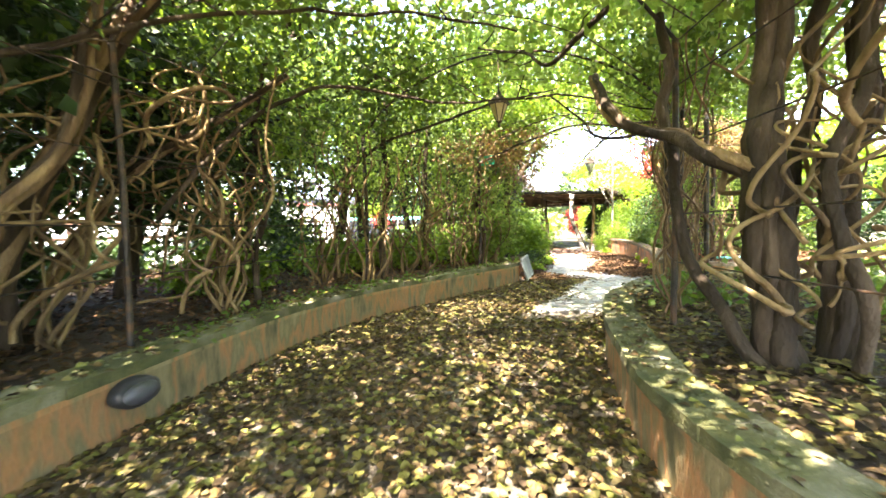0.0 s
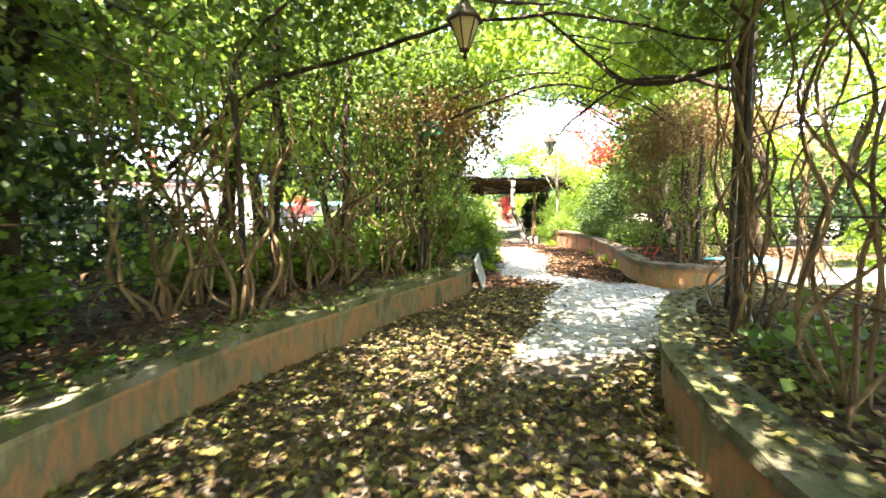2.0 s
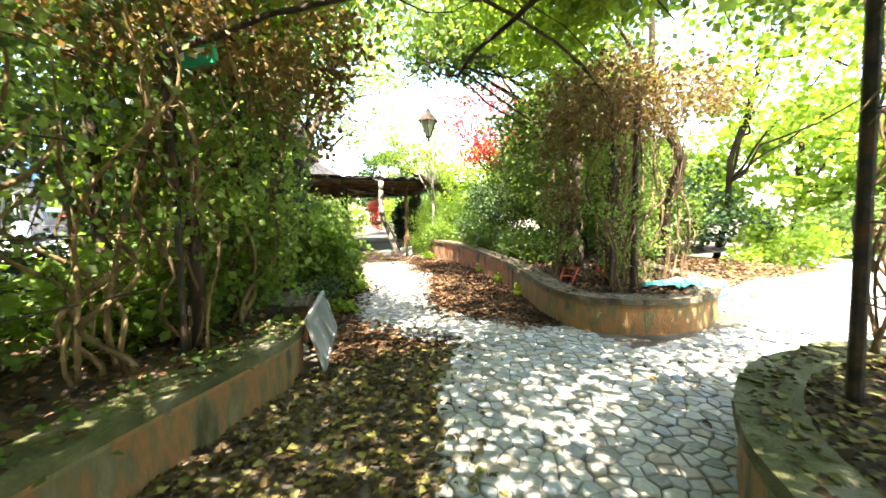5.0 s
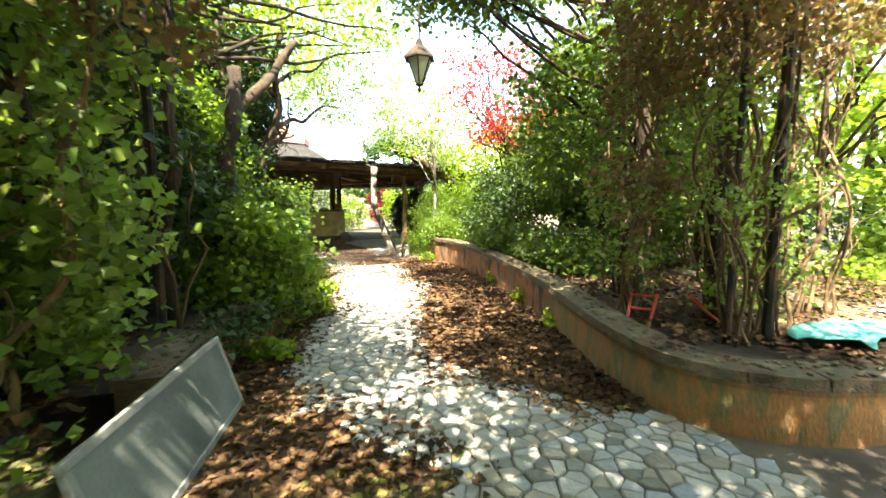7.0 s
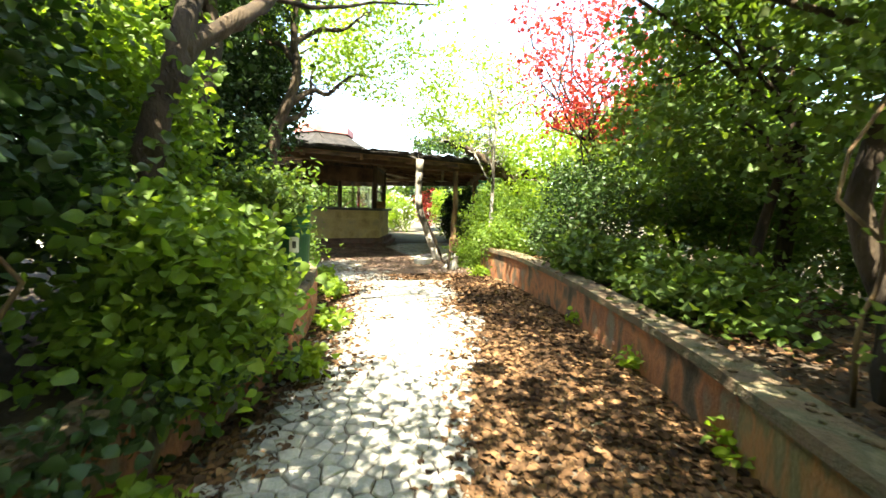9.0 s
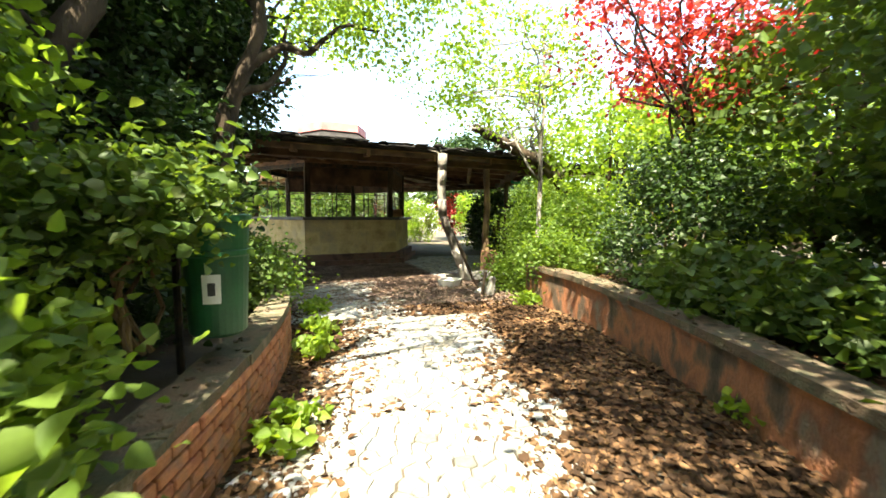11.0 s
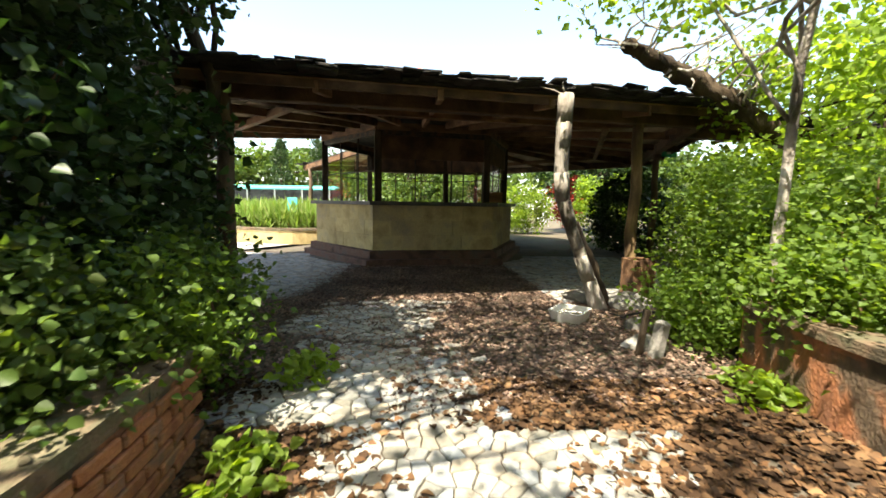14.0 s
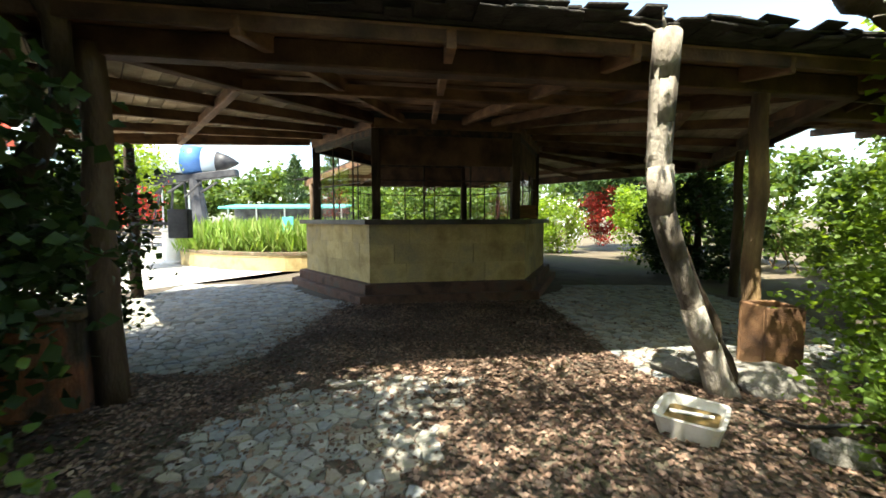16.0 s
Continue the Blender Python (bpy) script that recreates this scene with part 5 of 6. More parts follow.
# right side background of the first stretch
tree("light green tree in the sunny yard", M_LEAF_LIGHT, (13.2, 12.2, 0), 5.4, (11.4, 9.6, 4.6), (2.4, 2.2, 1.7), 62, 80, 0.10, 0.1, (-1.2, -1.6))
tree("light green tree in the sunny yard", M_LEAF_LIGHT, (9, 1, 0), 5.5, (8.5, 1.5, 3.6), (2.8, 2.6, 2.3), 110, 80, 0.10)
tree("light green tree in the sunny yard", M_LEAF_LIGHT, (14, 4, 0), 6, (14, 4, 3.5), (3.4, 3.0, 2.9), 110, 80, 0.12)
tree("leafy green tree beside the old trunk", M_LEAF, (4.2, 0.5, 0.3), 4.4, (4.2, 0.8, 2.9), (1.7, 1.9, 1.5), 100, 80, 0.08)
for x, y in ((4.6, 4.6), (3.6, 3.4), (5.6, 5.4), (2.7, 4.4)):
    shrub("small green plants in the planter", M_LEAF, (x, y, 0.5), (0.5, 0.45, 0.2), 12, 30, 0.07, 3)
shrub("low green bush at the yard's edge", M_LEAF_LIGHT, (12.6, 10.4, 0.5), (2.0, 0.8, 0.6), 60, 50, 0.09)
shrub("low green bush at the yard's edge", M_LEAF, (18.0, 10.5, 0.8), (4.0, 1.2, 1.0), 80, 50, 0.12)

foliage("creeper_roof", "sunlit creeper bridging the end of the pergola", M_LEAF_LIGHT, mix(clumps((3.0, 8.4, 4.1), (2.2, 1.4, 0.4), 60, 55, 0.2), clumps((4.6, 8.2, 3.9), (0.8, 1.1, 0.35), 70, 60, 0.18), clumps((4.6, 9.6, 3.8), (1.2, 0.9, 0.5), 45, 60, 0.2), clumps((1.4, 10.6, 4.0), (1.2, 1.3, 0.5), 60, 60, 0.2)), 0.065, 0.5)
# these boughs are placed overhead to cast dappled shade on path and edge
tree("tall tree whose light boughs hang over the path", M_LEAF_LIGHT, (0.6, 14.2, 0.3), 5.4, (4.0, 17.0, 5.4), (2.1, 1.6, 0.6), 75, 55, 0.07, 0.13, (0.8, 0.8), limbs_n=12)
tree("tall tree with boughs added to shade the leaf-strewn edge", M_LEAF, (9.2, 11.6, 0.3), 5.0, (5.5, 12.0, 4.7), (1.3, 2.4, 0.7), 80, 60, 0.075, 0.12, (-1.0, -0.2), limbs_n=12)

tree("tall tree with boughs added to shade the leaf-strewn edge", M_LEAF, (9.4, 13.4, 0.3), 5.2, (5.5, 13.0, 4.9), (1.0, 1.4, 0.6), 76, 60, 0.075, 0.11, (-1.2, 0), limbs_n=10)
tree("dark ivy-grown tree beside the canopy", M_LEAF_DARK, (1.5, 17.4, 0.3), 5.0, (1.7, 17.7, 4.3), (1.3, 1.6, 1.3), 130, 80, 0.085, 0.13)

# second stretch, left: a wall of green
for lab_, mt, c, r, n, sz, fn in [
    ("dense dark shrub over the low wall", M_LEAF_DARK, (0.9, 12.6, 1.9), (1.3, 1.3, 1.7), 190, 0.065, True),
    ("broad-leaved green creeper hanging over the wall", M_LEAF_SUN, (2.5, 13.0, 0.75), (0.6, 1.0, 0.7), 120, 0.062, True),
    ("leafy green shrub beside the bin", M_LEAF_SUN, (2.35, 13.9, 0.8), (0.4, 0.4, 0.5), 60, 0.055, True),
    ("tall green hedge of mixed leaves", M_LEAF_SUN, (1.4, 14.7, 2.1), (1.0, 1.3, 1.7), 180, 0.062, True),
    ("dense dark hedge behind the bin", M_LEAF_DARK, (1.9, 17.2, 1.9), (1.2, 1.4, 1.8), 180, 0.06, True),
    ("green shrub with pale sprigs at the wall's end", M_LEAF, (2.9, 16.7, 0.8), (0.45, 0.7, 0.45), 66, 0.038, True),
    ("dark shrub beside the canopy post", M_LEAF_DARK, (1.5, 19.2, 1.5), (1.1, 0.9, 1.5), 120, 0.08, False),
    ("light green sprigs over the brick wall's end", M_LEAF_SUN, (3.1, 17.55, 0.68), (0.38, 0.42, 0.36), 48, 0.036, True),
    ("dark dense shrub behind the bin", M_LEAF_DARK, (2.25, 15.6, 1.0), (0.6, 0.6, 0.75), 70, 0.055, True),
    ("leafy branch drooping round the bin", M_LEAF, (2.85, 14.6, 1.5), (0.42, 0.38, 0.26), 52, 0.05, True),
    ("broad-leaved green shrub by the canopy", M_LEAF, (2.75, 18.0, 0.55), (0.55, 0.65, 0.55), 110, 0.042, True),
    ("ivy-clad green mass beside the arch", M_LEAF_SUN, (0.5, 11.1, 2.1), (0.9, 0.8, 1.5), 100, 0.055, True)]:
    shrub(lab_, mt, c, r, n, 70, sz, 6, fn)
tree("dark leaning tree clad with ivy", M_LEAF, (1.75, 15.2, 0.3), 4.6, (0.7, 15.6, 4.3), (1.2, 1.4, 1.0), 80, 80, 0.10, 0.17, (0.5, 1.0), limbs_n=7)
tree("spreading tree with thin light foliage", M_LEAF_LIGHT, (1.7, 20.0, 0.2), 4.9, (3.0, 20.2, 5.3), (2.5, 1.8, 1.0), 85, 50, 0.07, 0.11, (0.4, -0.3), limbs_n=12)
tree("dark evergreen beside the canopy", M_LEAF_DARK, (0.2, 19.8, 0.2), 5.5, (0.5, 19.2, 3.9), (1.5, 1.4, 2.2), 140, 85, 0.085)
tree("dark evergreen behind the hedge", M_LEAF_DARK, (-1.2, 15.5, 0.2), 6.5, (-1.2, 15.5, 4.2), (2.2, 2.8, 2.6), 160, 85, 0.10)
LEANING = lt = thing("leaning_tree", "thick dark tree trunk rising through the hedge", "tree")
for nm, pts, r0, r1 in (("trunk", [(2.16, 13.05, 0.45), (2.19, 13.11, 1.16), (2.22, 13.22, 1.72), (2.31, 13.45, 2.31), (2.38, 13.67, 2.77), (2.41, 13.88, 3.31)], 0.115, 0.08), ("limb", [(2.35, 13.61, 2.59), (2.55, 13.91, 2.89), (2.79, 14.24, 3.23), (3.03, 14.56, 3.6), (3.31, 14.86, 4.09)], 0.09, 0.05)):
    sm_ = [Vector(p) for p in smooth_line(pts, 5)]
    sm_ = [p + noise.noise_vector(p * 2.0) * 0.05 for p in sm_]
    part(nm, Geo().tube(sm_, taper(len(sm_), r0, r1), 12, 0.5), M_DARKBARK, lt, smooth=True)
foliage("ivy", "broad ivy leaves climbing the dark trunk", M_LEAF, np.concatenate([np.array([p]) + RNG.normal(0, 1, (70, 3)) * (0.14, 0.14, 0.2) for p in [(2.19, 13.11, 1.16), (2.22, 13.22, 1.72), (2.31, 13.45, 2.31)]]), 0.06, 0.5, True)
# second stretch, right: red maple, green trees, ferns
MAPLE = tree("red-leaved Japanese maple above the ferns", M_LEAF_RED, (9.0, 16.8, 0.35), 4.0, (8.8, 16.9, 4.4), (2.1, 1.7, 1.2), 46, 36, 0.06, 0.06, (-0.2, 0.1), limbs_n=16, tight=0.2)
tree("leafy green tree beside the maple", M_LEAF, (8.2, 13.0, 0.35), 4.0, (8.2, 13.2, 3.1), (1.3, 1.5, 1.8), 110, 80, 0.08, 0.07)
tree("leafy green tree among ferns", M_LEAF, (9.9, 15.4, 0.35), 4.2, (9.9, 15.4, 2.4), (1.6, 1.8, 1.7), 110, 80, 0.085, 0.07)
tree("slender green tree at the planter's edge", M_LEAF, (7.0, 11.2, 0.35), 4.3, (7.6, 11.0, 3.2), (1.0, 0.9, 1.7), 80, 80, 0.07, 0.09)
tree("light feathery tree by the canopy", M_LEAF_LIGHT, (7.75, 18.5, 0.2), 4.4, (6.95, 18.5, 3.9), (1.8, 1.2, 1.2), 100, 46, 0.055, 0.05, (-0.3, -0.2), M_PALEBARK, 14, tight=0.2)
tree("light green tree behind the maple", M_LEAF_LIGHT, (10.5, 20.5, 0.2), 4.5, (10.5, 20.2, 2.4), (1.8, 1.6, 2.0), 120, 70, 0.085, 0.06)
for lab_, mt, c, r, n, sz in [
    ("bright green shrub at the wall's far end", M_LEAF_SUN, (8.4, 18.5, 1.0), (0.8, 0.8, 0.85), 120, 0.048),
    ("green leafy shrub spilling over the wall", M_LEAF_SUN, (7.5, 17.9, 0.75), (0.42, 0.45, 0.42), 70, 0.042),
    ("fern-like green undergrowth in the bed", M_LEAF, (7.6, 14.6, 0.75), (0.6, 1.2, 0.4), 60, 0.08),
    ("fern-like green undergrowth in the bed", M_LEAF, (7.2, 12.6, 0.65), (0.6, 1.0, 0.3), 50, 0.08),
    # dark leaf colour here stands for shade behind the wall
    ("shrub along the wall's back, darkened for shade", M_LEAF_DARK, (8.15, 16.1, 1.3), (0.75, 1.0, 1.1), 150, 0.05),
    ("dark shrub beyond the log post", M_LEAF_DARK, (1.1, 20.95, 1.25), (0.55, 0.6, 1.15), 100, 0.06),
    ("dense leafy shrub beside the log post", M_LEAF_SUN, (8.5, 20.3, 1.0), (0.8, 0.8, 1.0), 150, 0.048),
    ("low green shrub by the path's edge", M_LEAF_SUN, (7.45, 19.2, 0.35), (0.4, 0.7, 0.35), 60, 0.045),
    ("leafy green shrub before the log post", M_LEAF_SUN, (8.15, 19.3, 0.9), (0.7, 0.8, 0.75), 110, 0.045),
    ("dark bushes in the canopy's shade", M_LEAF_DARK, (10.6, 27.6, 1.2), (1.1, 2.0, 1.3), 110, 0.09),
    ("rounded clipped dark green hedge", M_LEAF_DARK, (11.8, 13.5, 1.3), (1.4, 3.5, 1.3), 120, 0.09)]:
    shrub(lab_, mt, c, r, n, 60, sz)
for x, y in ((6.35, 10.9), (6.7, 10.05), (6.1, 9.7), (0.84, 9.42), (0.16, 10.05), (1.21, 10.75), (1.8, 11.75), (-0.35, 8.7), (-1.1, 7.6)):
    tk_ = thing("old_vine", "dark upright vine trunk wrapped in dry stems", "vine", "dark trunks in the planter")
    pts = wander((x, y, 0.3), (x + 0.1, y + 0.05, 3.6), 12, 0.12, x * 3)
    part("trunk", Geo().tube(pts, taper(13, 0.085 if x > 3 else 0.06, 0.06 if x > 3 else 0.045), 9, 0.6), M_DARKBARK, tk_, smooth=True)
    for i in range(5):
        q = wander((x + RNG.uniform(-0.15, 0.15), y + RNG.uniform(-0.15, 0.15), 0.35), (x + RNG.uniform(-0.3, 0.3), y + RNG.uniform(-0.3, 0.3), RNG.uniform(1.8, 3.4)), 10, 0.2, x + i)
        part("stem", Geo().tube(q, taper(11, 0.016, 0.008), 5), M_BARK, tk_, smooth=True)
# dead hanging trunk behind the right post
FALLEN = dl = thing("fallen_tree", "thick dead ivy-bark branch resting on the roof", "tree trunk")
pts = [Vector(p) for p in smooth_line([(9.9, 21.0, 0.0), (9.7, 20.9, 1.4), (9.2, 20.7, 2.3), (8.5, 20.6, 2.75), (7.9, 20.55, 3.0), (7.3, 20.4, 3.2), (6.95, 20.3, 3.3)], 6)]
part("trunk", Geo().tube(pts, taper(len(pts), 0.15, 0.075), 10, 0.8), M_DARKBARK, dl, smooth=True)
for i in range(40):
    a = pts[int(RNG.integers(10, len(pts)))]
    b = a + Vector((RNG.uniform(-0.8, 1.2), RNG.uniform(-0.8, 0.5), RNG.uniform(-0.2, 1.0)))
    part("twig", Geo().tube(wander(a, b, 6, 0.15, i + 200), taper(7, 0.02, 0.004), 5), M_PALEBARK, dl)

# ---- beyond the kiosk ----
for lab_, mt, c, r, n, sz in [
    ("rounded green bush behind the canopy", M_LEAF_LIGHT, (11.5, 31.5, 1.3), (1.6, 1.4, 1.3), 90, 0.09),
    ("white-flowering green bush beyond the kiosk", M_LEAF_LIGHT, (9.0, 34.6, 1.1), (1.2, 0.9, 1.2), 90, 0.08),
    ("dark green hedge behind the kiosk", M_LEAF, (4.5, 37, 1.5), (5, 1.2, 1.6), 160, 0.14),
    ("green hedge beyond the canopy", M_LEAF, (14, 29, 1.7), (2.0, 3.0, 1.8), 130, 0.12),
    ("dark red-leaved shrub behind the bush", M_LEAF_RED, (11.2, 35.5, 1.6), (0.9, 0.9, 1.2), 40, 0.09)]:
    shrub(lab_, mt, c, r, n, 60, sz)
foliage("blossom", "white blossoms on the bush beyond the kiosk", M_WHITE, clumps((9.0, 34.4, 1.15), (1.2, 0.95, 1.15), 60, 9, 0.10, 0.8), 0.055, 0.1, cat="blossom")
tree("dark tree beyond the canopy", M_LEAF_DARK, (13.5, 36, 0), 7, (13.5, 36, 4), (4, 3, 3), 130, 70, 0.16, 0.2)
tree("green tree far behind the kiosk", M_LEAF, (3, 46, 0), 6, (3, 46, 3.6), (6, 3, 2.6), 130, 70, 0.2, 0.2)
tree("green tree far behind the canopy", M_LEAF, (20, 27, 0), 7, (20, 27, 4), (4, 5, 3.2), 140, 70, 0.17, 0.2)
# yellow low wall round tall grass
fw = low_wall("wall_flowerbed", smooth_line([(-3.6, 29.8), (-1.6, 28.6), (0.3, 28.2), (1.6, 28.9)], 4), 1, lambda y: 0.5, M_STONEWALL, M_CAP_RED, "low curved yellow stone wall of a flower bed")
gr = np.concatenate([np.array([(RNG.uniform(-3.4, 1.4), RNG.uniform(29.3, 33.0), 0.35 + 0.5 * RNG.random())]) + RNG.normal(0, 1, (1, 3)) * 0.05 for _ in range(12000)])
foliage("tall_grass", "tall yellow-green grass in the flower bed", M_GRASS, gr, 0.42, -1.2, spread=0.25, cat="grass", slim=0.12)
bd2 = part("bed_flower", Geo().prism([(-3.4, 30.0), (-1.6, 28.9), (0.3, 28.5), (1.5, 29.2), (1.6, 33.2), (-3.4, 33.2)], 0, 0.36), M_SOIL)
tagged(bd2, "dark soil of the grass-grown flower bed", "planting bed", kind="structure")
ts = thing("notice_board", "small teal notice board on a post", "sign")
part("board", Geo().box((-0.15, 29.6, 1.22), (0.34, 0.04, 0.5), None, 0.01), M_TEAL, ts)
part("post", Geo().tube([(-0.15, 29.63, 0.3), (-0.15, 29.63, 1.1)], 0.02, 8), M_IRON, ts)


def cypress(x, y, h, r):
    t = thing("cypress", "narrow dark green cypress beyond the yard", "tree", "cypresses")
    part("trunk", Geo().tube([(x, y, 0), (x, y, h * 0.9)], [0.12, 0.03], 7), M_DARKBARK, t)
    q = []
    for i in range(120):
        z = RNG.uniform(0.06, 1)
        a, rr = RNG.uniform(0, 6.28), r * (math.sin(math.pi * min(1, z * 0.85 + 0.12)) ** 0.7) * RNG.uniform(0.5, 1)
        q.append((x + rr * math.cos(a), y + rr * math.sin(a), z * h))
    q = np.repeat(np.array(q), 24, 0)
    part("crown", leaf_mesh("crown", M_LEAF_DARK, q + RNG.normal(0, 0.16, q.shape), 0.25, -0.9, slim=0.5), M_LEAF_DARK, t, kind="stuff")


cypress(-12.2, 62, 8.0, 1.0)
cypress(-8.2, 62, 8.2, 1.1)

# fairground ride with a rocket car on an arm
ride = thing("fairground_ride", "pale blue rocket-shaped fairground ride on a dark pylon", "fairground ride")
m = Matrix.Rotation(radians(12), 4, "Z") @ Matrix.Rotation(radians(93), 4, "Y")
c = Vector((-10.6, 40, 4.75))
g = Geo()
g.lathe((0, 0, 0), [(0.25, -3.2), (0.62, -2.6), (0.78, -1.2), (0.8, 0.6), (0.72, 1.6), (0.55, 2.3)], 20)
g.v = [tuple(c + (m @ Vector(p))) for p in g.v]
part("fuselage", g, M_JETWHITE, ride, smooth=True)
g = Geo()
g.lathe((0, 0, 0), [(0.56, 2.29), (0.4, 2.8), (0.2, 3.2), (0.04, 3.4)], 20)
g.v = [tuple(c + (m @ Vector(p))) for p in g.v]
part("nose_cone", g, M_DARKMETAL, ride, "dark nose cone", smooth=True)
g = Geo()
g.lathe((0, 0, 0), [(0.79, 0.62), (0.82, 0.62), (0.74, 1.62), (0.70, 1.62)], 20)
g.v = [tuple(c + (m @ Vector(p))) for p in g.v]
part("blue_band", g, M_JETBLUE, ride, smooth=True)
for s in (-1, 1):
    part("fin", Geo().box(c + m.to_3x3() @ Vector((0.1, s * 1.0, -2.4)), (0.08, 1.0, 1.1), m.to_3x3(), 0.02), M_JETBLUE, ride)
part("arm", Geo().box(c + Vector((0.6, 0, -1.1)), (6.0, 0.5, 0.4), Matrix.Rotation(radians(-6), 3, "Y"), 0.05), M_DARKMETAL, ride)
part("pylon", Geo().tube([c + Vector((1.5, 0, -4.55)), c + Vector((1.2, 0, -1.1))], [0.5, 0.3], 10), M_DARKMETAL, ride)
for k in range(4):
    part("strut", Geo().tube([c + Vector((-2.0 + k * 1.2, 0.6, -4.55)), c + Vector((-0.6 + k * 0.6, 0, -1.2))], 0.07, 6), M_DARKMETAL, ride)
for k in range(3):
    part("step_deck", Geo().box((-10.5, 38.2 + k * 0.5, 0.2 + 0.25 * k), (6.5, 0.45, 0.08), None, 0.01), M_DARKMETAL, ride)
for k in range(5):
    part("rail_post", Geo().tube([(-13.5 + k * 1.5, 38, 0.0), (-13.5 + k * 1.5, 38, 1.2)], 0.03, 6), M_IRON, ride)
part("hand_bar", Geo().tube([(-13.5, 38, 1.2), (-7.5, 38, 1.2)], 0.03, 6), M_IRON, ride)
c2 = Vector((-14.4, 36.6, 5.45))
for nm, mt, prof in (("fuselage", M_JETWHITE, [(0.25, -3.2), (0.62, -2.6), (0.78, -1.2), (0.8, 0.6), (0.72, 1.6), (0.55, 2.3)]), ("nose_cone", M_DARKMETAL, [(0.56, 2.29), (0.4, 2.8), (0.2, 3.2), (0.04, 3.4)]), ("red_band", M_RED, [(0.79, -1.2), (0.83, -1.2), (0.84, -0.7), (0.79, -0.7)])):
    g = Geo().lathe((0, 0, 0), prof, 20)
    g.v = [tuple(c2 + (m @ Vector(p))) for p in g.v]
    part(nm, g, mt, ride, smooth=True)
part("arm", Geo().box((c + c2) / 2 + Vector((0, 0, -1.2)), ((c - c2).length + 2, 0.45, 0.35), Matrix.Rotation(math.atan2((c - c2).y, (c - c2).x), 3, "Z"), 0.05), M_DARKMETAL, ride)
for k in range(5):
    part("truss_bar", Geo().tube([c + Vector((-1.8 + k * 0.9, -0.5, -1.9 - 0.25 * (k % 2))), c + Vector((-0.9 + k * 0.9, -0.5, -1.35))], 0.06, 6), M_DARKMETAL, ride)
part("tank", Geo().lathe(c + Vector((0.9, -1.0, -4.7)), [(0.2, 0.0), (0.42, 0.1), (0.42, 1.3), (0.2, 1.45)], 16), M_JETWHITE, ride, "pale round tank")
for k in range(3):
    part("light_mast", Geo().tube([c + Vector((-3.4 + 1.6 * k, 1.6, -4.75)), c + Vector((-3.4 + 1.6 * k, 1.6, -1.6))], 0.045, 6), M_WHITE, ride)
aw = thing("awning_stall", "low stall with a long teal awning", "stall")
part("awning", Geo().box((-7.0, 47, 2.35), (9.0, 2.5, 0.14), Matrix.Rotation(0.1, 3, "X"), 0.03), M_TEAL, aw)
for k in range(5):
    part("post", Geo().tube([(-11 + 2 * k, 46.2, 0), (-11 + 2 * k, 46.2, 2.3)], 0.05, 6), M_WHITE, aw)
part("back_panel", Geo().box((-7.0, 48, 1.1), (9.0, 0.1, 2.2), None, 0.01), M_DARKMETAL, aw)
tree("small tree with red and yellow-green leaves", M_LEAF_RED, (-4.1, 28.4, 0), 2.2, (-4.0, 28.4, 1.9), (0.4, 0.4, 0.5), 18, 50, 0.07, 0.04)
tree("small yellow-green tree in the yard", M_LEAF_LIGHT, (-4.7, 29.0, 0), 3.4, (-4.6, 29.0, 3.0), (0.7, 0.8, 0.9), 50, 60, 0.08, 0.05)
pd = thing("white_pedestal", "white round plaster pedestal in the yard", "pedestal")
part("drum", Geo().lathe((-4.1, 30.2, 0), [(0.36, 0.0), (0.36, 0.08), (0.28, 0.12), (0.27, 1.0), (0.33, 1.05), (0.33, 1.12)], 20), M_WHITE, pd)
for x, y, w, d in ((22, 14, 2.5, 5), (24, 4, 3, 5), (20, -4, 4, 4), (16, 20, 4, 3)):
    tree("sunny light green trees round the yard", M_LEAF_LIGHT, (x, y, 0), 5, (x, y, 3.2), (w, d, 3.0), 170, 60, 0.2, 0.2, limbs_n=5)
# far wood and houses
for i, (x, y, w, h) in enumerate([(-40, 75, 14, 9), (-20, 90, 16, 10), (8, 95, 18, 9), (34, 80, 16, 9), (50, 40, 9, 9), (52, 5, 9, 9), (-48, 40, 9, 8)]):
    tree("distant green wood beyond the park", M_LEAF, (x, y, 0), h * 0.7, (x, y, h * 0.55), (w, 6, h * 0.5), 200, 40, 0.6, 0.4, limbs_n=4, tight=0.9)
# white wall added to give the bright patches behind the vines
fence = thing("bright_patch_wall", "white wall standing in for bright patches beyond the side yard", "wall", kind="structure")
part("wall_body", Geo().box((-24, 6, 1.2), (0.25, 44, 2.4), None, 0.02), M_WHITE, fence)

# ---- fallen leaves ----
def scatter(n, x0, x1, y0, y1, keep, z=0.012):
    x, y = RNG.uniform(x0, x1, n), RNG.uniform(y0, y1, n)
    p = [(a, b, z + 0.014 * RNG.random()) for a, b in zip(x, y) if keep(a, b)]
    return np.array(p)


def xat(line, y):
    ys = np.array([p[1] for p in line])
    o = np.argsort(ys)
    return float(np.interp(y, ys[o], np.array([p[0] for p in line])[o]))


RB = [p for p in LINE_RIGHT2 if p[0] < 7.25 and p[1] > 9.3]
RA = LINE_RIGHT[: int(len(LINE_RIGHT) * 0.72)]


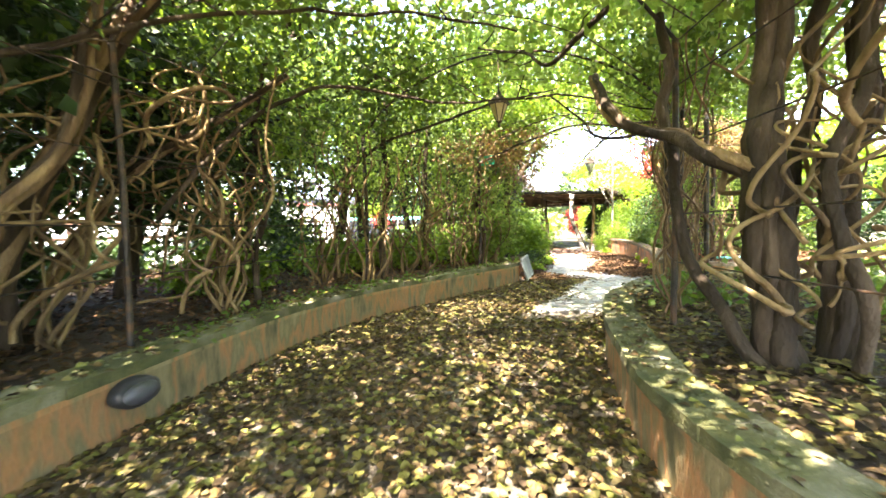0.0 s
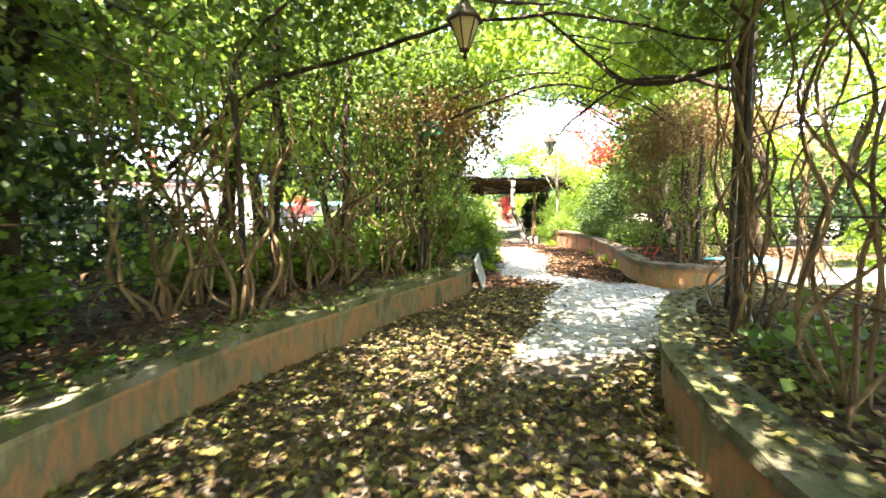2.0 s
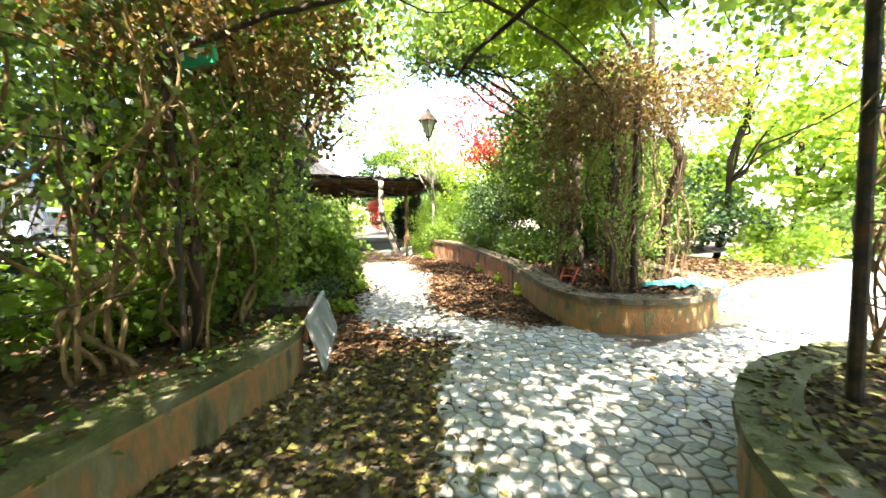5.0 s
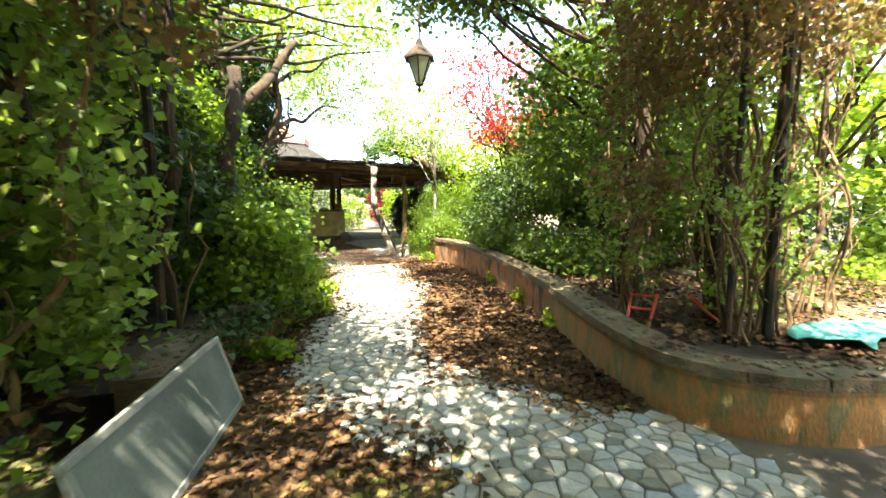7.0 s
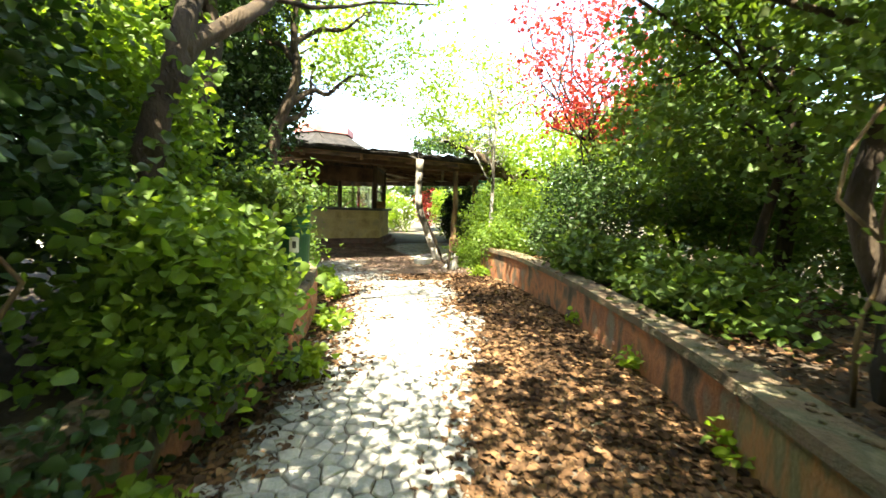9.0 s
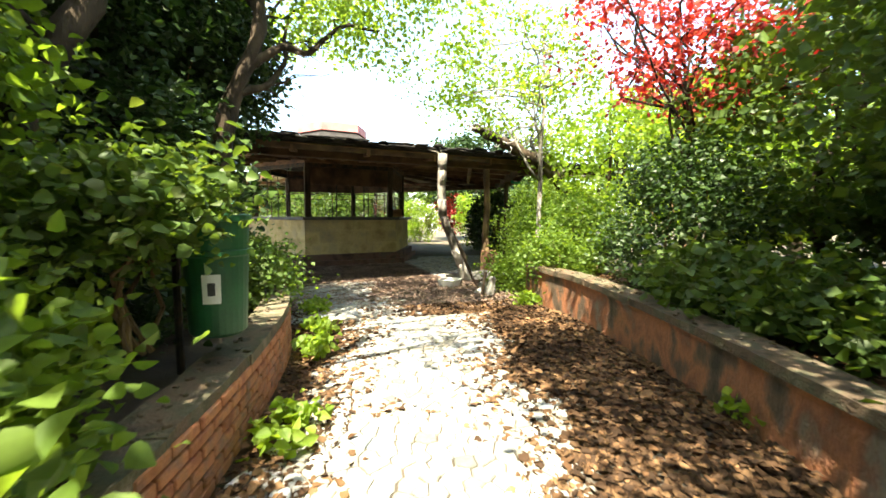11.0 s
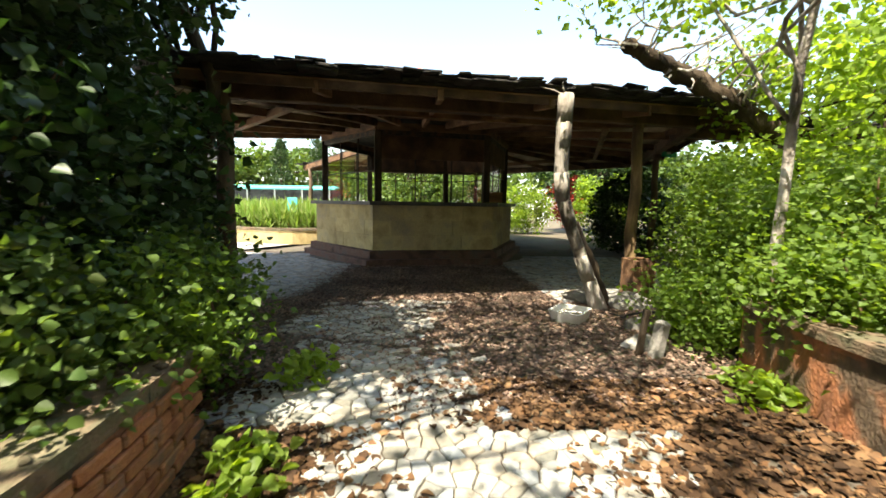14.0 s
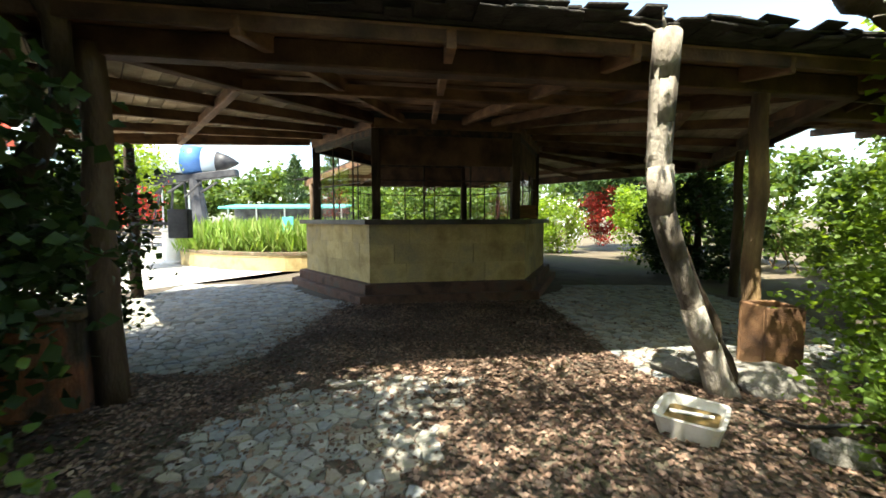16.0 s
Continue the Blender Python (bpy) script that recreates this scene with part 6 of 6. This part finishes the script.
def pave_mask(x, y):
    """How bare of leaves the paving is (0 to 1)."""
    w = 0.55 * noise.noise(Vector((x * 0.9, y * 0.9, 0.5))) + 0.25 * noise.noise(Vector((x * 3.1, y * 3.1, 2.5)))
    if y < 9.4:
        d = max(0.0, 0.35 * w + min((x - (1.9 + (y - 7.2) * 0.62)), (y - 5.9 - (x - 3) * 0.3)))
        return 0.0 if d <= 0.02 else min(1.0, 0.55 + d * 0.9) + w * 0.4
    c = 3.75 + (y - 11.5) * 0.24 if y > 11 else 4.2 - (y - 9.4) * 0.36
    if y < 17.5:
        c -= 0.32 * max(0.0, min(1.0, (14.5 - y) / 3.0))
        return max(0.0, 1.1 - (abs(x - c) / (0.68 if y < 13 else 0.85)) ** 2 * 0.75 + w * 0.8)
    if y < 20.8:
        return max(0.0, 0.62 - (abs(x - 4.3) / 0.9) ** 2 * 0.5 + w * 1.3)
    if x > 6.3 + (24 - y) * 0.05:
        return 0.85 + w * 0.4
    return max(0.0, min(1.2, (3.1 - (22.3 - y) * 0.15 - x) * 1.6)) + w * 0.3


def on_path(x, y):
    if y < 9.4:
        return xat(LINE_LEFT, y) + 0.01 < x < (xat(RA, y) - 0.02 if y < 6.6 else 9)
    if y < 17.6:
        return xat(LINE_LEFT2, max(y, 10.4)) + 0.01 < x < xat(RB, y) - 0.02
    return 0.6 < x < 7.6


p1 = scatter(70000, -2.4, 5.0, -3, 9.6, lambda a, b: on_path(a, b) and RNG.random() > pave_mask(a, b) * 1.05)
foliage("leaf_litter", "thick litter of yellowing fallen leaves on the path", M_LITTER, p1, 0.043, 0.0, True, "fallen leaves", 1.2, 0.22)
p2 = scatter(80000, 1.8, 7.4, 9.4, 18.2, lambda a, b: on_path(a, b) and RNG.random() > pave_mask(a, b) * 1.02)
foliage("leaf_litter", "dry brown fallen leaves along the paved path", M_LITTER_DRY, p2, 0.045, 0.0, True, "fallen leaves", 1.2, 0.22)
p3 = scatter(90000, 1.0, 9.5, 17.8, 24.2, lambda a, b: RNG.random() > pave_mask(a, b) * 1.02 and (a < 7.6 or RNG.random() < 0.4))
foliage("leaf_litter", "dry brown leaf litter before the kiosk", M_CHIPS, p3, 0.03, 0.0, False, "fallen leaves", 1.2, 0.22)
p4 = scatter(28000, -8, 1.8, 0, 12, lambda a, b: a < xat(LINE_LEFT, b) - 0.12, 0.42)
foliage("leaf_litter", "dead leaves strewn over the raised bed", M_LITTER_DRY, p4, 0.05, 0.0, False, "fallen leaves", 1.2, 0.22)
p5 = scatter(24000, 1.0, 6, 0.5, 6.8, lambda a, b: b < 6.6 and a > xat(RA, b) + 0.22, 0.42)
foliage("leaf_litter", "dead leaves strewn inside the planter", M_LITTER, p5, 0.046, 0.0, False, "fallen leaves", 1.2, 0.22)
p6 = scatter(18000, 5.0, 10, 8.6, 18, lambda a, b: a > xat(RB, max(b, 9.3)) + 0.2 and (b > 9.3 or a > 5.6), 0.42)
foliage("leaf_litter", "dead leaves strewn in the far planter", M_LITTER_DRY, p6, 0.05, 0.0, False, "fallen leaves", 1.2, 0.22)
p7 = np.concatenate([np.array([(*offset_line(LINE_LEFT, 0.1)[i], 0.455)]) + RNG.normal(0, 1, (5, 3)) * (0.07, 0.07, 0.003) for i in range(12, len(LINE_LEFT))] + [np.array([(*offset_line(LINE_RIGHT, -0.12)[i], 0.455)]) + RNG.normal(0, 1, (3, 3)) * (0.05, 0.05, 0.003) for i in range(8, 80)])
foliage("leaf_litter", "a few fallen leaves on the wall copings", M_LITTER, p7, 0.045, 0.0, True, "fallen leaves", 1.2, 0.15)
# weeds along the wall feet
for x, y in ((3.75, 16.2), (3.85, 17.0), (3.3, 13.2), (3.6, 14.6), (5.75, 11.2), (6.25, 12.6), (6.7, 14.0), (3.75, 18.2), (2.55, 11.6), (7.0, 17.9)):
    w = new("weed", leaf_mesh("weed", M_LEAF_LIGHT, clumps((x, y, 0.1), (0.2, 0.25, 0.09), 12, 14, 0.05), 0.06, 0.1, 0.2, True))
    tagged(w, "light green weeds at the wall's foot", "weed", "weeds along the path", "stuff")

# ---- paving stones and bricks ----
path_base = part("path", Geo().prism([(1.2, 7.0), (3.0, 5.8), (7.0, 6.6), (8.4, 8.0), (6.9, 8.8), (5.2, 10), (7.2, 16.5), (7.6, 18.2), (9.8, 24.5), (7.5, 30), (1.2, 30), (-1.5, 25), (1.2, 20), (3.2, 16), (1.9, 11), (1.7, 9)], -0.05, 0.004), M_JOINT)
tagged(path_base, "path paved with irregular pale flagstones, partly under leaves", "path", kind="structure")


def cell(c, near):
    """The polygon of points nearer to c than to its neighbours."""
    poly = [(c[0] - 0.3, c[1] - 0.3), (c[0] + 0.3, c[1] - 0.3), (c[0] + 0.3, c[1] + 0.3), (c[0] - 0.3, c[1] + 0.3)]
    for q in near:
        nx, ny = q[0] - c[0], q[1] - c[1]
        k = (q[0] ** 2 + q[1] ** 2 - c[0] ** 2 - c[1] ** 2) / 2
        out = []
        for i in range(len(poly)):
            a, b = poly[i], poly[(i + 1) % len(poly)]
            da, db = a[0] * nx + a[1] * ny - k, b[0] * nx + b[1] * ny - k
            if da <= 0:
                out.append(a)
            if (da < 0 < db) or (db < 0 < da):
                t = da / (da - db)
                out.append((a[0] + (b[0] - a[0]) * t, a[1] + (b[1] - a[1]) * t))
        poly = out
        if len(poly) < 3:
            break
    return poly


SP = 0.108
seeds = {}
for i in range(0, 97):
    for j in range(0, 197):
        seeds[i, j] = (-0.5 + (i + (0.5 if j % 2 else 0) + RNG.uniform(-0.46, 0.46)) * SP, 5.9 + (j + RNG.uniform(-0.46, 0.46)) * SP * 0.93)
rest = Geo()
single = 0
for (i, j), c in seeds.items():
    x, y = c
    if y < 6.0 or not on_path(x, y) and not (6.5 < y < 8.6 and 1.0 < x < 8.2) and y < 17.6:
        continue
    if 4.9 < x < 7.3 and 8.3 < y < 9.4:
        continue
    if (x - CEN.x) ** 2 + (y - CEN.y) ** 2 < 8.4 or x > 9.4 or pave_mask(x, y) < 0.28 + 0.12 * math.sin(i * 7 + j * 3):
        continue
    near = [seeds[i + a, j + b] for a in (-2, -1, 0, 1, 2) for b in (-2, -1, 0, 1, 2) if (a or b) and (i + a, j + b) in seeds]
    poly = cell(c, near)
    if len(poly) < 3:
        continue
    s = 0.92 + 0.035 * math.sin(i * 3.7 + j)
    poly = [(x + (px - x) * s, y + (py - y) * s) for px, py in poly]
    z = 0.022 + RNG.uniform(-0.006, 0.006)
    if 11.2 < y < 13.8 and single < 300:
        part("flagstone", Geo().prism([(px - x, py - y) for px, py in poly], 0.0, z, 0.008), M_PAVE_ONE, path_base).location = (x, y, 0)
        single += 1
    else:
        rest.prism(poly, 0.0, z, 0.008)
tagged(part("flagstones", rest, M_PAVE, path_base), kind="stuff")


def brick_face(wall, line, y0, y1, top, side):
    """Courses of single bricks along the foot-to-coping face of a wall."""
    me = Geo().box((0, 0, 0), (0.225, 0.05, 0.062), None, 0.008).mesh("brick", M_BRICK)
    pts = [Vector(p) for p in line if y0 <= p[1] <= y1]
    length = sum((pts[i + 1] - pts[i]).length for i in range(len(pts) - 1))
    courses = 6
    for c in range(courses):
        s = 0.02 + (0.11 if c % 2 else 0.0)
        while s + 0.1 < length:
            d, i = s + 0.105, 0
            while i < len(pts) - 2 and d > (pts[i + 1] - pts[i]).length:
                d -= (pts[i + 1] - pts[i]).length
                i += 1
            u = (pts[i + 1] - pts[i]).normalized()
            p = pts[i] + u * d
            o = new("brick", me)
            o.parent = wall
            o.location = (p.x + side * u.y * 0.006, p.y - side * u.x * 0.006, 0.045 + c * 0.074 + 0.003 * math.sin(s * 9))
            o.rotation_euler = (RNG.uniform(-0.02, 0.02), RNG.uniform(-0.02, 0.02), math.atan2(u.y, u.x) + RNG.uniform(-0.02, 0.02))
            s += 0.24


brick_face(WL2, LINE_LEFT2, 13.4, 17.35, 0.5, 1)

# tall crowns added overhead, mostly out of view, to shade the walk
for lab_, mt, base, h, crown, cr, n, per, sz, r0 in [
    ("tall tree added to shade the path's start", M_LEAF, (-6.0, -2.5, 0.3), 5.8, (-0.8, -1.8, 5.7), (3.6, 3.2, 0.9), 48, 80, 0.11, 0.16),
    ("tall tree added to shade the pergola", M_LEAF, (-5.9, 1.2, 0.3), 5.6, (-0.9, 1.2, 5.5), (3.0, 2.0, 0.8), 30, 80, 0.11, 0.16),
    ("tall leafy tree added to shade the curved planter", M_LEAF, (6.2, 0.8, 0.3), 5.4, (2.6, 2.6, 5.5), (1.7, 1.8, 0.6), 85, 70, 0.09, 0.13),
    ("tall tree added to shade the crossing", M_LEAF, (7.6, 4.2, 0.3), 5.0, (3.7, 7.0, 5.1), (1.4, 1.2, 0.5), 62, 70, 0.08, 0.11),
    ("tall dark-leaved tree added to shade the bed", M_LEAF_DARK, (-5.5, 7.2, 0.3), 5.6, (-3.0, 5.4, 5.7), (2.0, 2.6, 1.0), 70, 90, 0.10, 0.15),
    ("tall tree added to shade the paved corner", M_LEAF, (-3.4, 6.8, 0.3), 5.6, (1.4, 5.4, 5.6), (2.4, 1.9, 0.6), 62, 75, 0.09, 0.13),
    ("tall dark-leaved tree added to shade the creeper arch", M_LEAF_DARK, (-2.9, 10.6, 0.3), 5.4, (0.8, 10.6, 5.3), (1.6, 1.5, 0.7), 42, 80, 0.08, 0.14),
    ("tall tree added to shade the planter corner", M_LEAF, (8.9, 10.6, 0.3), 5.0, (4.2, 9.3, 4.9), (1.4, 1.3, 0.5), 18, 60, 0.075, 0.11),
    ("tall thin-leaved tree added to dapple the path", M_LEAF_LIGHT, (0.1, 13.4, 0.3), 5.6, (4.0, 14.6, 5.8), (1.6, 1.8, 0.5), 26, 45, 0.075, 0.12)]:
    tree(lab_, mt, base, h, crown, cr, n, per, sz, r0, ((crown[0] - base[0]) * 0.3, (crown[1] - base[1]) * 0.3), limbs_n=5)


def forked_tree():
    """The crooked grey tree that rises from the hedge and hangs feathery leaves before the roof."""
    t = thing("crooked_tree", "crooked grey-barked tree with feathery light leaves", "tree")
    main = [(2.72, 16.75, 0.35), (2.75, 16.8, 1.2), (2.82, 16.85, 2.0), (2.95, 16.9, 2.65), (3.18, 16.95, 3.2), (3.25, 17.0, 3.7), (3.2, 17.1, 4.5), (3.45, 17.2, 5.3)]
    arms = [[(3.1, 16.93, 3.02), (3.45, 17.0, 3.3), (3.7, 17.05, 3.3), (4.1, 17.1, 3.62), (4.6, 17.3, 3.75)],
            [(3.25, 17.0, 3.65), (2.95, 17.1, 3.95), (2.8, 17.2, 4.0), (2.6, 17.3, 4.35)],
            [(3.22, 17.05, 4.0), (3.6, 17.2, 4.35), (3.95, 17.3, 4.4), (4.5, 17.5, 4.9)],
            [(2.97, 16.9, 2.7), (3.25, 17.1, 2.85), (3.45, 17.3, 3.2), (3.5, 17.5, 3.8)]]
    sm_ = [Vector(p) + noise.noise_vector(Vector(p) * 2.0) * 0.05 for p in smooth_line(main, 4)]
    part("trunk", Geo().tube(sm_, taper(len(sm_), 0.12, 0.05), 10, 0.5), M_DARKBARK, t, smooth=True)
    for i, a in enumerate(arms):
        q = [Vector(p) for p in smooth_line(a, 4)]
        q = [q[0]] + [p + noise.noise_vector(p * 3.0) * 0.07 for p in q[1:]]
        part("limb", Geo().tube(q, taper(len(q), 0.055, 0.014), 8, 0.4), M_DARKBARK, t, smooth=True)
        for j in range(7):
            p = q[int(RNG.integers(4, len(q)))]
            e = p + Vector((RNG.uniform(-0.4, 0.7), RNG.uniform(-0.4, 0.6), RNG.uniform(-0.3, 0.5)))
            part("twig", Geo().tube(wander(p, e, 6, 0.1, i * 11 + j), taper(7, 0.012, 0.003), 5), M_DARKBARK, t)
    part("leaves", leaf_mesh("leaves", M_LEAF_LIGHT, mix(clumps((4.25, 17.3, 3.75), (0.75, 0.7, 0.4), 26, 30, 0.12), clumps((4.6, 17.8, 4.5), (1.0, 0.9, 0.6), 34, 30, 0.14), clumps((3.0, 17.3, 4.4), (0.7, 0.6, 0.5), 16, 30, 0.13)), 0.05, 0.5, 0.1, True, slim=0.8), M_LEAF_LIGHT, t, kind="stuff")


forked_tree()
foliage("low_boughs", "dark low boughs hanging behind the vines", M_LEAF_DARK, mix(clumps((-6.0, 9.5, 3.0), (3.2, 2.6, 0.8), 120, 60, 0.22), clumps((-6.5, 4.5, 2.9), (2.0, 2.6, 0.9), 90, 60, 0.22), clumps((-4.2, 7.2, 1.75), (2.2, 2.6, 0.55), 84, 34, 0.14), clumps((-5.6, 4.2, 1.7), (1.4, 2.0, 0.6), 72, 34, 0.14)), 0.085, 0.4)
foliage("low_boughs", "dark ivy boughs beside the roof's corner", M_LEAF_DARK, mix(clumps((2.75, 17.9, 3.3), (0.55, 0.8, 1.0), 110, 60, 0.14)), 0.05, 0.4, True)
shrub("dense shaded shrub behind the ferns", M_LEAF, (9.4, 11.9, 1.6), (1.0, 1.4, 1.4), 110, 60, 0.075)
shrub("dense shaded shrub behind the ferns", M_LEAF, (9.8, 14.0, 1.5), (0.9, 1.4, 1.3), 100, 60, 0.075)
foliage("ivy", "dark ivy trailing over the shaded brick wall", M_LEAF_DARK, np.concatenate([np.array([(p[0] + 0.02, p[1], 0.42)]) + RNG.normal(0, 1, (46, 3)) * (0.13, 0.14, 0.07) for p in LINE_LEFT2[7:26]] + [np.array([(p[0] + 0.05, p[1], 0.28)]) + RNG.normal(0, 1, (14, 3)) * (0.02, 0.14, 0.11) for p in LINE_LEFT2[8:26:2]]), 0.05, 0.5, True)
# white wall added for the brightness of the yard, and rail fence
bw = thing("bright_yard_wall", "white wall standing in for the bright yard beyond the vines", "wall", kind="structure")
HM = Matrix.Rotation(math.atan2(5.0, 8.5), 3, "Z")
part("wall_body", Geo().box((-8.75, 16.0, 1.15), (10.5, 0.25, 2.3), HM, 0.02), M_WHITE, bw)
part("coping", Geo().box((-8.75, 16.0, 2.34), (10.6, 0.35, 0.08), HM, 0.02), M_PINK, bw, "faded red coping")
rf = thing("rail_fence", "dark wooden rail fence before a white wall", "fence")
for k in range(7):
    c = Vector((-9.0, 14.4, 0.85)) + HM @ Vector((-4.5 + 1.5 * k, 0, 0))
    part("post", Geo().box(c, (0.09, 0.09, 1.75), HM, 0.01), M_WOOD_DARK, rf)
for z in (0.75, 1.15, 1.6):
    part("rail", Geo().box((-9.0 + 0.04, 14.33, z), (9.4, 0.04, 0.11), HM, 0.008), M_WOOD_DARK, rf)
part("low_crown", leaf_mesh("low_crown", M_LEAF_RED, clumps((9.0, 16.2, 3.4), (1.5, 1.1, 0.7), 44, 36, 0.17), 0.06, 0.3, 0.2), M_LEAF_RED, MAPLE, kind="stuff")

# fuller crowns: the leaning tree, the maple and the branch on the roof
# this crown sits on the sun's line to keep the trunk in shade
part("crown", leaf_mesh("crown", M_LEAF_DARK, clumps((1.75, 12.5, 4.0), (0.8, 0.8, 0.45), 55, 60, 0.16), 0.07, 0.35, 0.1), M_LEAF_DARK, LEANING, kind="stuff")
part("outer_crown", leaf_mesh("outer_crown", M_LEAF_RED, clumps((8.9, 16.7, 4.1), (2.2, 1.6, 1.2), 46, 40, 0.2), 0.065, 0.3, 0.2), M_LEAF_RED, MAPLE, kind="stuff")
part("crown", leaf_mesh("crown", M_LEAF_LIGHT, clumps((8.9, 20.7, 3.05), (0.75, 0.35, 0.45), 34, 34, 0.12), 0.05, 0.3, 0.1), M_LEAF_LIGHT, FALLEN, kind="stuff")
